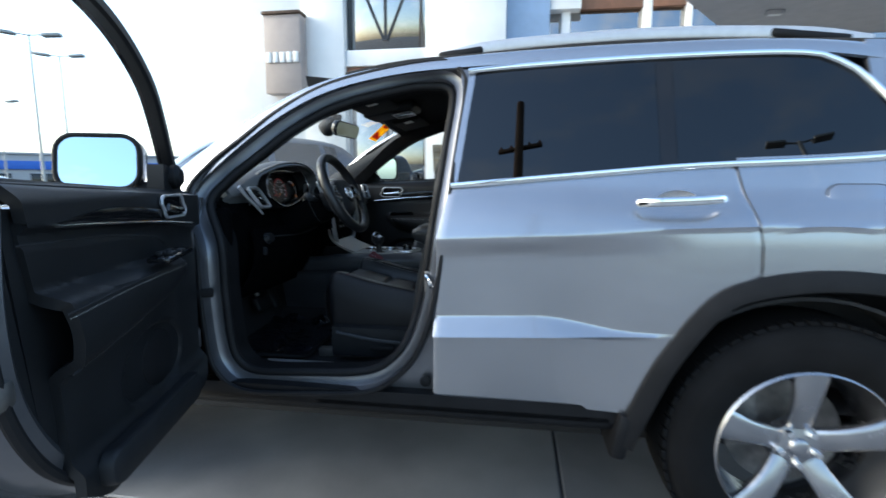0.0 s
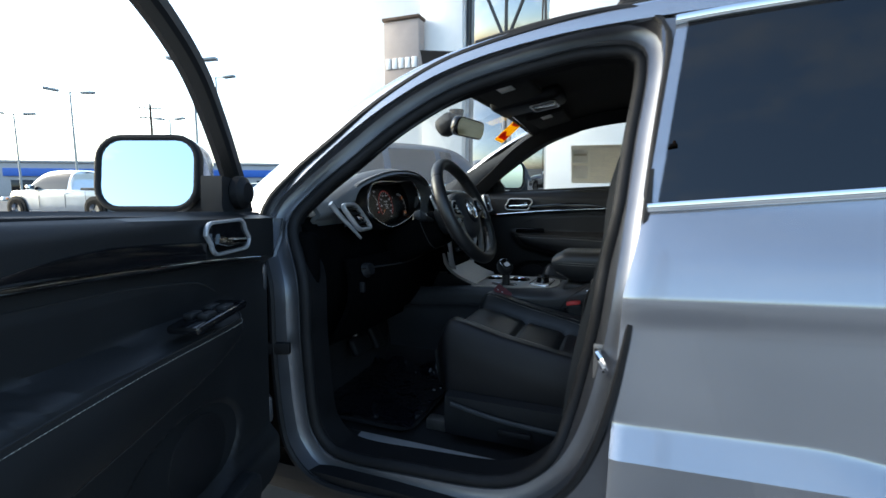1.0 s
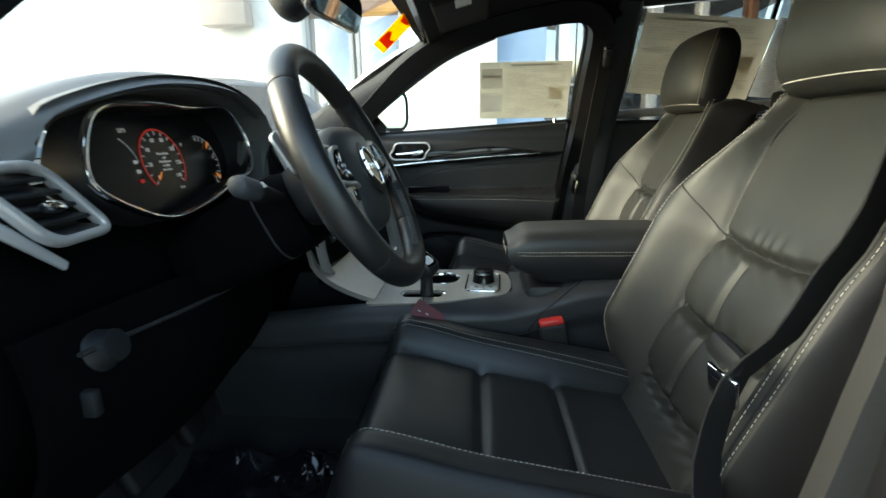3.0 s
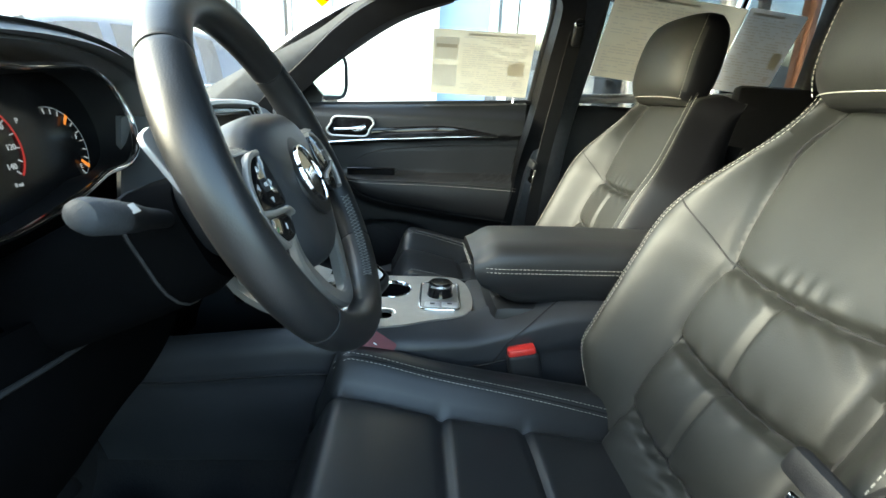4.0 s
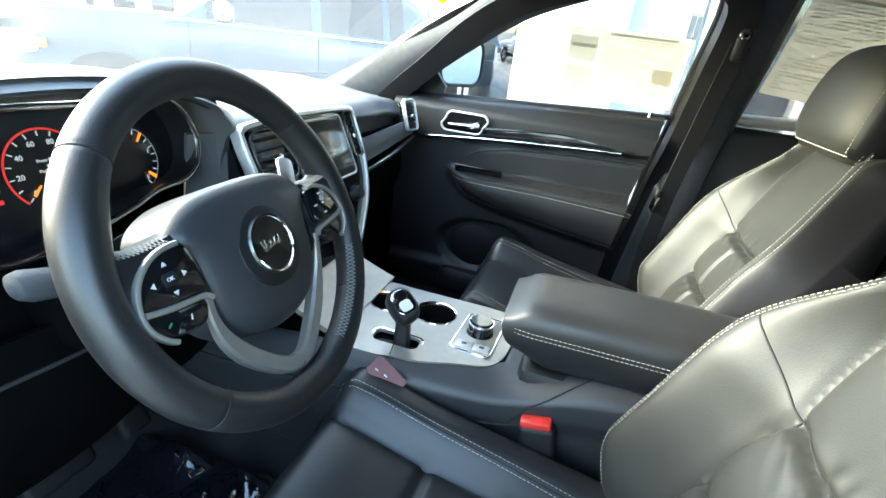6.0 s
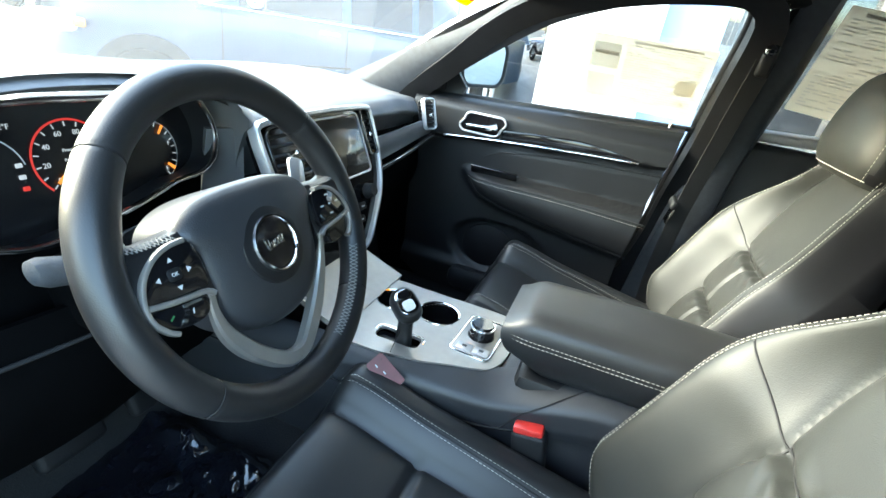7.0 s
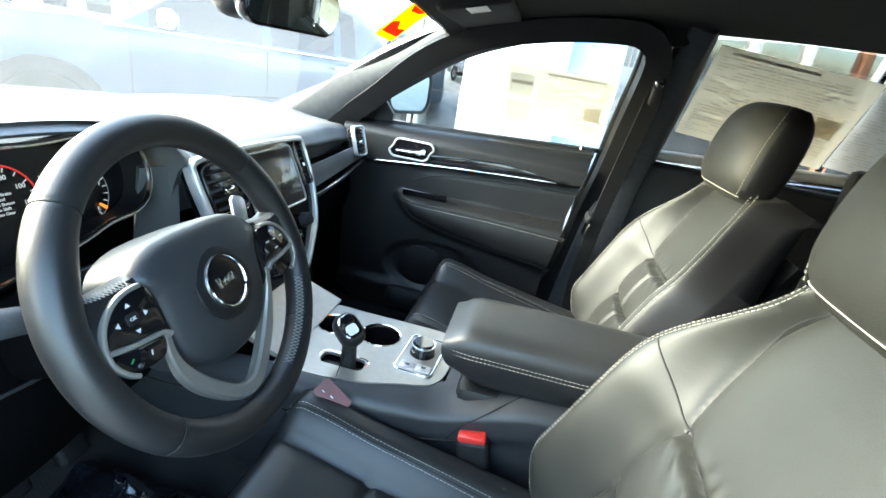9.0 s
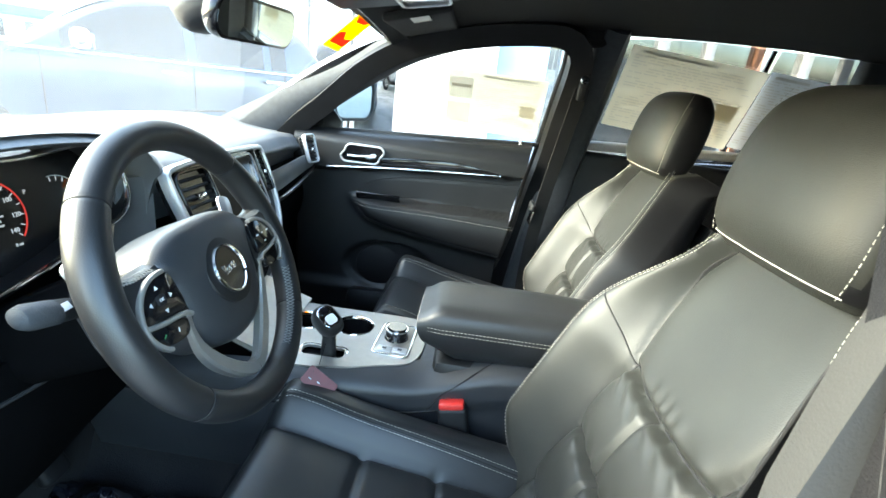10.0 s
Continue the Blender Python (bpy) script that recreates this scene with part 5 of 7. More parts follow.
sw = part("switch_panel", rbox(0.14, 0.055, 0.014, 0.006, Matrix.Translation(dd(0.27, 0.062, 0.960)) @ pose(0, 0, 0, 0, 0, -75) @ pose(0, 0, 0, 0, 4, 0)), M_PIANO, dpanel, "gloss black window switch panel")
for a in range(2):
    for b in range(2):
        part("window_switch", rbox(0.030, 0.018, 0.010, 0.004, Matrix.Translation(dd(0.245 + 0.05 * a, 0.050 + 0.024 * b, 0.968)) @ pose(0, 0, 0, 0, 0, -75)), M_PLASTIC, sw)
back_out = [((p - Vector((1.125, -1.022, 0))).dot(DU), p.z) for p in edge[::3]] + [(-0.04, 1.085), (0.70, 1.115)]
part("inner_backing", plate(back_out, 0.012, Matrix.Translation((1.125, -1.022, 0)) @ Matrix((DU, Vector((0, 0, 1)), DN)).transposed().to_4x4() @ pose(0, 0, -0.028)), M_VINYL, ddoor)
mm = Matrix((DU, DN, Vector((0, 0, 1)))).transposed().to_4x4()
wing_mirror(ddoor, Matrix.Translation(dd(0.0, -0.230, 1.195)) @ mm @ pose(0, 0, 0, 0, -9, 6), 1, "silver-capped wing mirror on the open driver's door")
part("pillar_striker", tube(curve([(1.835, -0.868, 0.868), (1.835, -0.905, 0.872), (1.85, -0.905, 0.835), (1.835, -0.868, 0.830)], 14), 0.006, 6), M_CHROME, suv, "steel door striker loop")
part("striker_plate", rbox(0.03, 0.008, 0.07, 0.003, pose(1.84, -0.882, 0.848)), M_BRAKE, suv)
part("body_plug", lathe([(0, 0.004), (0.014, 0.003), (0.018, 0.0)], 16, pose(1.830, -0.905, 0.530, 90, 0, 0)), M_RUBBER, suv, "round black body plug")
part("scuff_plate", rbox(0.42, 0.045, 0.006, 0.002, pose(1.42, -0.765, 0.508, 6, 0, 0)), M_SATIN, suv, "brushed metal sill scuff plate")
part("sill_trim", rbox(0.62, 0.12, 0.06, 0.02, pose(1.43, -0.775, 0.475), seg=3), M_PLASTIC, suv)


# ---- front seats ----
def seat(name, yc, dx, label):
    t = thing(name, (1.70 + dx, yc, 0.47), label, "seat", "front seats")
    ax, nf = Vector((0.407, 0, 0.914)), Vector((-0.914, 0, 0.407))
    b0 = Vector((1.840 + dx, yc, 0.70))

    def ridge(h):
        """Where the stitched ridge of the side bolster runs."""
        return 0.228 - 0.095 * smooth(0.33, 0.56, h) - 0.020 * (1 - smooth(-0.02, 0.10, h))

    def bolster(h):
        return 0.076 * smooth(-0.04, 0.10, h) * (1 - 0.62 * smooth(0.28, 0.56, h))

    def half(h):
        return ridge(h) + 0.046

    def front(a, h):
        """Height of the cover over the seat back's plane."""
        k = abs(a)
        w = half(h)
        sa = 0.136 + 0.010 * smooth(0.32, 0.42, h) - 0.045 * smooth(0.46, 0.58, h) - 0.008 * bell(h, 0.31, 0.03)
        y = bolster(h) * smooth(sa - 0.005, ridge(h) - 0.006, k)
        y -= 0.085 * smooth(ridge(h) - 0.012, w + 0.014, k) ** 1.7
        y -= 0.0022 * bell(k, ridge(h), 0.003)
        ins = 1 - smooth(sa - 0.010, sa, k)
        y += 0.010 * ins * (1 - (k / sa) ** 6)
        y -= 0.008 * bell(k, sa, 0.0065)
        for hs, dp in ((0.045, 0.014), (0.172, 0.017), (0.303, 0.016)):
            y -= dp * bell(h, hs + 0.012 * (k / sa) ** 2, 0.0075) * ins
        if h < 0.303:
            row = max(0.0, math.sin(math.pi * ((h - 0.045) % 0.1285) / 0.1285))
            y += 0.009 * ins * row ** 0.75
            y -= 0.009 * ins * bell(a, 0.010, 0.0055) * smooth(0.05, 0.07, h)
            y += 0.0032 * ins * math.sin(150 * a + 22 * math.sin(11 * h) + 60 * h) * (1 - row) ** 1.8
        else:
            y += 0.0018 * ins * math.sin(190 * a + 3 * math.sin(40 * a)) * bell(h, 0.322, 0.014)
        return y

    def back_pt(a, h, off=0.0):
        return b0 + ax * h + nf * (front(a, h) + off) + Vector((0, a, 0))
    rings = []
    nh, na = 170, 120
    for i in range(nh):
        h = lerp(-0.06, 0.585, i / (nh - 1))
        w = half(h)
        cap = smooth(0.52, 0.60, h)
        ring_pts = []
        for j in range(na):
            e = min(ridge(h) + 0.010, w * 0.97)
            a = lerp(-w, -e, j / 12) if j < 12 else (lerp(e, w, (j - na + 13) / 12) if j > na - 13 else lerp(-e, e, (j - 12) / (na - 25)))
            q = back_pt(a, h)
            ring_pts.append(q - nf * 0.06 * cap ** 2)
        for j in range(10):
            f = j / 9
            a = lerp(w, -w, f)
            ring_pts.append(b0 + ax * h + Vector((0, a * (0.97 if 0 < j < 9 else 1.0), 0)) - nf * (0.065 + 0.05 * math.sin(math.pi * f) ** 0.4 * (1 - 0.5 * cap)))
        rings.append(ring_pts)
    back = part("backrest", loft(rings), M_LEATHER, t, "black leather backrest with stitched side bolsters", 60)
    for s in (-1, 1):
        for o in (-0.0065, 0.0065):
            stitches([back_pt(s * (ridge(h) + o), h, 0.0010) for h in np.linspace(0.0, 0.565, 24)], back)
        part("piping_seam", tube([back_pt(s * ridge(h), h, -0.0003) for h in np.linspace(0.0, 0.565, 40)], 0.0014, 5), M_DARK, back)
        part("side_seam", tube([back_pt(s * lerp(0.130, ridge(0.368), f), 0.312 + 0.056 * f, 0.0002) for f in np.linspace(0, 1, 10)], 0.0016, 5), M_DARK, back)
        part("insert_seam", tube([back_pt(s * (0.136 + 0.010 * smooth(0.32, 0.42, h) - 0.045 * smooth(0.46, 0.58, h) - 0.008 * bell(h, 0.31, 0.03)), h, 0.0004) for h in np.linspace(0.0, 0.53, 44)], 0.0017, 5), M_DARK, back)
    for hs in (0.045, 0.172, 0.303):
        part("channel_seam", tube([back_pt(a, hs + 0.012 * (abs(a) / 0.13) ** 2, 0.0006) for a in np.linspace(-0.128, 0.128, 24)], 0.0017, 5), M_DARK, back)
    # sides beyond the ridge take the vinyl with shade in its colour
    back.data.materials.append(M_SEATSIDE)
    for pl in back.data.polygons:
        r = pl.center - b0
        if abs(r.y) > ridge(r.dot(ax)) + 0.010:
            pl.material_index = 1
    seams = [[back_pt(0.010, h, 0.0006) for h in np.linspace(0.05, 0.300, 40)]]
    seams += [[back_pt(a, hs + 0.012 * (a / 0.136) ** 2, 0.0006) for a in np.linspace(-0.134, 0.134, 44)] for hs in (0.172, 0.303)]
    for s in (-1, 1):
        seams.append([back_pt(s * (0.136 + 0.010 * smooth(0.32, 0.42, h) - 0.045 * smooth(0.46, 0.58, h) - 0.008 * bell(h, 0.31, 0.03)), h, 0.0006) for h in np.linspace(0.0, 0.555, 60)])
    for q in seams:
        part("cover_seam", tube(q, 0.0013, 5), M_DARK, back)
    part("back_shell", loft([[b0 + ax * h - nf * d + Vector((0, y, 0)) for y, d in ((-0.20, 0.10), (-0.17, 0.135), (0.17, 0.135), (0.20, 0.10))] for h in (0.0, 0.2, 0.4, 0.5)]), M_PLASTIC, t)

    # cushion
    x0, x1 = 1.365 + dx, 1.90 + dx

    def cush(a, x):
        k = abs(a)
        f = (x - x0) / (x1 - x0)
        z = 0.765 - 0.095 * f + 0.010 * bell(f, 0.15, 0.15)
        z += 0.050 * smooth(0.125, 0.180, k) * smooth(-0.05, 0.12, f) - 0.110 * smooth(0.200, 0.250, k) ** 1.8
        z -= 0.070 * (1 - smooth(0.0, 0.11, f)) ** 2
        ins = 1 - smooth(0.128, 0.140, k)
        z += 0.008 * ins * (1 - (k / 0.14) ** 4)
        z -= 0.010 * bell(k, 0.135, 0.006)
        for xs in (1.565, 1.695):
            z -= 0.011 * ins * bell(x, xs + dx, 0.007)
        return Vector((x, yc + a, z))
    rings = []
    for i in range(80):
        x = lerp(x0, x1, i / 79)
        f = i / 79
        w = 0.240 - 0.04 * (1 - smooth(0.0, 0.14, f)) ** 2
        top = [cush(lerp(-w, w, j / 71), x) for j in range(72)]
        zb = 0.585 + 0.02 * (1 - smooth(0.0, 0.1, f))
        bot = [Vector((x + (0.012 * (1 - smooth(0, 0.1, f))), yc + lerp(w - 0.004, -w + 0.004, j / 7), zb if 0 < j < 7 else zb + 0.02)) for j in range(8)]
        rings.append(top + bot)
    cushion = part("cushion", loft(rings), M_CUSHION, t, "black leather seat cushion with raised side bolsters", 60)
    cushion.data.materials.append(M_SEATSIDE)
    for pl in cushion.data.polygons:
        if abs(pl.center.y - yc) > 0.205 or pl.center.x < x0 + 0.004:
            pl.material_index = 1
    for s in (-1, 1):
        for o in (-0.004, 0.004):
            stitches([cush(s * (0.170 + o - 0.012 * f ** 2), lerp(x0 + 0.035, x1 - 0.06, f)) + Vector((0, 0, 0.0012)) for f in np.linspace(0, 1, 22)], cushion)
        part("piping_seam", tube([cush(s * (0.170 - 0.012 * f ** 2), lerp(x0 + 0.035, x1 - 0.06, f)) for f in np.linspace(0, 1, 30)], 0.0014, 5), M_DARK, cushion)
    # plinth, side skirts with a lever, rails
    for s in (-1, 1):
        part("side_skirt", loft([[Vector((x, yc + s * y, z)) for y, z in ((0.235, 0.50), (0.268, 0.505), (0.276, 0.56), (0.270, 0.615), (0.24, 0.62))] for x in np.linspace(x0 + 0.06, x1 + 0.10, 8)]), M_PLASTIC, t)
        part("seat_rail", rbox(0.60, 0.04, 0.035, 0.006, pose(1.64 + dx, yc + s * 0.19, 0.488)), M_BRAKE, t)
    part("skirt_strip", sweep(curve([(x0 + 0.08, yc - 0.280, 0.60), (x0 + 0.25, yc - 0.284, 0.575), (x1 + 0.05, yc - 0.282, 0.56)], 16), rrect(0.012, 0.008, 0.003, 2), up=(0, -1, 0)), M_PILLAR, t)
    part("seat_control", rbox(0.09, 0.014, 0.022, 0.006, pose(x0 + 0.26, yc - 0.285, 0.545)), M_BLACKTRIM, t, "seat adjuster switch")
    part("plinth", rbox(0.46, 0.40, 0.10, 0.02, pose(1.62 + dx, yc, 0.545)), M_DARK, t)
    # headrest on two bright posts
    hc = b0 + ax * 0.632 + nf * 0.046 + Vector((0.008, 0, 0.0))
    tilt = Vector((0.20, 0, 0.98)), Vector((-0.98, 0, 0.20))
    rr = []
    for i in range(25):
        f = i / 24
        hgt = lerp(-0.100, 0.098, f)
        w = 0.138 * (1 - 0.12 * (2 * f - 1) ** 4) * (1 - 0.06 * f)
        d = 0.070 * (0.55 + 0.45 * math.sin(math.pi * min(1, max(0, f * 0.92 + 0.06))) ** 0.6)
        ringp = []
        for j in range(40):
            an = 2 * math.pi * j / 40
            c, s = math.cos(an), math.sin(an)
            cx, sy = math.copysign(abs(c) ** 0.62, c), math.copysign(abs(s) ** 0.55, s)
            dep = d * (0.86 if cx > 0 else 0.8) * cx + 0.012 * (1 - abs(sy) ** 2)
            edge_r = 1 - 0.35 * (abs(2 * f - 1) ** 7)
            ringp.append(hc + tilt[0] * hgt + tilt[1] * dep * edge_r + Vector((0, w * sy * (1 - 0.10 * abs(2 * f - 1) ** 6), 0)))
        rr.append(ringp)
    hr = part("headrest", loft(rr), M_LEATHER, t, "padded black leather headrest", 70)
    # rear part of the headrest painted dark for its unlit side
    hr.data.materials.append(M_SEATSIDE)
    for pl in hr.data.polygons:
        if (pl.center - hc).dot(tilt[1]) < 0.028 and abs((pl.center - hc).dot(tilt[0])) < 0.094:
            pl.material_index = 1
    seam = []
    for s in np.linspace(-0.93, 0.93, 26):
        cx = math.sqrt(1 - abs(s) ** 3.636) ** 0.62
        seam.append(hc + tilt[0] * -0.090 + tilt[1] * (0.047 * cx + 0.012 * (1 - s * s)) * 0.83 + Vector((0, 0.126 * s, 0)))
    part("seam_piping", tube(seam, 0.0008, 6), M_STITCH, hr, "pale piping along the headrest's lower edge")
    for s in (-1, 1):
        path = [hc + tilt[0] * lerp(-0.098, 0.104, f) + tilt[1] * (0.070 * 0.62) * (0.55 + 0.45 * math.sin(math.pi * min(1, f * 0.92 + 0.06)) ** 0.6) * 0.9 + Vector((0, s * 0.138 * (1 - 0.06 * f) * (1 - 0.12 * (2 * f - 1) ** 4) * 0.94, 0)) for f in np.linspace(0.03, 0.97, 16)]
        stitches(path, hr, lift=(-0.002, 0, 0))
        part("headrest_post", tube([hc + tilt[0] * -0.07 + Vector((0, s * 0.068, 0)), b0 + ax * 0.52 - nf * 0.02 + Vector((0, s * 0.068, 0))], 0.0065, 10), M_CHROME, t, "bright steel headrest post")
        part("post_collar", lathe([(0.0, 0.012), (0.012, 0.011), (0.016, 0.004), (0.018, 0.0)], 14, Matrix.Translation(back_pt(0, 0.575) - nf * 0.075 + Vector((0, s * 0.068, 0.004))) @ ax.to_track_quat("Z", "Y").to_matrix().to_4x4()), M_PLASTIC, t)
    return t, back_pt, cush


seat_d, d_back, d_cush = seat("driver_seat", -0.385, 0.0, "black leather driver's seat with pale stitching")
seat_p, p_back, p_cush = seat("passenger_seat", 0.345, 0.095, "black leather front passenger seat with pale stitching")


# rear bench, mostly hidden behind the front seats
bench = thing("rear_bench", (2.75, 0, 0.47), "black leather rear bench behind the front seats", "seat")
part("cushion", rbox(0.50, 1.30, 0.16, 0.05, pose(2.62, 0, 0.72, 0, -4, 0), seg=4), M_LEATHER2, bench)
part("backrest", rbox(0.14, 1.30, 0.60, 0.05, pose(2.95, 0, 1.02, 0, 20, 0), seg=4), M_LEATHER2, bench)
part("base", rbox(0.45, 1.2, 0.17, 0.02, pose(2.63, 0, 0.555)), M_PLASTIC, bench)

# belts: one on each pillar, buckle stalks by the console
for side, seat_y in ((-1, -0.385), (1, 0.345)):
    b = thing("seat_belt", (1.97, side * 0.68, 0.55), "black seat belt hanging from its pillar guide", "seat belt", "front seat belts")
    top = Vector((1.975, side * (0.585 if side > 0 else 0.64), 1.385))
    if side > 0:
        pts = [top + Vector((0, 0.01, 0)), (1.955, 0.64, 1.20), (1.93, 0.675, 0.97), (1.92, 0.69, 0.75), (1.93, 0.70, 0.56)]
    else:
        pts = [top, (1.918, -0.652, 1.235), (1.893, -0.658, 1.145), (1.876, -0.660, 1.078), (1.853, -0.656, 1.030), (1.834, -0.648, 0.975), (1.808, -0.628, 0.925), (1.797, -0.622, 0.865), (1.792, -0.630, 0.80), (1.81, -0.67, 0.70), (1.86, -0.705, 0.54)]
    part("webbing", sweep(curve(pts, 30), rrect(0.046, 0.0025, 0.001, 1), up=(0.25, -side, 0) if side > 0 else (0.5, -0.85, 0)), M_BELT, b)
    part("guide_loop", rbox(0.03, 0.022, 0.075, 0.010, Matrix.Translation(top) @ pose(0, 0, 0, 20 * side, 0, 0), seg=3), M_PLASTIC, b, "black belt guide loop")
    part("guide_bolt", lathe([(0, 0.012), (0.012, 0.010), (0.014, 0.0)], 12, Matrix.Translation(top + Vector((-0.004, -side * 0.012, 0.022))) @ pose(0, 0, 0, 90 * side, 0, 0)), M_CHROME, b)
    ly = (1.905, 0.675, 0.965) if side > 0 else (1.803, -0.616, 0.908)
    part("latch_plate", rbox(0.006, 0.034, 0.050, 0.003, pose(*ly, 12, 8, 10) if side > 0 else pose(*ly, 18, -28, 20)), M_CHROME, b, "steel belt tongue")
    part("tongue_grip", rbox(0.016, 0.048, 0.026, 0.007, pose(ly[0], ly[1], ly[2] + 0.035, 12, 8, 10)), M_PLASTIC, b)
    k = thing("belt_buckle", (1.70, seat_y + 0.235 * (1 if side < 0 else -1), 0.55), "black belt buckle with a red release button", "seat belt buckle", "front belt buckles")
    bx, by = (1.705, -0.152) if side < 0 else (1.80, 0.112)
    part("stalk", tube([(bx + 0.08, by, 0.54), (bx + 0.04, by, 0.64), (bx + 0.012, by, 0.74)], 0.012, 8), M_PLASTIC, k)
    part("housing", rbox(0.056, 0.030, 0.095, 0.008, pose(bx + 0.012, by, 0.738, 0, -10, 0), seg=3), M_PLASTIC, k)
    part("release_button", rbox(0.048, 0.024, 0.016, 0.005, pose(bx + 0.002, by, 0.786, 0, -10, 0)), M_RED, k, "red release button")


# ---- dashboard ----
dash = thing("dashboard", (1.05, 0, 0.80), "black padded dashboard with silver-framed vents and a gauge hood", "dashboard")


def hood_rise(y):
    """Extra height of the pad over the gauges."""
    return 0.074 * max(0.0, 1 - ((y + 0.395) / 0.265) ** 2) ** 0.75


def lift(y):
    """The dash stands highest at the gauges and falls towards the passenger's corner."""
    return 0.036 - 0.022 * smooth(0.10, 0.70, y)


def pad(u, v):
    """The pad's top and front: u across, v from the windscreen over the edge and down."""
    y = lerp(-0.755, 0.755, u)
    hood = hood_rise(y) / 0.072
    rec = smooth(-0.615, -0.585, y) * (1 - smooth(-0.20, -0.17, y))
    lip = 1.150 + 0.045 * hood - 0.055 * smooth(0.30, 0.75, abs(y)) + 0.045 * bell(y, 0.02, 0.20) * 0.55
    z_top = 1.135 - 0.022 * smooth(0.45, 0.75, abs(y)) + lift(y)
    if v < 0.62:
        f = v / 0.62
        x = lerp(0.84, lip, f)
        z = z_top + 0.028 * (1 - f) ** 2 + hood_rise(y) * smooth(0.25, 0.85, f) - 0.012 * smooth(0.86, 1.0, f)
    else:
        f = (v - 0.62) / 0.38
        x = lip - 0.035 * smooth(0, 1, f) * (1 - hood) - 0.17 * rec * smooth(0.0, 0.6, f) + 0.012 * math.sin(math.pi * min(1, f * 3)) * (1 - hood)
        z = z_top + hood_rise(y) - 0.012 - (0.012 + 0.09 * f) * lerp(1.0, 0.25, rec)
    return Vector((x, y, z))


part("top_pad", thick(grid(pad, 120, 44), 0.012, (0.5, 0, 0.8)), M_DASH, dash, "grained dark grey dashboard pad", 50)


def mid(u, v):
    """Middle band and lower dash."""
    y = lerp(-0.755, 0.755, u)
    z = lerp(1.045 + lift(y), 0.70, v)
    x = 1.125 + 0.022 * math.sin(math.pi * v) - 0.07 * smooth(0.35, 1.0, v) - 0.03 * smooth(0.35, 0.75, abs(y))
    x -= 0.060 * smooth(-0.64, -0.57, y) * (1 - smooth(-0.21, -0.15, y)) * (1 - smooth(0.02, 0.22, v))
    return Vector((x, y, z))


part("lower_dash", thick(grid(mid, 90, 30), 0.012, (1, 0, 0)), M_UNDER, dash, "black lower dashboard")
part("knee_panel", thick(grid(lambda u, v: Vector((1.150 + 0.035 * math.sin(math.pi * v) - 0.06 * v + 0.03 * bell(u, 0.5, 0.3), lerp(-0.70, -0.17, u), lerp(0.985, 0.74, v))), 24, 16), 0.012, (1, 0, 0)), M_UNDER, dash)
part("knee_panel_seam", tube(curve([(1.172, -0.66, 0.955), (1.19, -0.40, 0.94), (1.178, -0.18, 0.95)], 14), 0.003, 5), M_DARK, dash)
for side in (-1, 1):
    part("end_panel", loft([[Vector((x, side * y, z)) for x, z in ((0.95, 1.10), (1.06, 1.105), (1.12, 1.05), (1.10, 0.75), (0.95, 0.72))] for y in (0.74, 0.80)]), M_UNDER, dash)
# trim band across the passenger side with a chrome edge
part("trim_band", thick(grid(lambda u, v: Vector((1.166 - 0.012 * smooth(0.3, 0.72, lerp(0.185, 0.72, u)) + 0.006 * math.sin(math.pi * v), lerp(0.185, 0.715, u), lerp(1.072 + 0.014 * u, 1.004 + 0.036 * u, v))), 20, 6), 0.012, (1, 0, 0)), M_DASH, dash, "grained dark grey trim band")
part("chrome_edge", sweep(curve([(1.180, 0.19, 0.992), (1.178, 0.35, 1.000), (1.172, 0.51, 1.012), (1.168, 0.68, 1.034)], 20), rrect(0.010, 0.012, 0.003, 2), up=(1, 0, 0)), M_CHROME, dash, "chrome edge strip")
part("glovebox_seam", tube(curve([(1.140, 0.22, 0.945), (1.132, 0.45, 0.955), (1.11, 0.68, 0.985)], 14), 0.002, 5), M_DARK, dash)
part("dash_speaker", plate(rrect(0.11, 0.06, 0.025, 5), 0.006, pose(0.93, 0.0, 1.139), 0.003), M_BLACKTRIM, dash, "dash-top speaker grille")


def vent(parent, m, w, h, slats, frame_mat, vertical=False, label="", fr=0.012):
    """An air vent in the plane z=0 of m, its face towards +z."""
    rimp = [m @ Vector((x, y, 0)) for x, y in rrect(w, h, min(w, h) * 0.22, 5)]
    v = part("air_vent", sweep(rimp, rrect(fr, 0.014, 0.004, 3), True, up=m.to_3x3() @ Vector((0, 0, 1))), frame_mat, parent, label)
    part("vent_cavity", plate(rrect(w * 0.96, h * 0.96, min(w, h) * 0.2, 5), 0.003, m @ pose(0, 0, -0.022)), M_DARK, v)
    for k in range(slats):
        f = (k + 0.5) / slats - 0.5
        part("slat", rbox(w * 0.90 if not vertical else 0.0045, 0.0045 if not vertical else h * 0.90, 0.020, 0.0015, m @ (pose(0, f * h * 0.94, -0.008, 32, 0, 0) if not vertical else pose(f * w * 0.94, 0, -0.008, 0, 32, 0))), M_PLASTIC, v)
    part("vent_tab", rbox(w * 0.26, 0.012, 0.012, 0.004, m @ pose(0, -h * 0.06, 0.004)), M_CHROME, v, "chrome vent tab")
    return v


def facing(at, normal, up=(0, 0, 1)):
    """A frame at a place: z along the normal, y upwards."""
    n = Vector(normal).normalized()
    x = Vector(up).cross(n).normalized()
    y = n.cross(x)
    return Matrix.Translation(at) @ Matrix((x, y, n)).transposed().to_4x4()


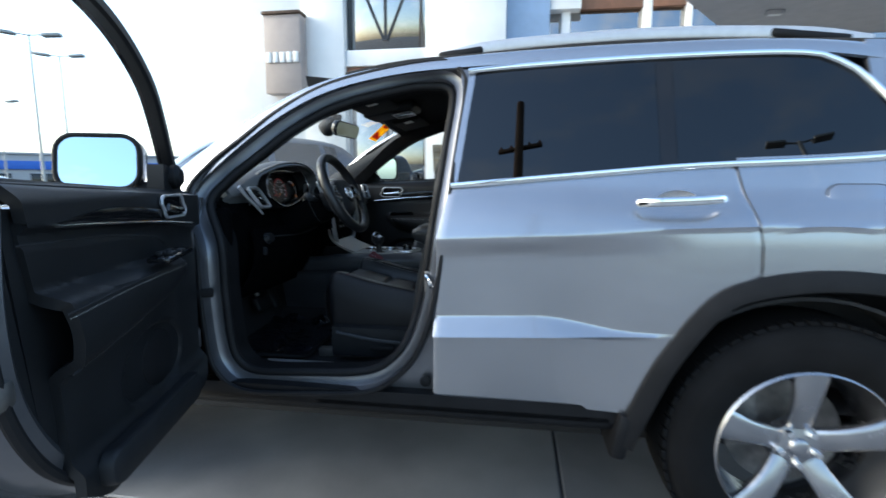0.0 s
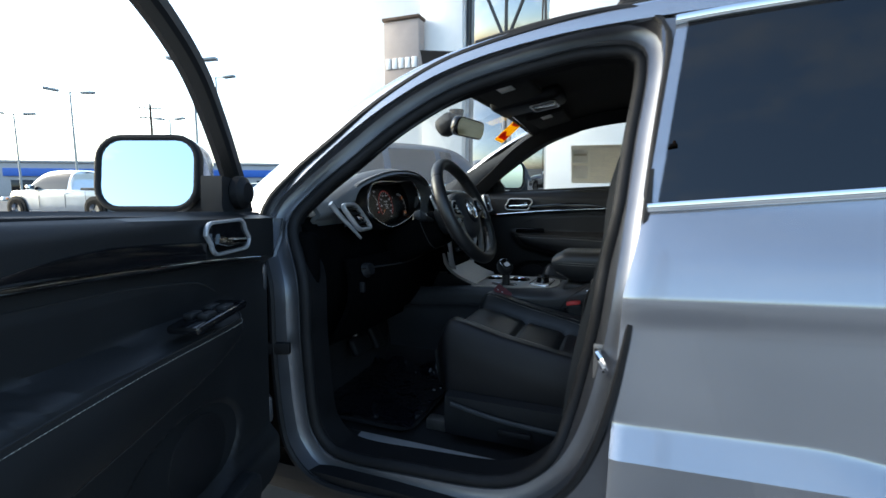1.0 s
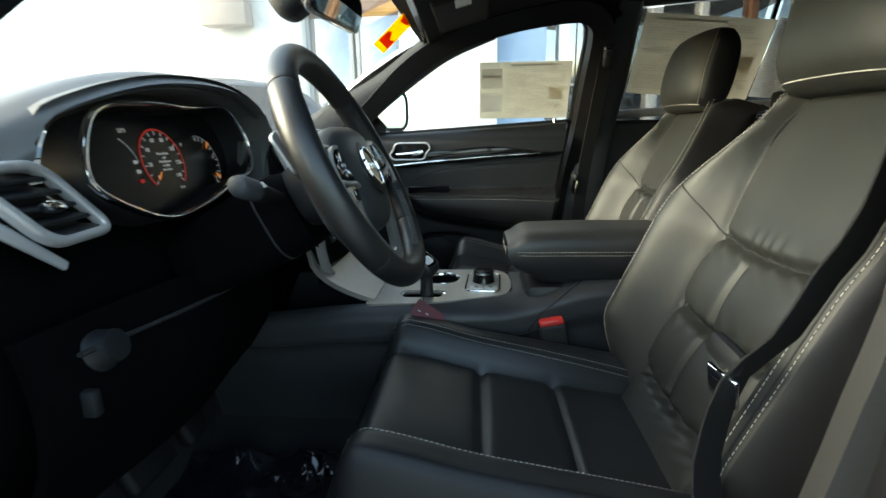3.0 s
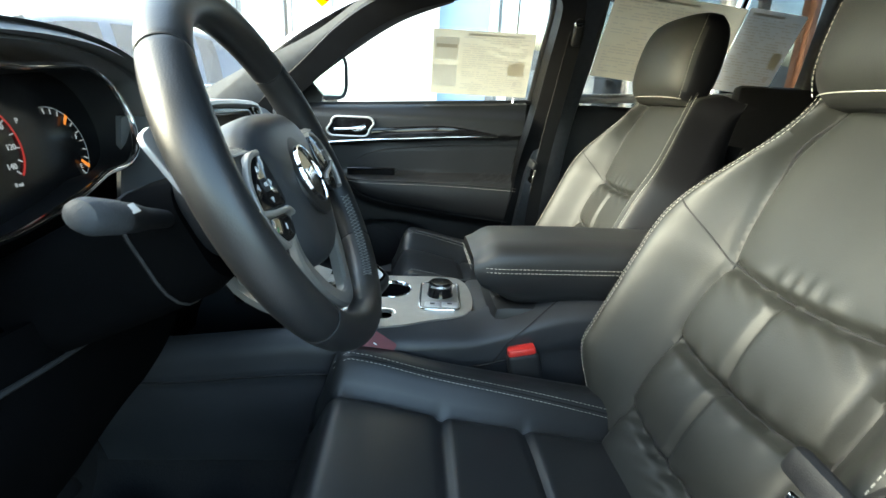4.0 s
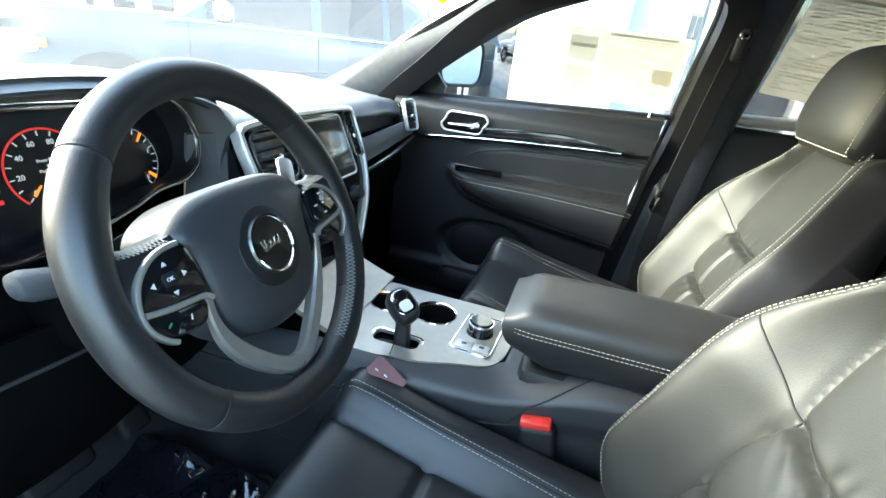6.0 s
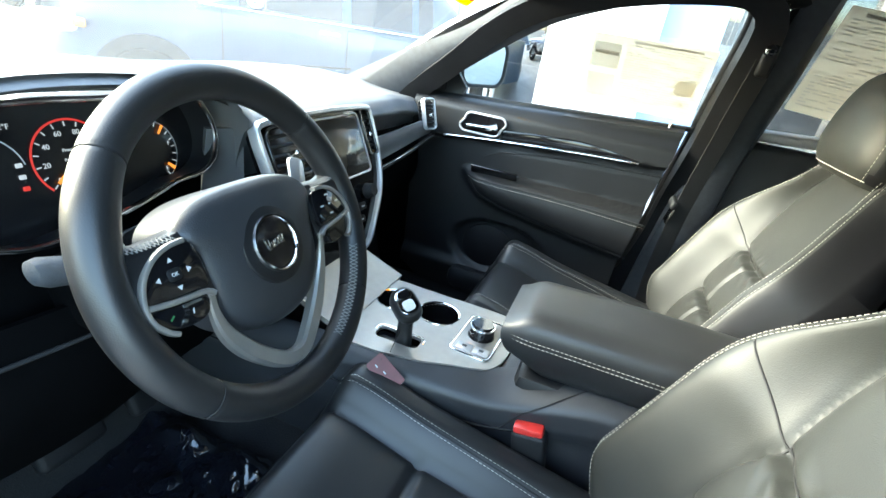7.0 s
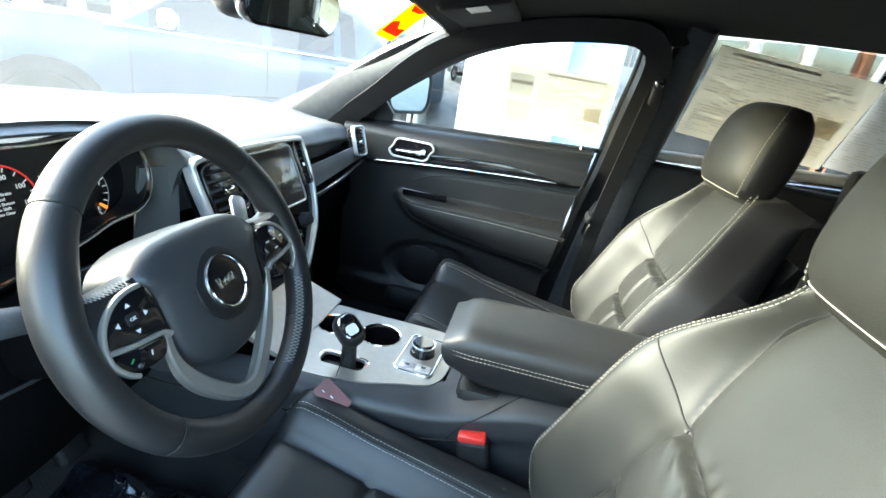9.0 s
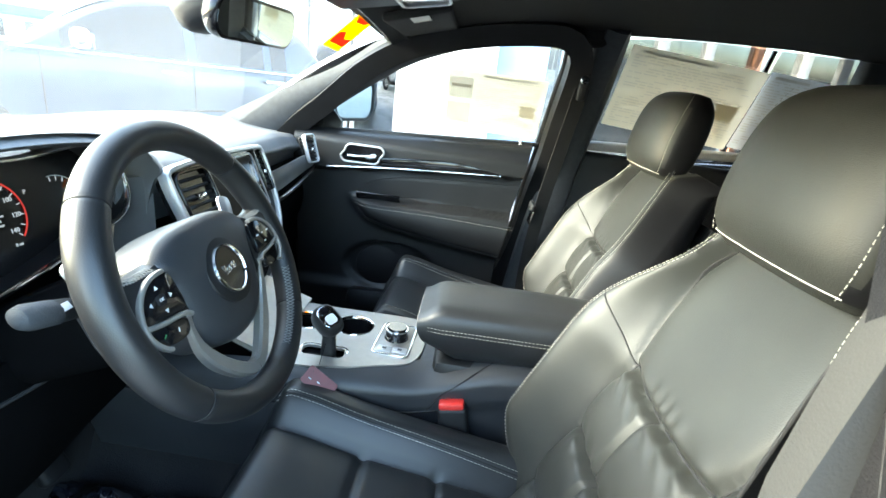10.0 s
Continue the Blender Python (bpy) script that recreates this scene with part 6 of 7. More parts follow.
part("cluster_surround", thick(grid(lambda u, v: Vector((1.140 + 0.022 * u - 0.02 * v * (1 - u), lerp(-0.212, -0.160, u), lerp(1.150, 1.020, v))), 8, 14), 0.01, (1, 0, 0)), M_DASH, dash, "grained dark panel beside the gauges")
part("sun_sensor", lathe([(0, 0.012), (0.020, 0.010), (0.030, 0.003), (0.033, 0.0)], 24, pose(0.965, -0.17, 1.142) @ Matrix.Diagonal((0.7, 1.2, 1, 1))), M_SATIN, dash, "small domed light sensor")
# side vents
vent(dash, facing((1.146, -0.636, 1.100), (0.93, 0.10, 0.36)) @ Matrix(((1, -0.65, 0, 0), (0, 1, 0, 0), (0, 0, 1, 0), (0, 0, 0, 1))), 0.085, 0.078, 5, M_SATIN, label="silver-framed corner air vent", fr=0.010)
part("vent_surround", sweep(curve([(1.122, -0.731, 1.142), (1.134, -0.708, 1.110), (1.149, -0.676, 1.075), (1.160, -0.641, 1.040)], 16), rrect(0.020, 0.010, 0.004, 2), up=(0.93, 0.1, 0.36), scale=lambda f: 1.0 - 0.5 * f), M_SATIN, dash, "curved satin silver trim blade")
vent(dash, facing((1.166, 0.618, 1.103), (0.90, -0.25, 0.30)), 0.050, 0.088, 7, M_SATIN, label="small silver-framed corner vent", fr=0.0055)
# headlamp switch
part("headlamp_knob", lathe([(0, 0.022), (0.017, 0.020), (0.020, 0.004), (0.024, 0.0)], 20, facing((1.165, -0.625, 0.945), (0.95, 0, 0.3))), M_PLASTIC, dash, "rotary headlamp switch")
part("dimmer_wheel", rbox(0.02, 0.012, 0.03, 0.004, pose(1.168, -0.655, 0.90)), M_PLASTIC, dash)

# ---- gauges ----
GM = facing((1.098, -0.382, 1.126), (0.975, 0.0, 0.22))
gauge = thing("instrument_cluster", (1.08, -0.395, 1.05), "lit black gauge cluster with red and white dials", "instrument cluster")
binn = [(-0.225, -0.020), (-0.205, 0.035), (-0.165, 0.064), (-0.08, 0.072), (0.0, 0.070), (0.06, 0.074), (0.108, 0.076), (0.142, 0.055), (0.156, 0.015), (0.146, -0.022), (0.115, -0.040), (0.07, -0.044), (0.02, -0.058), (-0.05, -0.072), (-0.115, -0.077), (-0.175, -0.058)]
loop = [p for p in curve([(a + 0.023, b - 0.003, 0) for a, b in binn], 60, True)]
part("face", plate([(p.x, p.y) for p in loop], 0.004, GM), M_DIALFACE, gauge, "black dial face")
part("chrome_ring", sweep([GM @ Vector((p.x * 1.0, p.y * 1.0, 0.052)) for p in loop], rrect(0.007, 0.009, 0.003, 2), True, up=GM.to_3x3() @ Vector((0, 0, 1))), M_CHROME, gauge, "thin chrome ring round the gauges")
part("binnacle_wall", loft([[GM @ Vector((p.x * k, p.y * k, z)) for p in loop] for k, z in ((1.0, 0.0), (1.01, 0.03), (1.02, 0.055))], caps=False), M_PLASTIC, gauge)


def arc_strip(name, cx, cy, r0, r1, a0, a1, material, z=0.0055, n=40):
    bm = bmesh.new()
    pts = [(radians(lerp(a0, a1, k / n))) for k in range(n + 1)]
    lo = [bm.verts.new(GM @ Vector((cx + r0 * math.cos(a), cy + r0 * math.sin(a), z))) for a in pts]
    hi = [bm.verts.new(GM @ Vector((cx + r1 * math.cos(a), cy + r1 * math.sin(a), z))) for a in pts]
    for k in range(n):
        bm.faces.new((lo[k], lo[k + 1], hi[k + 1], hi[k]))
    bmesh.ops.solidify(bm, geom=bm.faces[:], thickness=0.0008)
    return part(name, bm, material, gauge)


def ticks(cx, cy, r0, r1, a0, a1, n, material):
    bm = bmesh.new()
    for k in range(n):
        a = lerp(a0, a1, k / (n - 1))
        rbox(r1 - r0, 0.0012, 0.0008, 0, GM @ pose(cx, cy, 0.0055) @ pose(0, 0, 0, 0, 0, a) @ pose((r0 + r1) / 2, 0, 0), bm)
    part("dial_scale", bm, material, gauge)


SX, SY = 0.0, 0.0
arc_strip("red_arc", SX, SY, 0.0450, 0.0475, 225, -45, M_DIALRED)
ticks(SX, SY, 0.0385, 0.0440, 225, -45, 15, M_LAMP)
for k, s in enumerate(("0", "20", "40", "60", "80", "100", "120", "140")):
    a = radians(225 - 270 * k / 7)
    words("speed_number", s, 0.0085, GM @ pose(SX + 0.0325 * math.cos(a), SY + 0.0320 * math.sin(a), 0.006), M_LAMP, gauge)
for k, s in enumerate(("Press Brake", "and", "Push Button", "to Shift", "into Gear")):
    words("message_line", s, 0.0054, GM @ pose(SX + 0.002, SY + 0.011 - 0.0058 * k, 0.006), M_LAMP, gauge)
words("odometer", "8 mi", 0.006, GM @ pose(SX + 0.022, SY - 0.041, 0.006), M_LAMP, gauge)
words("temperature", "52°F", 0.008, GM @ pose(-0.064, 0.044, 0.006), M_LAMP, gauge)
words("gear_letter", "P", 0.008, GM @ pose(SX + 0.054, SY + 0.022, 0.006), M_LAMP, gauge)
arc_strip("needle", SX, SY, 0.022, 0.037, 221, 227, M_DIALORG, 0.0075, 4)
RX, RY = 0.101, -0.009
arc_strip("grey_arc", RX, RY, 0.0440, 0.0452, 100, -60, M_ICON)
ticks(RX, RY, 0.037, 0.0435, 95, -55, 11, M_LAMP)
for a, s in ((52, "M"), (38, "H"), (14, "F"), (-50, "E")):
    if s in "FE":
        words("fuel_letter", s, 0.008, GM @ pose(RX + 0.034 * math.cos(radians(a)), RY + 0.034 * math.sin(radians(a)), 0.006), M_LAMP, gauge)
arc_strip("temperature_needle", RX, RY, 0.030, 0.044, 48, 54, M_DIALORG, 0.0075, 4)
arc_strip("fuel_needle", RX, RY, 0.030, 0.044, -43, -36, M_DIALORG, 0.0075, 4)
arc_strip("side_arc", -0.098, -0.006, 0.045, 0.0465, 60, 10, M_ICON)
for k in range(3):
    part("warning_icon", rbox(0.007, 0.005, 0.001, 0.001, GM @ pose(-0.060, 0.002 - 0.013 * k, 0.006)), M_LAMP if k < 2 else M_DIALRED, gauge)

# ---- centre stack ----
stack = thing("centre_stack", (1.2, 0.02, 0.85), "centre stack with touch screen, vents and silver frame", "centre stack")


def SP(y, w, off=0.0):
    """A place on the stack's leaning face: across, and down from its top."""
    x = 1.184 + 0.062 * smooth(-0.06, 0.19, w) - 0.010 + 0.03 * w - 0.10 * (y - 0.015) ** 2
    return Vector((x, y, 1.160 - w * 0.95)) + Vector((0.94, 0, 0.33)) * off


part("face_panel", thick(grid(lambda u, v: SP(lerp(-0.162, 0.192, u) * (1 - 0.30 * smooth(0.5, 0.95, v)) + 0.0, lerp(0.0, 0.325, v)), 20, 24), 0.02, (1, 0, 0)), M_PIANO, stack, "gloss black face panel")
fr_path = curve([SP(-0.060, 0.318, 0.004), SP(-0.105, 0.300, 0.004), SP(-0.128, 0.250, 0.004), SP(-0.145, 0.18, 0.004), SP(-0.158, 0.10, 0.004), SP(-0.163, 0.020, 0.005), SP(-0.150, 0.002, 0.006), SP(-0.05, -0.004, 0.007), SP(0.015, -0.005, 0.007), SP(0.08, -0.004, 0.007), SP(0.180, 0.002, 0.006), SP(0.193, 0.020, 0.005), SP(0.190, 0.10, 0.004), SP(0.176, 0.18, 0.004), SP(0.160, 0.250, 0.004), SP(0.136, 0.300, 0.004), SP(0.090, 0.318, 0.004)], 90)
part("silver_frame", sweep(fr_path, [(-0.0055, -0.012), (-0.0055, 0.004), (-0.003, 0.007), (0.003, 0.007), (0.0055, 0.003), (0.0055, -0.012)], up=(0.94, 0, 0.33)), M_SATIN, stack, "satin silver frame round the stack")
SN = Vector((0.915, 0.0, 0.40))
vent(stack, facing(SP(-0.100, 0.052, 0.004), SN), 0.098, 0.085, 5, M_PIANO, label="black louvred centre vent", fr=0.006)
vent(stack, facing(SP(0.168, 0.052, 0.004), SN), 0.034, 0.095, 7, M_PIANO, label="narrow louvred centre vent", fr=0.005)
part("screen", plate(rrect(0.178, 0.115, 0.008, 3), 0.004, facing(SP(0.048, 0.068, 0.002), SN), 0.002), M_SCREEN, stack, "dark brown touch screen")
part("screen_rim", sweep([facing(SP(0.048, 0.068, 0.004), SN) @ Vector((x, y, 0)) for x, y in rrect(0.184, 0.121, 0.010, 3)], rrect(0.004, 0.005, 0.001, 1), True, up=SN), M_SATIN, stack)
for k in range(2):
    part("dial_knob", lathe([(0, 0.020), (0.013, 0.019), (0.0155, 0.003), (0.018, 0.0)], 20, facing(SP(-0.085 + 0.205 * k, 0.170, 0.002), SN)), M_PLASTIC, stack, "round climate knob")
for r in range(2):
    for k in range(5):
        part("button", rbox(0.030, 0.016, 0.008, 0.003, facing(SP(-0.060 + 0.039 * k, 0.20 + 0.032 * r, 0.003), SN)), M_PLASTIC, stack)
        part("button_mark", rbox(0.010, 0.003, 0.002, 0.0005, facing(SP(-0.060 + 0.039 * k, 0.20 + 0.032 * r, 0.0075), SN)), M_ICON, stack)
part("lower_fascia", thick(grid(lambda u, v: Vector((1.222 + 0.125 * v ** 1.6, lerp(-0.140, 0.128 - 0.050 * (1 - v) ** 2, u) * (1 - 0.05 * v), lerp(0.935, 0.826, v ** 0.6))), 12, 8), 0.01, (0.4, 0, 1)), M_CHAMP, stack, "brushed champagne lower fascia")

# ---- steering wheel ----
TILT = radians(26.0)
WN, WU, WR = Vector((math.cos(TILT), 0, math.sin(TILT))), Vector((-math.sin(TILT), 0, math.cos(TILT))), Vector((0, 1, 0))
WC = Vector((1.395, -0.402, 1.113))
wheel_t = thing("steering_wheel", WC, "black leather steering wheel with silver lower spokes", "steering wheel")


def W(a, b, n=0.0):
    """A place on the wheel: across (to the driver's right), up, towards the driver."""
    return WC + WR * a + WU * b + WN * n


WM = Matrix.Translation(WC) @ Matrix((WR, WU, WN)).transposed().to_4x4()
RIM_R, RIM_T = 0.1608, 0.0172


def turned(deg, at):
    """Difference of two angles in degrees."""
    return (deg - at + 180) % 360 - 180


def rim_pt(u, v):
    th, ph = 2 * math.pi * u, 2 * math.pi * v
    d = math.degrees(th)
    thumb = bell(turned(d, 24), 0, 13) + bell(turned(d, 156), 0, 13)
    seam = -0.0011 * sum(bell(turned(d, q), 0, 0.55) for q in (42, 138, 222, 318))
    c, s = math.cos(ph), math.sin(ph)
    ra = RIM_T + 0.0030 * thumb * (c < 0) * abs(c) + seam
    rb = RIM_T + 0.0012 + 0.0012 * thumb + seam
    r = RIM_R + ra * c
    return W(r * math.cos(th), r * math.sin(th), rb * s)


part("rim", grid(rim_pt, 360, 22, True, True), M_WHEEL, wheel_t, "black leather rim with sewn joints", 80)
for q in (42, 138, 222, 318):
    th = radians(q)
    ringp = [W((RIM_R + (RIM_T - 0.0006) * math.cos(p)) * math.cos(th), (RIM_R + (RIM_T - 0.0006) * math.cos(p)) * math.sin(th), (RIM_T + 0.0006) * math.sin(p)) for p in np.linspace(0, 2 * math.pi, 24, endpoint=False)]
    part("rim_seam", tube(ringp, 0.0008, 5, True), M_DARK, wheel_t)


def cross_stitch(pts_a, pts_b, parent):
    """Slanting threads from one edge to the other, as on a sewn wheel cover."""
    verts, faces = [], []
    for k in range(len(pts_a) - 1):
        for p, q in ((pts_a[k], pts_b[k + 1]), (pts_b[k], pts_a[k + 1])):
            d = (q - p).normalized()
            sd = d.cross(WN).normalized() * 0.00055
            up = WN * 0.0007
            i = len(verts)
            verts += [p + sd, p - sd, p + up, q + sd, q - sd, q + up]
            faces += [(i, i + 2, i + 5, i + 3), (i + 2, i + 1, i + 4, i + 5), (i, i + 3, i + 4, i + 1)]
    me = bpy.data.meshes.new("cross_stitching")
    me.from_pydata(verts, [], faces)
    me.materials.append(M_WHEELTHREAD)
    ob = new("cross_stitching", me)
    ob.parent = parent
    ob.matrix_parent_inverse = parent.matrix_basis.inverted()
    return tagged(ob, "grey cross stitching along the rim's inner side", kind="stuff")


edge_a, edge_b = [], []
for q in np.linspace(-22, -70, 27):
    th = radians(q)
    for lst, p in ((edge_a, radians(160)), (edge_b, radians(128))):
        r = RIM_R + (RIM_T + 0.0004) * math.cos(p)
        lst.append(W(r * math.cos(th), r * math.sin(th), (RIM_T + 0.0014) * math.sin(p)))
cross_stitch(edge_a, edge_b, wheel_t)
for sgn in (-1, 1):
    xs = np.linspace(0.096, 0.146, 14)
    cross_stitch([W(sgn * x, 0.0375 + 8 * max(0, x - 0.124) ** 2, 0.0030) for x in xs], [W(sgn * x, 0.0315 + 8 * max(0, x - 0.124) ** 2, 0.0098) for x in xs], wheel_t)

# airbag pad: a broad shield with shoulders, softly domed
half_hub = [(0.0, 0.0630), (0.030, 0.0625), (0.058, 0.0590), (0.080, 0.0500), (0.0925, 0.0370), (0.0925, 0.0270), (0.0845, 0.0130), (0.0805, -0.010), (0.0770, -0.034), (0.0660, -0.060), (0.0440, -0.080), (0.0200, -0.0880)]
hub_out = curve([(x, y, 0) for x, y in half_hub] + [(0.0, -0.0895, 0)] + [(-x, y, 0) for x, y in half_hub[:0:-1]], 96, True)
rings = []
for k, z in ((1.0, -0.050), (1.0, -0.010), (0.994, -0.003), (0.975, 0.003), (0.93, 0.0085), (0.85, 0.0125), (0.72, 0.0155), (0.55, 0.0172), (0.36, 0.0180), (0.18, 0.0184), (0.04, 0.0185)):
    rings.append([W(p.x * k, p.y * k - 0.004 * (1 - k), z - 0.006 * smooth(0.03, -0.085, p.y) * k) for p in hub_out])
hub = part("hub_pad", loft(rings), M_HUB, wheel_t, "domed black airbag pad", 70)
EM = WM @ pose(0.0, -0.0065, 0.0185, -2, 0, 0)
em = part("emblem", lathe([(0, 0.0018), (0.0265, 0.0016), (0.028, 0.0)], 44, EM), M_PIANO, hub, "round black emblem with a chrome ring")
part("emblem_ring", lathe([(0.0262, 0.0), (0.0262, 0.0030), (0.0272, 0.0042), (0.0290, 0.0040), (0.0300, 0.0)], 56, EM), M_CHROME, em, "chrome ring")
part("emblem_recess", lathe([(0.0300, 0.0010), (0.0370, 0.0006), (0.0405, -0.0006), (0.0415, -0.003)], 48, EM), M_VINYL, em)
for x, w, h, y in ((-0.0150, 0.0042, 0.0115, -0.0010), (-0.0085, 0.0050, 0.0070, -0.0022), (-0.0020, 0.0050, 0.0070, -0.0010), (0.0050, 0.0052, 0.0085, -0.0002)):
    part("emblem_bar", rbox(w, h, 0.0016, 0.0007, EM @ pose(x + 0.003, y + 0.002, 0.0024, 0, 0, 8)), M_CHROME, em)

# side spokes: leather shoulder, gloss switch pad in a satin frame, lower key, broad V spoke
c_path = [(0.0930, 0.0290), (0.1080, 0.0285), (0.1230, 0.0235), (0.1360, 0.0130), (0.1430, 0.0010), (0.1460, -0.0120), (0.1440, -0.0240), (0.1360, -0.0350), (0.1290, -0.0400)]
for sg in (-1, 1):
    sp = loft([[W(sg * x, y, z) for y, z in ((hi, -0.018), (hi + 0.002, -0.006), (hi - 0.003, zt), (hi - 0.012, zt + 0.004), (lo + 0.010, zt + 0.003), (lo, zt - 0.004), (lo - 0.002, -0.016))] for x, hi, lo, zt in ((0.078, 0.040, -0.040, 0.004), (0.100, 0.038, -0.036, 0.006), (0.124, 0.036, -0.032, 0.007), (0.142, 0.040, -0.034, 0.006), (0.158, 0.046, -0.040, 0.004))])
    spk = part("side_spoke", sp, M_WHEEL, wheel_t, "leather-wrapped side spoke")
    pad_o = curve([(sg * x, y, 0) for x, y in ((0.0850, 0.0200), (0.0930, 0.0275), (0.1080, 0.0270), (0.1220, 0.0220), (0.1345, 0.0120), (0.1410, 0.0010), (0.1420, -0.0080), (0.1240, -0.0120), (0.1000, -0.0140), (0.0845, -0.0120))], 48, True)
    part("switch_pad", plate([(p.x, p.y) for p in pad_o], 0.0085, WM @ pose(0, 0, 0.0050), 0.002), M_PIANO, spk, "gloss black switch pad")
    frame_bar = sweep([W(sg * p.x, p.y, 0.0115) for p in curve([(x, y, 0) for x, y in c_path], 34)], rrect(0.0046, 0.0075, 0.0018, 2), False, up=WN)
    sweep([W(sg * p.x, p.y, 0.0112) for p in curve([(0.1435, -0.0110, 0), (0.1240, -0.0150, 0), (0.1050, -0.0172, 0), (0.0900, -0.0190, 0), (0.0830, -0.0240, 0)], 18)], rrect(0.0050, 0.0075, 0.0018, 2), up=WN, bm=frame_bar)
    part("pad_frame", frame_bar, M_CHAMP, spk, "satin silver switch frame")
    key_o = [(sg * x, y) for x, y in ((0.0920, -0.0230), (0.1180, -0.0190), (0.1400, -0.0165), (0.1400, -0.0260), (0.1310, -0.0350), (0.1150, -0.0395), (0.0980, -0.0390), (0.0910, -0.0320))]
    key_o = curve([(x, y, 0) for x, y in key_o], 32, True)
    part("lower_key", plate([(p.x, p.y) for p in key_o], 0.0080, WM @ pose(0, 0, 0.0035), 0.002), M_PIANO, spk, "gloss black lower key")
    if sg < 0:
        for kx, ky, r in ((0.112, 0.0175, 0), (0.112, -0.0060, 180), (0.0985, 0.0055, -90), (0.1275, 0.0055, 90)):
            part("arrow_mark", plate([(0.0026, -0.0014), (0.0, 0.0026), (-0.0026, -0.0014)], 0.0005, WM @ pose(-kx, ky, 0.0134, 0, 0, r)), M_ICON, spk)
        part("ok_key", plate(rrect(0.0130, 0.0105, 0.003, 3), 0.0012, WM @ pose(-0.1125, 0.0055, 0.0132, 0, 0, 0), 0.0006), M_PLASTIC, spk)
        words("key_word", "OK", 0.0045, WM @ pose(-0.1125, 0.0055, 0.0146), M_ICON, spk)
        part("phone_mark", rbox(0.0050, 0.0016, 0.0005, 0.0002, WM @ pose(-0.128, -0.0265, 0.0115, 0, 0, 35)), M_DIALGRN, spk)
        part("voice_mark", rbox(0.0014, 0.0048, 0.0005, 0.0002, WM @ pose(-0.108, -0.0290, 0.0115, 0, 0, -20)), M_ICON, spk)
    else:
        for kx, ky, w in ((0.112, 0.0180, 0.007), (0.112, -0.0050, 0.006), (0.098, 0.0065, 0.007), (0.128, 0.0065, 0.006), (0.113, 0.0065, 0.004)):
            part("key_mark", rbox(w, 0.0020, 0.0005, 0.0002, WM @ pose(kx, ky, 0.0134)), M_ICON, spk)
    path = curve([W(sg * 0.0840, -0.0210, 0.0085), W(sg * 0.0825, -0.0440, 0.002), W(sg * 0.0740, -0.0690, -0.004), W(sg * 0.0560, -0.0960, -0.007), W(sg * 0.0320, -0.1200, -0.008), W(sg * 0.0140, -0.1320, -0.0075), W(0.0, -0.1345, -0.007)], 32)
    part("lower_spoke", sweep(path, [(-0.0105, -0.010), (-0.0110, 0.001), (-0.0080, 0.0048), (0.0070, 0.0048), (0.0105, 0.001), (0.0100, -0.010)], up=WN, scale=lambda f: 0.36 + 0.50 * smooth(0.0, 0.55, f) - 0.06 * smooth(0.8, 1.0, f)), M_CHAMP, wheel_t, "satin silver lower spoke")
    part("shift_paddle", plate(rrect(0.026, 0.050, 0.008, 3), 0.004, WM @ pose(sg * 0.128, 0.046, -0.034, 0, 0, sg * -18), 0.0015), M_SATIN, wheel_t, "grey shift paddle")
part("hub_back", loft([[W(x * k, y * k, z) for x, y in rrect(0.13, 0.11, 0.04, 4)] for k, z in ((0.95, -0.03), (0.9, -0.06), (0.75, -0.090))]), M_PLASTIC, wheel_t)
col = thing("steering_column", WC - WN * 0.16, "black steering column shroud with control stalk", "steering column")
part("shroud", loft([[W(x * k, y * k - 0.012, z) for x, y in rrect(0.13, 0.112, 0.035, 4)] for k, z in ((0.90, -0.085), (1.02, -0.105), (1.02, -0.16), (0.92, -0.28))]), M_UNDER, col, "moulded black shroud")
part("shroud_seam", sweep([W(x * 1.02, y * 1.02 - 0.012, -0.13) for x, y in rrect(0.13, 0.112, 0.035, 4)], circle(0.0018, 5), True, up=WN), M_DARK, col)
st0, st1 = W(-0.060, 0.012, -0.095), Vector((1.298, -0.556, 1.107))
sdir = (st1 - st0).normalized()
stalk = part("control_stalk", loft([[st0 + sdir * d + WU * b * k + WN * a * k for a, b in circle(1.0, 14)] for d, k in ((0.0, 0.008), (0.03, 0.0095), (0.045, 0.012), ((st1 - st0).length - 0.035, 0.0125))]), M_PLASTIC, col, "black stalk with a grey end knob")
part("stalk_knob", loft([[st0 + sdir * d + WU * b * k + WN * a * k for a, b in circle(1.0, 16)] for d, k in (((st1 - st0).length - 0.035, 0.0132), ((st1 - st0).length - 0.008, 0.0138), ((st1 - st0).length, 0.0110), ((st1 - st0).length + 0.003, 0.005))]), M_PILLAR, stalk, "grey end knob")
sm = facing(st0 + sdir * 0.062 + WN * 0.0115 + WU * 0.003, WN + WU * 0.25, WU)
for k in range(3):
    part("stalk_mark", rbox(0.006 + 0.004 * (k == 2), 0.008, 0.0008, 0.0003, sm @ pose(0.012 * k - 0.02, -0.001 * k, 0)), M_ICON, stalk)

# ---- centre console ----
cons = thing("centre_console", (1.6, -0.01, 0.47), "black centre console with brushed champagne top plate", "centre console")


def plate_near(x):
    """Near edge of the top plate."""
    return float(np.interp(x, [1.20, 1.335, 1.43, 1.50, 1.56, 1.60, 1.63, 1.66, 1.80, 2.1], [-0.150, -0.152, -0.148, -0.134, -0.112, -0.100, -0.084, -0.075, -0.085, -0.085]))


def cons_top(x):
    """Height of the console's upper edge, rising behind the plate."""
    return 0.8205 - 0.02 * smooth(1.35, 1.10, x) + 0.045 * smooth(1.60, 1.82, x)


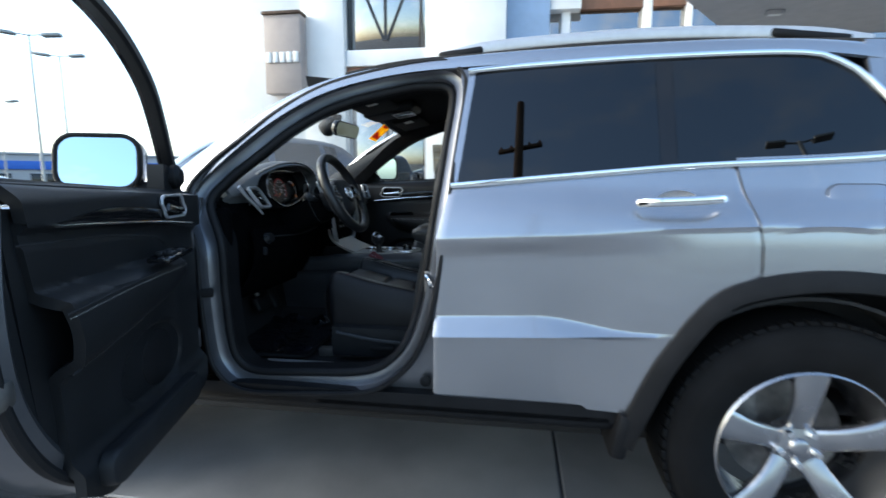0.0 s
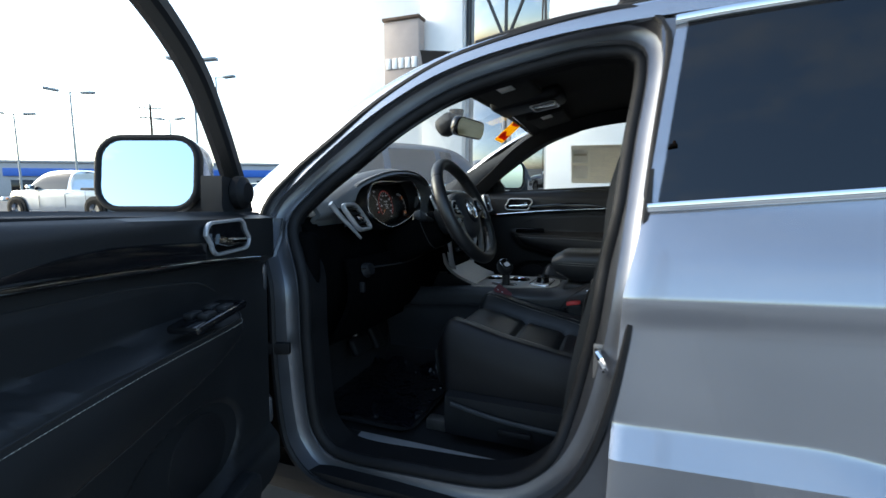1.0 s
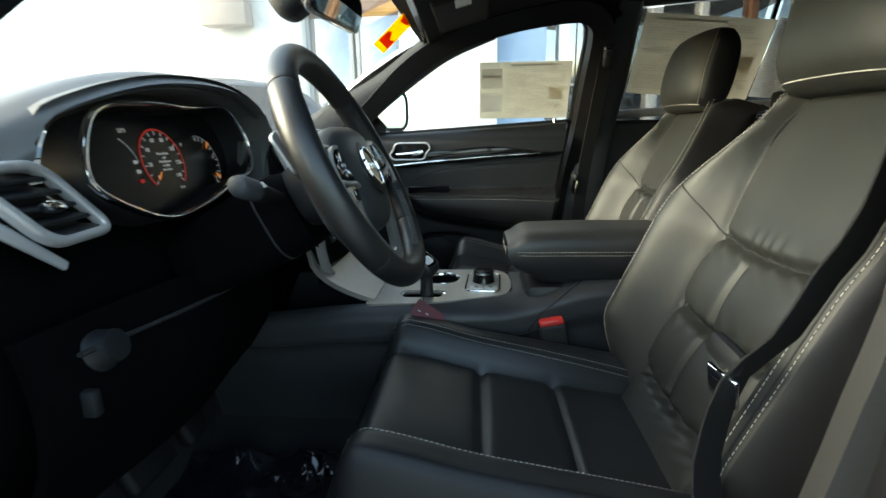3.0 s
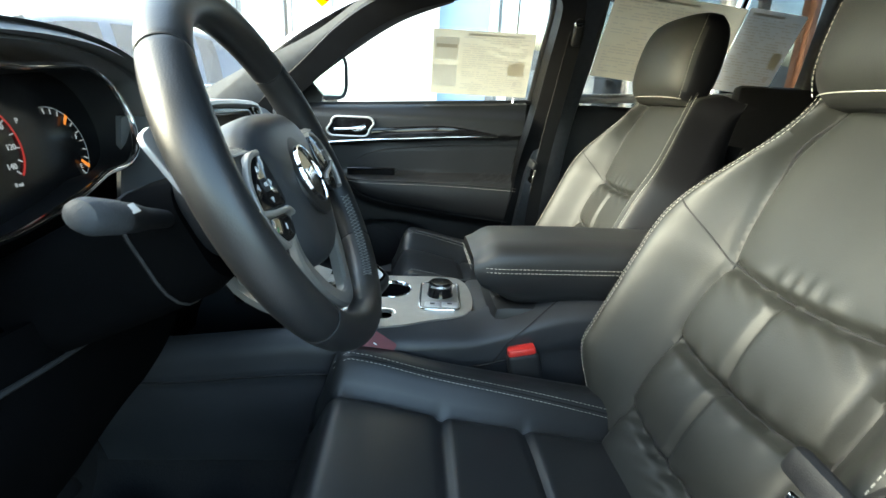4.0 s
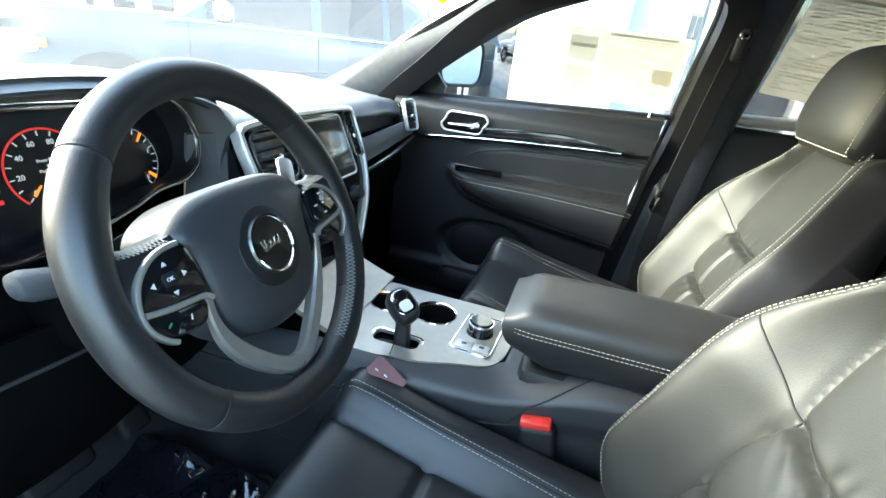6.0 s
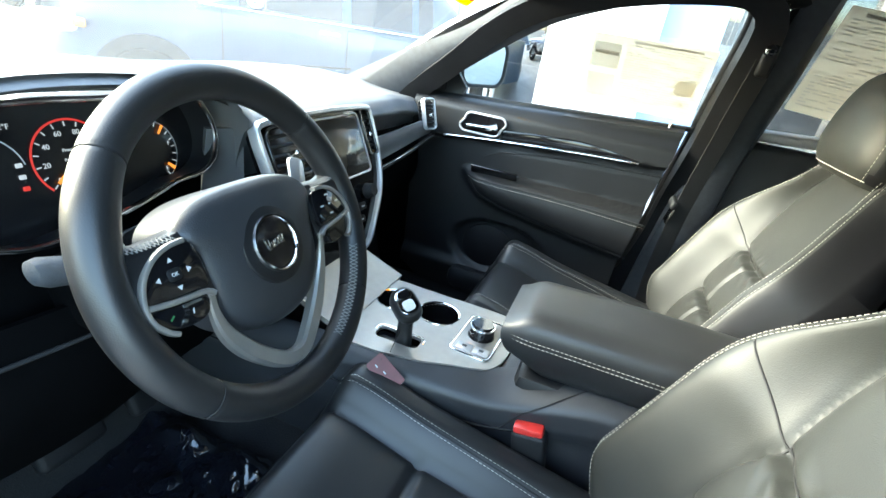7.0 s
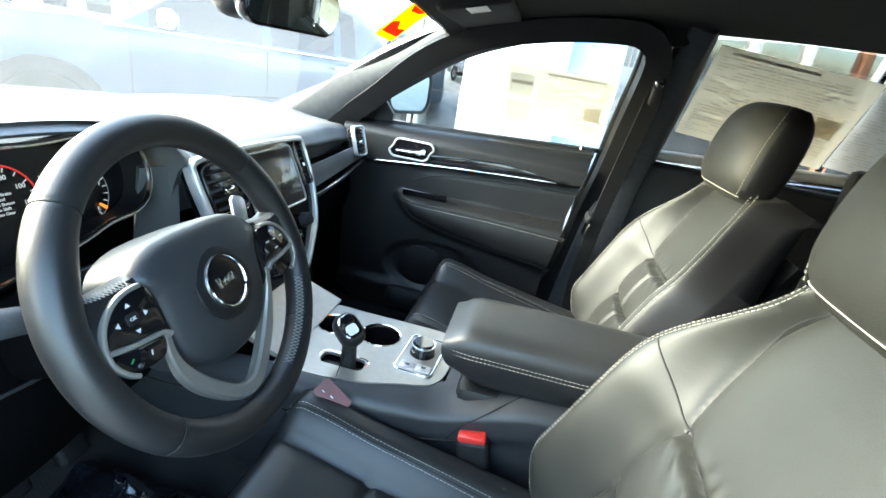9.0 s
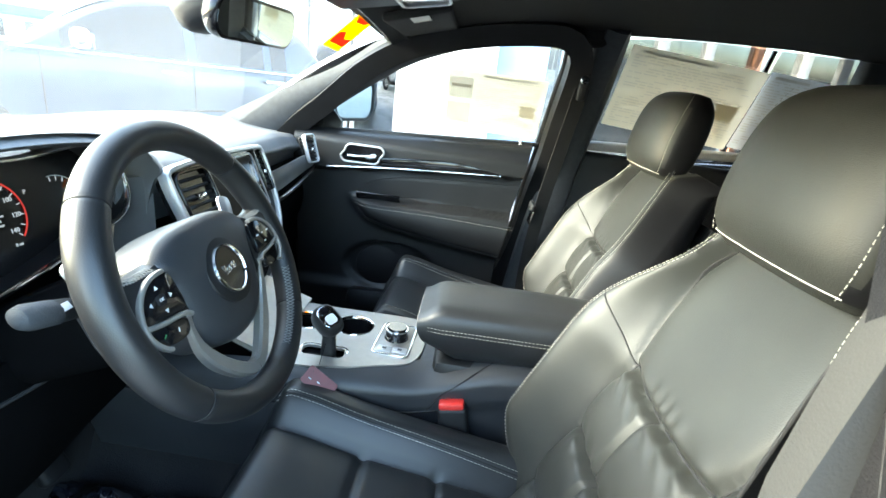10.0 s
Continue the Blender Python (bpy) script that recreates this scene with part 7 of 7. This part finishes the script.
def cons_out(x):
    """How far the near side of the console bulges out."""
    return float(np.interp(x, [0.95, 1.30, 1.43, 1.55, 1.65, 1.80, 2.05], [-0.172, -0.176, -0.174, -0.160, -0.148, -0.138, -0.132]))


def near_side(u, v):
    x = lerp(0.98, 2.02, u)
    yi, yo, zt = plate_near(x) + 0.010, cons_out(x), cons_top(x)
    if v < 0.35:
        a = math.pi / 2 * v / 0.35
        return Vector((x, yi + (yo - yi) * math.sin(a) ** 1.2, zt - 0.034 * (1 - math.cos(a)) ** 1.1))
    f = (v - 0.35) / 0.65
    z = lerp(zt - 0.034, 0.48, f)
    groove = 0.010 * smooth(0.10, 0.16, f)
    return Vector((x, yo + groove + 0.040 * smooth(0.25, 0.9, f), z))


def far_side(u, v):
    x, z = lerp(0.98, 2.02, u), lerp(0.818, 0.48, v)
    return Vector((x, 0.112 - 0.010 * smooth(0.4, 0.0, v) - 0.02 * smooth(0.3, 0.9, v), z))


part("side_panel", thick(grid(near_side, 70, 44), 0.010, (0, -1, 0.5)), M_CONSOLE, cons, "soft black console side with a rounded shoulder")
part("side_panel", thick(grid(far_side, 40, 20), 0.010, (0, 1, 0)), M_CONSOLE, cons, "soft black console side")
part("side_seam", tube([near_side(u, 0.35 + 0.65 * 0.115) + Vector((0, -0.001, 0)) for u in np.linspace(0.03, 0.72, 50)], 0.0020, 5), M_DARK, cons)
part("shoulder_seam", tube([near_side(lerp(0.655, 0.80, f), lerp(0.42, 0.02, f)) + Vector((0, -0.0006, 0.0006)) for f in np.linspace(0, 1, 20)], 0.0014, 5), M_DARK, cons)
part("rear_block", rbox(0.40, 0.18, 0.36, 0.02, pose(1.86, -0.025, 0.67)), M_VINYL, cons)
top_out = curve([(1.345, 0.105, 0), (1.50, 0.108, 0), (1.615, 0.104, 0), (1.640, 0.085, 0), (1.645, -0.04, 0), (1.630, -0.085, 0), (1.60, -0.110, 0), (1.50, -0.140, 0), (1.40, -0.150, 0), (1.345, -0.140, 0)], 80, True)
# plate with real openings, filled between its outline and the rims of the holes
HOLES = [[(1.476 + 0.041 * math.cos(2 * math.pi * k / 40), 0.026 + 0.041 * math.sin(2 * math.pi * k / 40)) for k in range(40)],
         [(1.378 + 0.036 * math.cos(2 * math.pi * k / 36), 0.024 + 0.036 * math.sin(2 * math.pi * k / 36)) for k in range(36)],
         [(1.442 + x, -0.092 + y) for x, y in rrect(0.084, 0.036, 0.012, 5)]]


def holed_plate(z):
    """The top plate, leaving the cup holders and the gate open."""
    near = [(x, plate_near(x), 0) for x in (1.335, 1.37, 1.40, 1.43, 1.465, 1.50, 1.53, 1.56, 1.59)]
    rim = curve(near + [(1.615, -0.090, 0), (1.630, -0.060, 0), (1.636, -0.010, 0), (1.632, 0.050, 0), (1.618, 0.085, 0), (1.59, 0.098, 0), (1.50, 0.100, 0), (1.42, 0.100, 0), (1.34, 0.098, 0), (1.332, 0.05, 0), (1.330, -0.05, 0), (1.331, -0.13, 0)], 150, True)
    bm = bmesh.new()
    edges = []
    for lp in [[(p.x, p.y) for p in rim]] + HOLES:
        vs = [bm.verts.new((x, y, z)) for x, y in lp]
        edges += [bm.edges.new((vs[i], vs[(i + 1) % len(vs)])) for i in range(len(vs))]
    bmesh.ops.triangle_fill(bm, use_beauty=True, use_dissolve=False, edges=edges)
    return thick(bm, 0.006, (0, 0, 1))


part("top_plate", holed_plate(0.823), M_CHAMP, cons, "brushed champagne top plate")
part("rear_shelf", rbox(0.14, 0.19, 0.03, 0.012, pose(1.70, 0.000, 0.812, 0, -6, 0), seg=3), M_CONSOLE, cons)
part("plate_base", plate([(p.x, p.y) for p in top_out], 0.006, pose(0, 0, 0.728)), M_PLASTIC, cons)
for cx, cy, r in ((1.476, 0.026, 0.041), (1.378, 0.024, 0.036)):
    c = part("cup_holder", lathe([(r, 0.0), (r - 0.001, -0.02), (r - 0.004, -0.075), (0.0, -0.078)], 36, pose(cx, cy, 0.818)), M_PIANO, cons, "round black cup holder well")
    part("cup_ring", lathe([(r - 0.002, 0.0), (r - 0.001, 0.004), (r + 0.002, 0.005), (r + 0.004, 0.0)], 36, pose(cx, cy, 0.8195)), M_CHROME, c, "bright rim")
part("shift_gate", plate(rrect(0.092, 0.042, 0.012, 4), 0.004, pose(1.442, -0.092, 0.806)), M_PIANO, cons, "gloss black shift gate")
part("gate_ring", sweep([Vector((1.442 + x, -0.092 + y, 0.822 - 0.003 * (y < 0))) for x, y in rrect(0.094, 0.044, 0.014, 4)], rrect(0.004, 0.004, 0.001, 1), True), M_CHROME, cons)
lever = part("gear_lever", loft([[Vector((1.452 + 0.000 * k + x * s, -0.092 + y * s, z)) for x, y in rrect(0.030, 0.026, 0.009, 4)] for k, (z, s) in enumerate(((0.806, 1.0), (0.835, 0.92), (0.855, 0.85), (0.868, 0.95)))]), M_LEATHER2, cons, "gear lever with a chrome-faced knob")
kn_m = facing((1.447, -0.090, 0.890), (0.30, -0.55, 0.80), (-0.6, 0.2, 0.6))
part("knob", loft([[kn_m @ Vector((x * sc, y * sc * 1.2 + oy, z)) for x, y in rrect(0.046, 0.054, 0.019, 6)] for z, sc, oy in ((-0.034, 0.62, 0.004), (-0.024, 0.86, 0.003), (-0.010, 1.0, 0.001), (0.004, 1.02, 0.0), (0.012, 0.94, 0.0), (0.016, 0.80, 0.0))]), M_LEATHER2, lever, "black leather-covered knob")
part("knob_face", plate(rrect(0.034, 0.046, 0.014, 6), 0.003, kn_m @ pose(0, 0.002, 0.0145), 0.0014), M_CHROME, lever, "chrome knob face")
part("knob_mark", plate(rrect(0.021, 0.020, 0.006, 4), 0.0008, kn_m @ pose(0, -0.006, 0.0177)), M_ICON, lever)
part("knob_shade", plate(rrect(0.022, 0.012, 0.005, 4), 0.0008, kn_m @ pose(0, 0.015, 0.0177)), M_PIANO, lever)
# drive selector
sel = part("drive_selector", plate(rrect(0.072, 0.128, 0.010, 4), 0.006, pose(1.573, -0.010, 0.8195, 0, 0, -3), 0.002), M_CHAMP, cons, "rotary drive selector with keys")
part("selector_frame", sweep([pose(1.573, -0.010, 0.824, 0, 0, -3) @ Vector((x, y, 0)) for x, y in rrect(0.074, 0.130, 0.012, 4)], rrect(0.005, 0.006, 0.002, 2), True), M_CHROME, sel, "bright frame")
part("selector_knob", lathe([(0, 0.028), (0.020, 0.0275), (0.0225, 0.024), (0.0225, 0.020), (0.0245, 0.004), (0.026, 0.0)], 32, pose(1.574, -0.004, 0.825)), M_PIANO, sel, "round selector knob")
part("knob_ring", lathe([(0.0222, 0.0), (0.0236, 0.0), (0.0236, 0.004), (0.0222, 0.004)], 32, pose(1.574, -0.004, 0.845)), M_CHROME, sel)
for k, yy in enumerate((-0.030, -0.040)):
    part("selector_key", rbox(0.029, 0.022, 0.004, 0.002, pose(1.557 + 0.032 * k, -0.056, 0.826, 0, 0, -3)), M_SATIN, sel)
    part("key_mark", rbox(0.009, 0.006, 0.001, 0.0004, pose(1.557 + 0.032 * k, -0.056, 0.8286, 0, 0, -3)), M_INKD, sel)
# padded armrest
rings = []
for i in range(30):
    f = i / 29
    x = lerp(1.622, 2.03, f)
    e = 1 - (1 - smooth(0, 0.14, f)) ** 2 * 0.45
    ring_p = []
    for j in range(36):
        an = 2 * math.pi * j / 36
        c, s = math.cos(an), math.sin(an)
        dz = (0.050 if s > 0 else 0.066) * math.copysign(abs(s) ** 0.55, s) * e
        ring_p.append(Vector((x + 0.045 * smooth(0.01, -0.07, dz) * (1 - f), -0.030 + 0.090 * math.copysign(abs(c) ** 0.42, c) * (0.90 + 0.10 * e) * (1 - 0.07 * smooth(0.0, -0.06, dz)), 0.908 + dz + 0.004 * math.sin(math.pi * f))))
    rings.append(ring_p)
arm = part("armrest", loft(rings), M_LEATHER2, cons, "padded black leather armrest lid", 70)
for s in (-1, 1):
    for o in (0.0, 0.007):
        stitches([Vector((x, -0.030 + s * 0.0910 * (1.0 if x > 1.66 else lerp(0.93, 1.0, smooth(1.625, 1.66, x))), 0.914 + o)) for x in np.linspace(1.635, 2.0, 12)], arm)
for o in (0.0, 0.007):
    stitches([Vector((1.6205 - 0.001, y, 0.912 + o)) for y in np.linspace(-0.095, 0.035, 10)], arm)
# maroon card on a string from the gear lever
tag = thing("hang_tag", (1.475, -0.15, 0.77), "small maroon card tag hanging from the gear lever", "tag")
tm = facing((1.462, -0.180, 0.812), (0.25, -0.82, 0.50), (-0.10, 0.40, 0.9)) @ pose(0, 0, 0, 0, 0, -38)
part("card", plate(rrect(0.062, 0.034, 0.004, 2), 0.0012, tm), M_MAROON, tag, "maroon card with pale print")
for k in range(2):
    part("print_bar", rbox(0.006, 0.002, 0.0006, 0.0002, tm @ pose(-0.018 + 0.017 * k, -0.004 + 0.003 * k, 0.0016)), M_ICON, tag)
part("string", tube(curve([(1.450, -0.108, 0.850), (1.450, -0.150, 0.815), (1.460, -0.172, 0.805), tm @ Vector((-0.022, 0.010, 0.001))], 16), 0.0009, 5), M_BLACKTRIM, tag)


# ---- overhead and small things ----
rvm = thing("rear_view_mirror", (1.25, -0.03, 1.42), "black rear-view mirror hanging from the windscreen", "rear-view mirror")
mr = facing((1.285, -0.035, 1.410), (0.93, -0.10, -0.22))
part("housing", loft([[mr @ Vector((x * s, y * s, z)) for x, y in rrect(0.250, 0.072, 0.032, 6)] for z, s in ((0.006, 0.97), (0.0, 1.0), (-0.012, 0.99), (-0.03, 0.86), (-0.042, 0.55))]), M_PIANO, rvm, "glossy black housing")
part("mirror_glass", plate(rrect(0.236, 0.060, 0.027, 6), 0.002, mr @ pose(0, 0, 0.0055)), M_MIRROR, rvm)
part("stem", loft([[Vector((x + a * s, -0.02 + b * s, z)) for a, b in circle(1, 12)] for x, z, s in ((1.235, 1.415, 0.022), (1.225, 1.45, 0.024), (1.225, 1.485, 0.030))]), M_PLASTIC, rvm)
part("sensor_box", rbox(0.09, 0.085, 0.075, 0.028, pose(1.205, -0.06, 1.425, 0, -34, 0), seg=4), M_PLASTIC, rvm, "rounded sensor housing")
oc = thing("overhead_console", (1.50, 0.02, 1.51), "black overhead console with map lamps", "overhead console")
part("body", rbox(0.26, 0.20, 0.05, 0.022, pose(1.50, 0.02, 1.505, 0, -10, 0), seg=4), M_PLASTIC, oc)
for s in (-1, 1):
    part("map_lamp", rbox(0.05, 0.045, 0.010, 0.005, pose(1.46, 0.02 + s * 0.055, 1.478, 0, -10, 0)), M_SATIN, oc)
part("glasses_lid", rbox(0.09, 0.13, 0.012, 0.006, pose(1.56, 0.02, 1.490, 0, -10, 0)), M_PIANO, oc)
part("lid_rim", sweep([pose(1.56, 0.02, 1.484, 0, -10, 0) @ Vector((x, y, 0)) for x, y in rrect(0.09, 0.13, 0.015, 4)], circle(0.003, 6), True), M_SATIN, oc)
for s, yv in ((-1, -0.40), (1, 0.36)):
    v = thing("sun_visor", (1.50, yv, 1.47), "folded black cloth sun visor with a pale label", "sun visor", "sun visors")
    vm = pose(1.52, yv + (0.03 if s > 0 else 0), 1.474 if s < 0 else 1.488, 0, -14, 0)
    part("flap", rbox(0.155, 0.36 if s < 0 else 0.33, 0.020, 0.009, vm, seg=3), M_HEADLINER, v)
    part("pivot", tube([vm @ Vector((-0.07, s * 0.18, 0.0)), vm @ Vector((-0.075, s * 0.235, 0.01))], 0.006, 8), M_PLASTIC, v)
    part("warning_label", rbox(0.042, 0.075 if s > 0 else 0.115, 0.001, 0.0004, vm @ pose(0.005, -0.128 if s > 0 else -0.06, -0.0112)), M_PAPERW, v, "small pale warning label")
    part("warning_print", rbox(0.034, 0.006, 0.0008, 0.0002, vm @ pose(0.005, (-0.128 if s > 0 else -0.06) + 0.026, -0.0121)), M_INK, v)

def translucent(name, base):
    """Paper that lets some light through."""
    m = mat(name, base, 0.75, vary=0.06, scale=18)
    nt = m.node_tree
    b = nt.nodes["Principled BSDF"]
    tr, mx = nt.nodes.new("ShaderNodeBsdfTranslucent"), nt.nodes.new("ShaderNodeMixShader")
    tr.inputs[0].default_value, mx.inputs[0].default_value = (*base, 1), 0.55
    nt.links.new(b.outputs[0], mx.inputs[1])
    nt.links.new(tr.outputs[0], mx.inputs[2])
    nt.links.new(mx.outputs[0], nt.nodes["Material Output"].inputs[0])
    return m


M_STICK = translucent("thin_cream_paper", (0.80, 0.75, 0.64))
M_STICKW = translucent("thin_white_paper", (0.80, 0.79, 0.76))
M_INKT = translucent("thin_grey_print", (0.70, 0.66, 0.59))
M_PHOTOT = translucent("thin_picture_print", (0.92, 0.91, 0.88))
M_YELLOWT = translucent("thin_yellow_card", (0.90, 0.58, 0.03))
M_REDT = translucent("thin_red_card", (0.80, 0.10, 0.02))

# yellow and red card in the corner of the windscreen
card = thing("windscreen_card", (1.33, 0.42, 1.42), "yellow and red printed card stuck inside the windscreen", "card")
cm = facing((1.325, 0.425, 1.447), (0.66, -0.1, -0.75), (0.68, 0.0, 0.62))
part("card", plate(rrect(0.11, 0.135, 0.006, 2), 0.0012, cm), M_YELLOWT, card)
part("red_corner", plate([(-0.048, -0.050), (0.048, -0.050), (0.048, -0.018), (0.010, -0.028), (-0.020, -0.005), (-0.048, -0.015)], 0.0008, cm @ pose(0, 0, 0.0013)), M_REDT, card, "red printed lower edge")
part("red_streak", plate([(-0.03, 0.03), (0.02, 0.035), (0.035, 0.046), (-0.045, 0.046)], 0.0008, cm @ pose(0, 0, 0.0013)), M_REDT, card)


def price_sheet(name, label, m, w, h, paper, photo=True, seed=1):
    """A printed sheet in the plane z=0 of m, read from +z; the writing is plain bars."""
    t = thing(name, m.translation, label, "window sticker", "window stickers")
    part("paper", plate(rrect(w, h, 0.004, 2), 0.0006, m), paper, t)
    rnd = random.Random(seed)
    text = bmesh.new()
    x0 = -w / 2 + (w * 0.30 if photo else w * 0.04)
    for r in range(26):
        y = h / 2 - h * (0.10 + 0.85 * r / 26)
        x = x0
        while x < w / 2 - w * 0.06:
            ln = w * rnd.uniform(0.02, 0.12)
            if rnd.random() < 0.72 and x + ln < w / 2 - w * 0.03:
                rbox(ln, h * 0.012, 0.0003, 0, m @ pose(x + ln / 2, y, 0.0008), text)
            x += ln + w * 0.015
    tagged(part("fine_print", text, M_INKT, t, "rows of small grey print"), kind="stuff")
    part("heading_bar", rbox(w * 0.55, h * 0.03, 0.0004, 0, m @ pose(x0 + w * 0.32, h / 2 - h * 0.055, 0.0009)), M_INKT, t)
    if photo:
        for k in range(2):
            part("photo_block", rbox(w * 0.23, h * 0.34, 0.0004, 0, m @ pose(-w / 2 + w * 0.14, h * (0.22 - 0.42 * k), 0.0009)), M_PHOTOT, t, "grey picture block")
        part("photo_band", rbox(w * 0.20, h * 0.05, 0.0004, 0, m @ pose(-w / 2 + w * 0.14, h * 0.26, 0.0013)), M_INKT, t)
    part("figure_box", rbox(w * 0.16, h * 0.20, 0.0004, 0, m @ pose(w / 2 - w * 0.15, -h * 0.05, 0.0009)), M_STICK, t)
    part("stamp", lathe([(0, 0.0004), (h * 0.035, 0.0004), (h * 0.035, 0)], 16, m @ pose(w / 2 - w * 0.14, -h * 0.28, 0.0009)), M_INKT, t)
    return t


price_sheet("window_sticker", "cream price sheet stuck inside the passenger window", facing((1.733, 0.790, 1.302), (0, -1, -0.40), (0.0, -0.37, 0.93)) @ pose(0, 0, 0, 0, 0, -0.5), 0.325, 0.205, M_STICK, True, 3)
price_sheet("window_sticker", "large cream price sheet stuck on the rear door window", facing((2.325, 0.762, 1.392), (0, -1, -0.40), (0.0, -0.37, 0.93)) @ pose(0, 0, 0, 0, 0, -5), 0.43, 0.265, M_STICK, False, 7)
price_sheet("window_sticker", "white order sheet beside the price sheet on the rear window", facing((2.645, 0.772, 1.375), (0, -1, -0.40), (0.0, -0.37, 0.93)) @ pose(0, 0, 0, 0, 0, -5), 0.20, 0.26, M_STICKW, False, 11)

# floor: mat under crumpled protective film, pedals
fm = thing("floor_mat", (1.05, -0.42, 0.485), "black floor mat under crinkled clear protective film", "floor mat")
part("mat", plate(rrect(0.44, 0.46, 0.05, 5), 0.010, pose(1.10, -0.43, 0.487), 0.004), M_CARPET, fm)


def film(u, v):
    x, y = lerp(0.90, 1.32, u), lerp(-0.66, -0.20, v)
    z = 0.501 + 0.010 * noise.noise(Vector((x * 9, y * 9, 0))) + 0.009 * abs(noise.noise(Vector((x * 24, y * 24, 3)))) + 0.004 * abs(noise.noise(Vector((x * 60, y * 60, 5)))) + 0.035 * bell(v, 0.93, 0.06) * (0.6 + 0.4 * math.sin(19 * u))
    return Vector((x, y, max(0.499, z)))


part("protective_film", grid(film, 120, 120), M_FILM, fm, "crinkled glossy protective film", 30)
for nm, y, sy, sz, x in (("brake_pedal", -0.40, 0.11, 0.065, 1.00), ("accelerator_pedal", -0.255, 0.06, 0.13, 0.97)):
    pd = thing(nm, (x, y, 0.50), "black rubber-faced " + nm.replace("_", " ") + " under the dashboard", "pedal", "pedals")
    part("pad", rbox(0.03, sy, sz, 0.012, pose(x, y, 0.63, 0, -28, 0), seg=3), M_RUBBER, pd)
    part("arm", tube([(x - 0.015, y, 0.65), (0.94, y, 0.78), (0.93, y, 0.90)], 0.010, 8), M_BRAKE, pd)
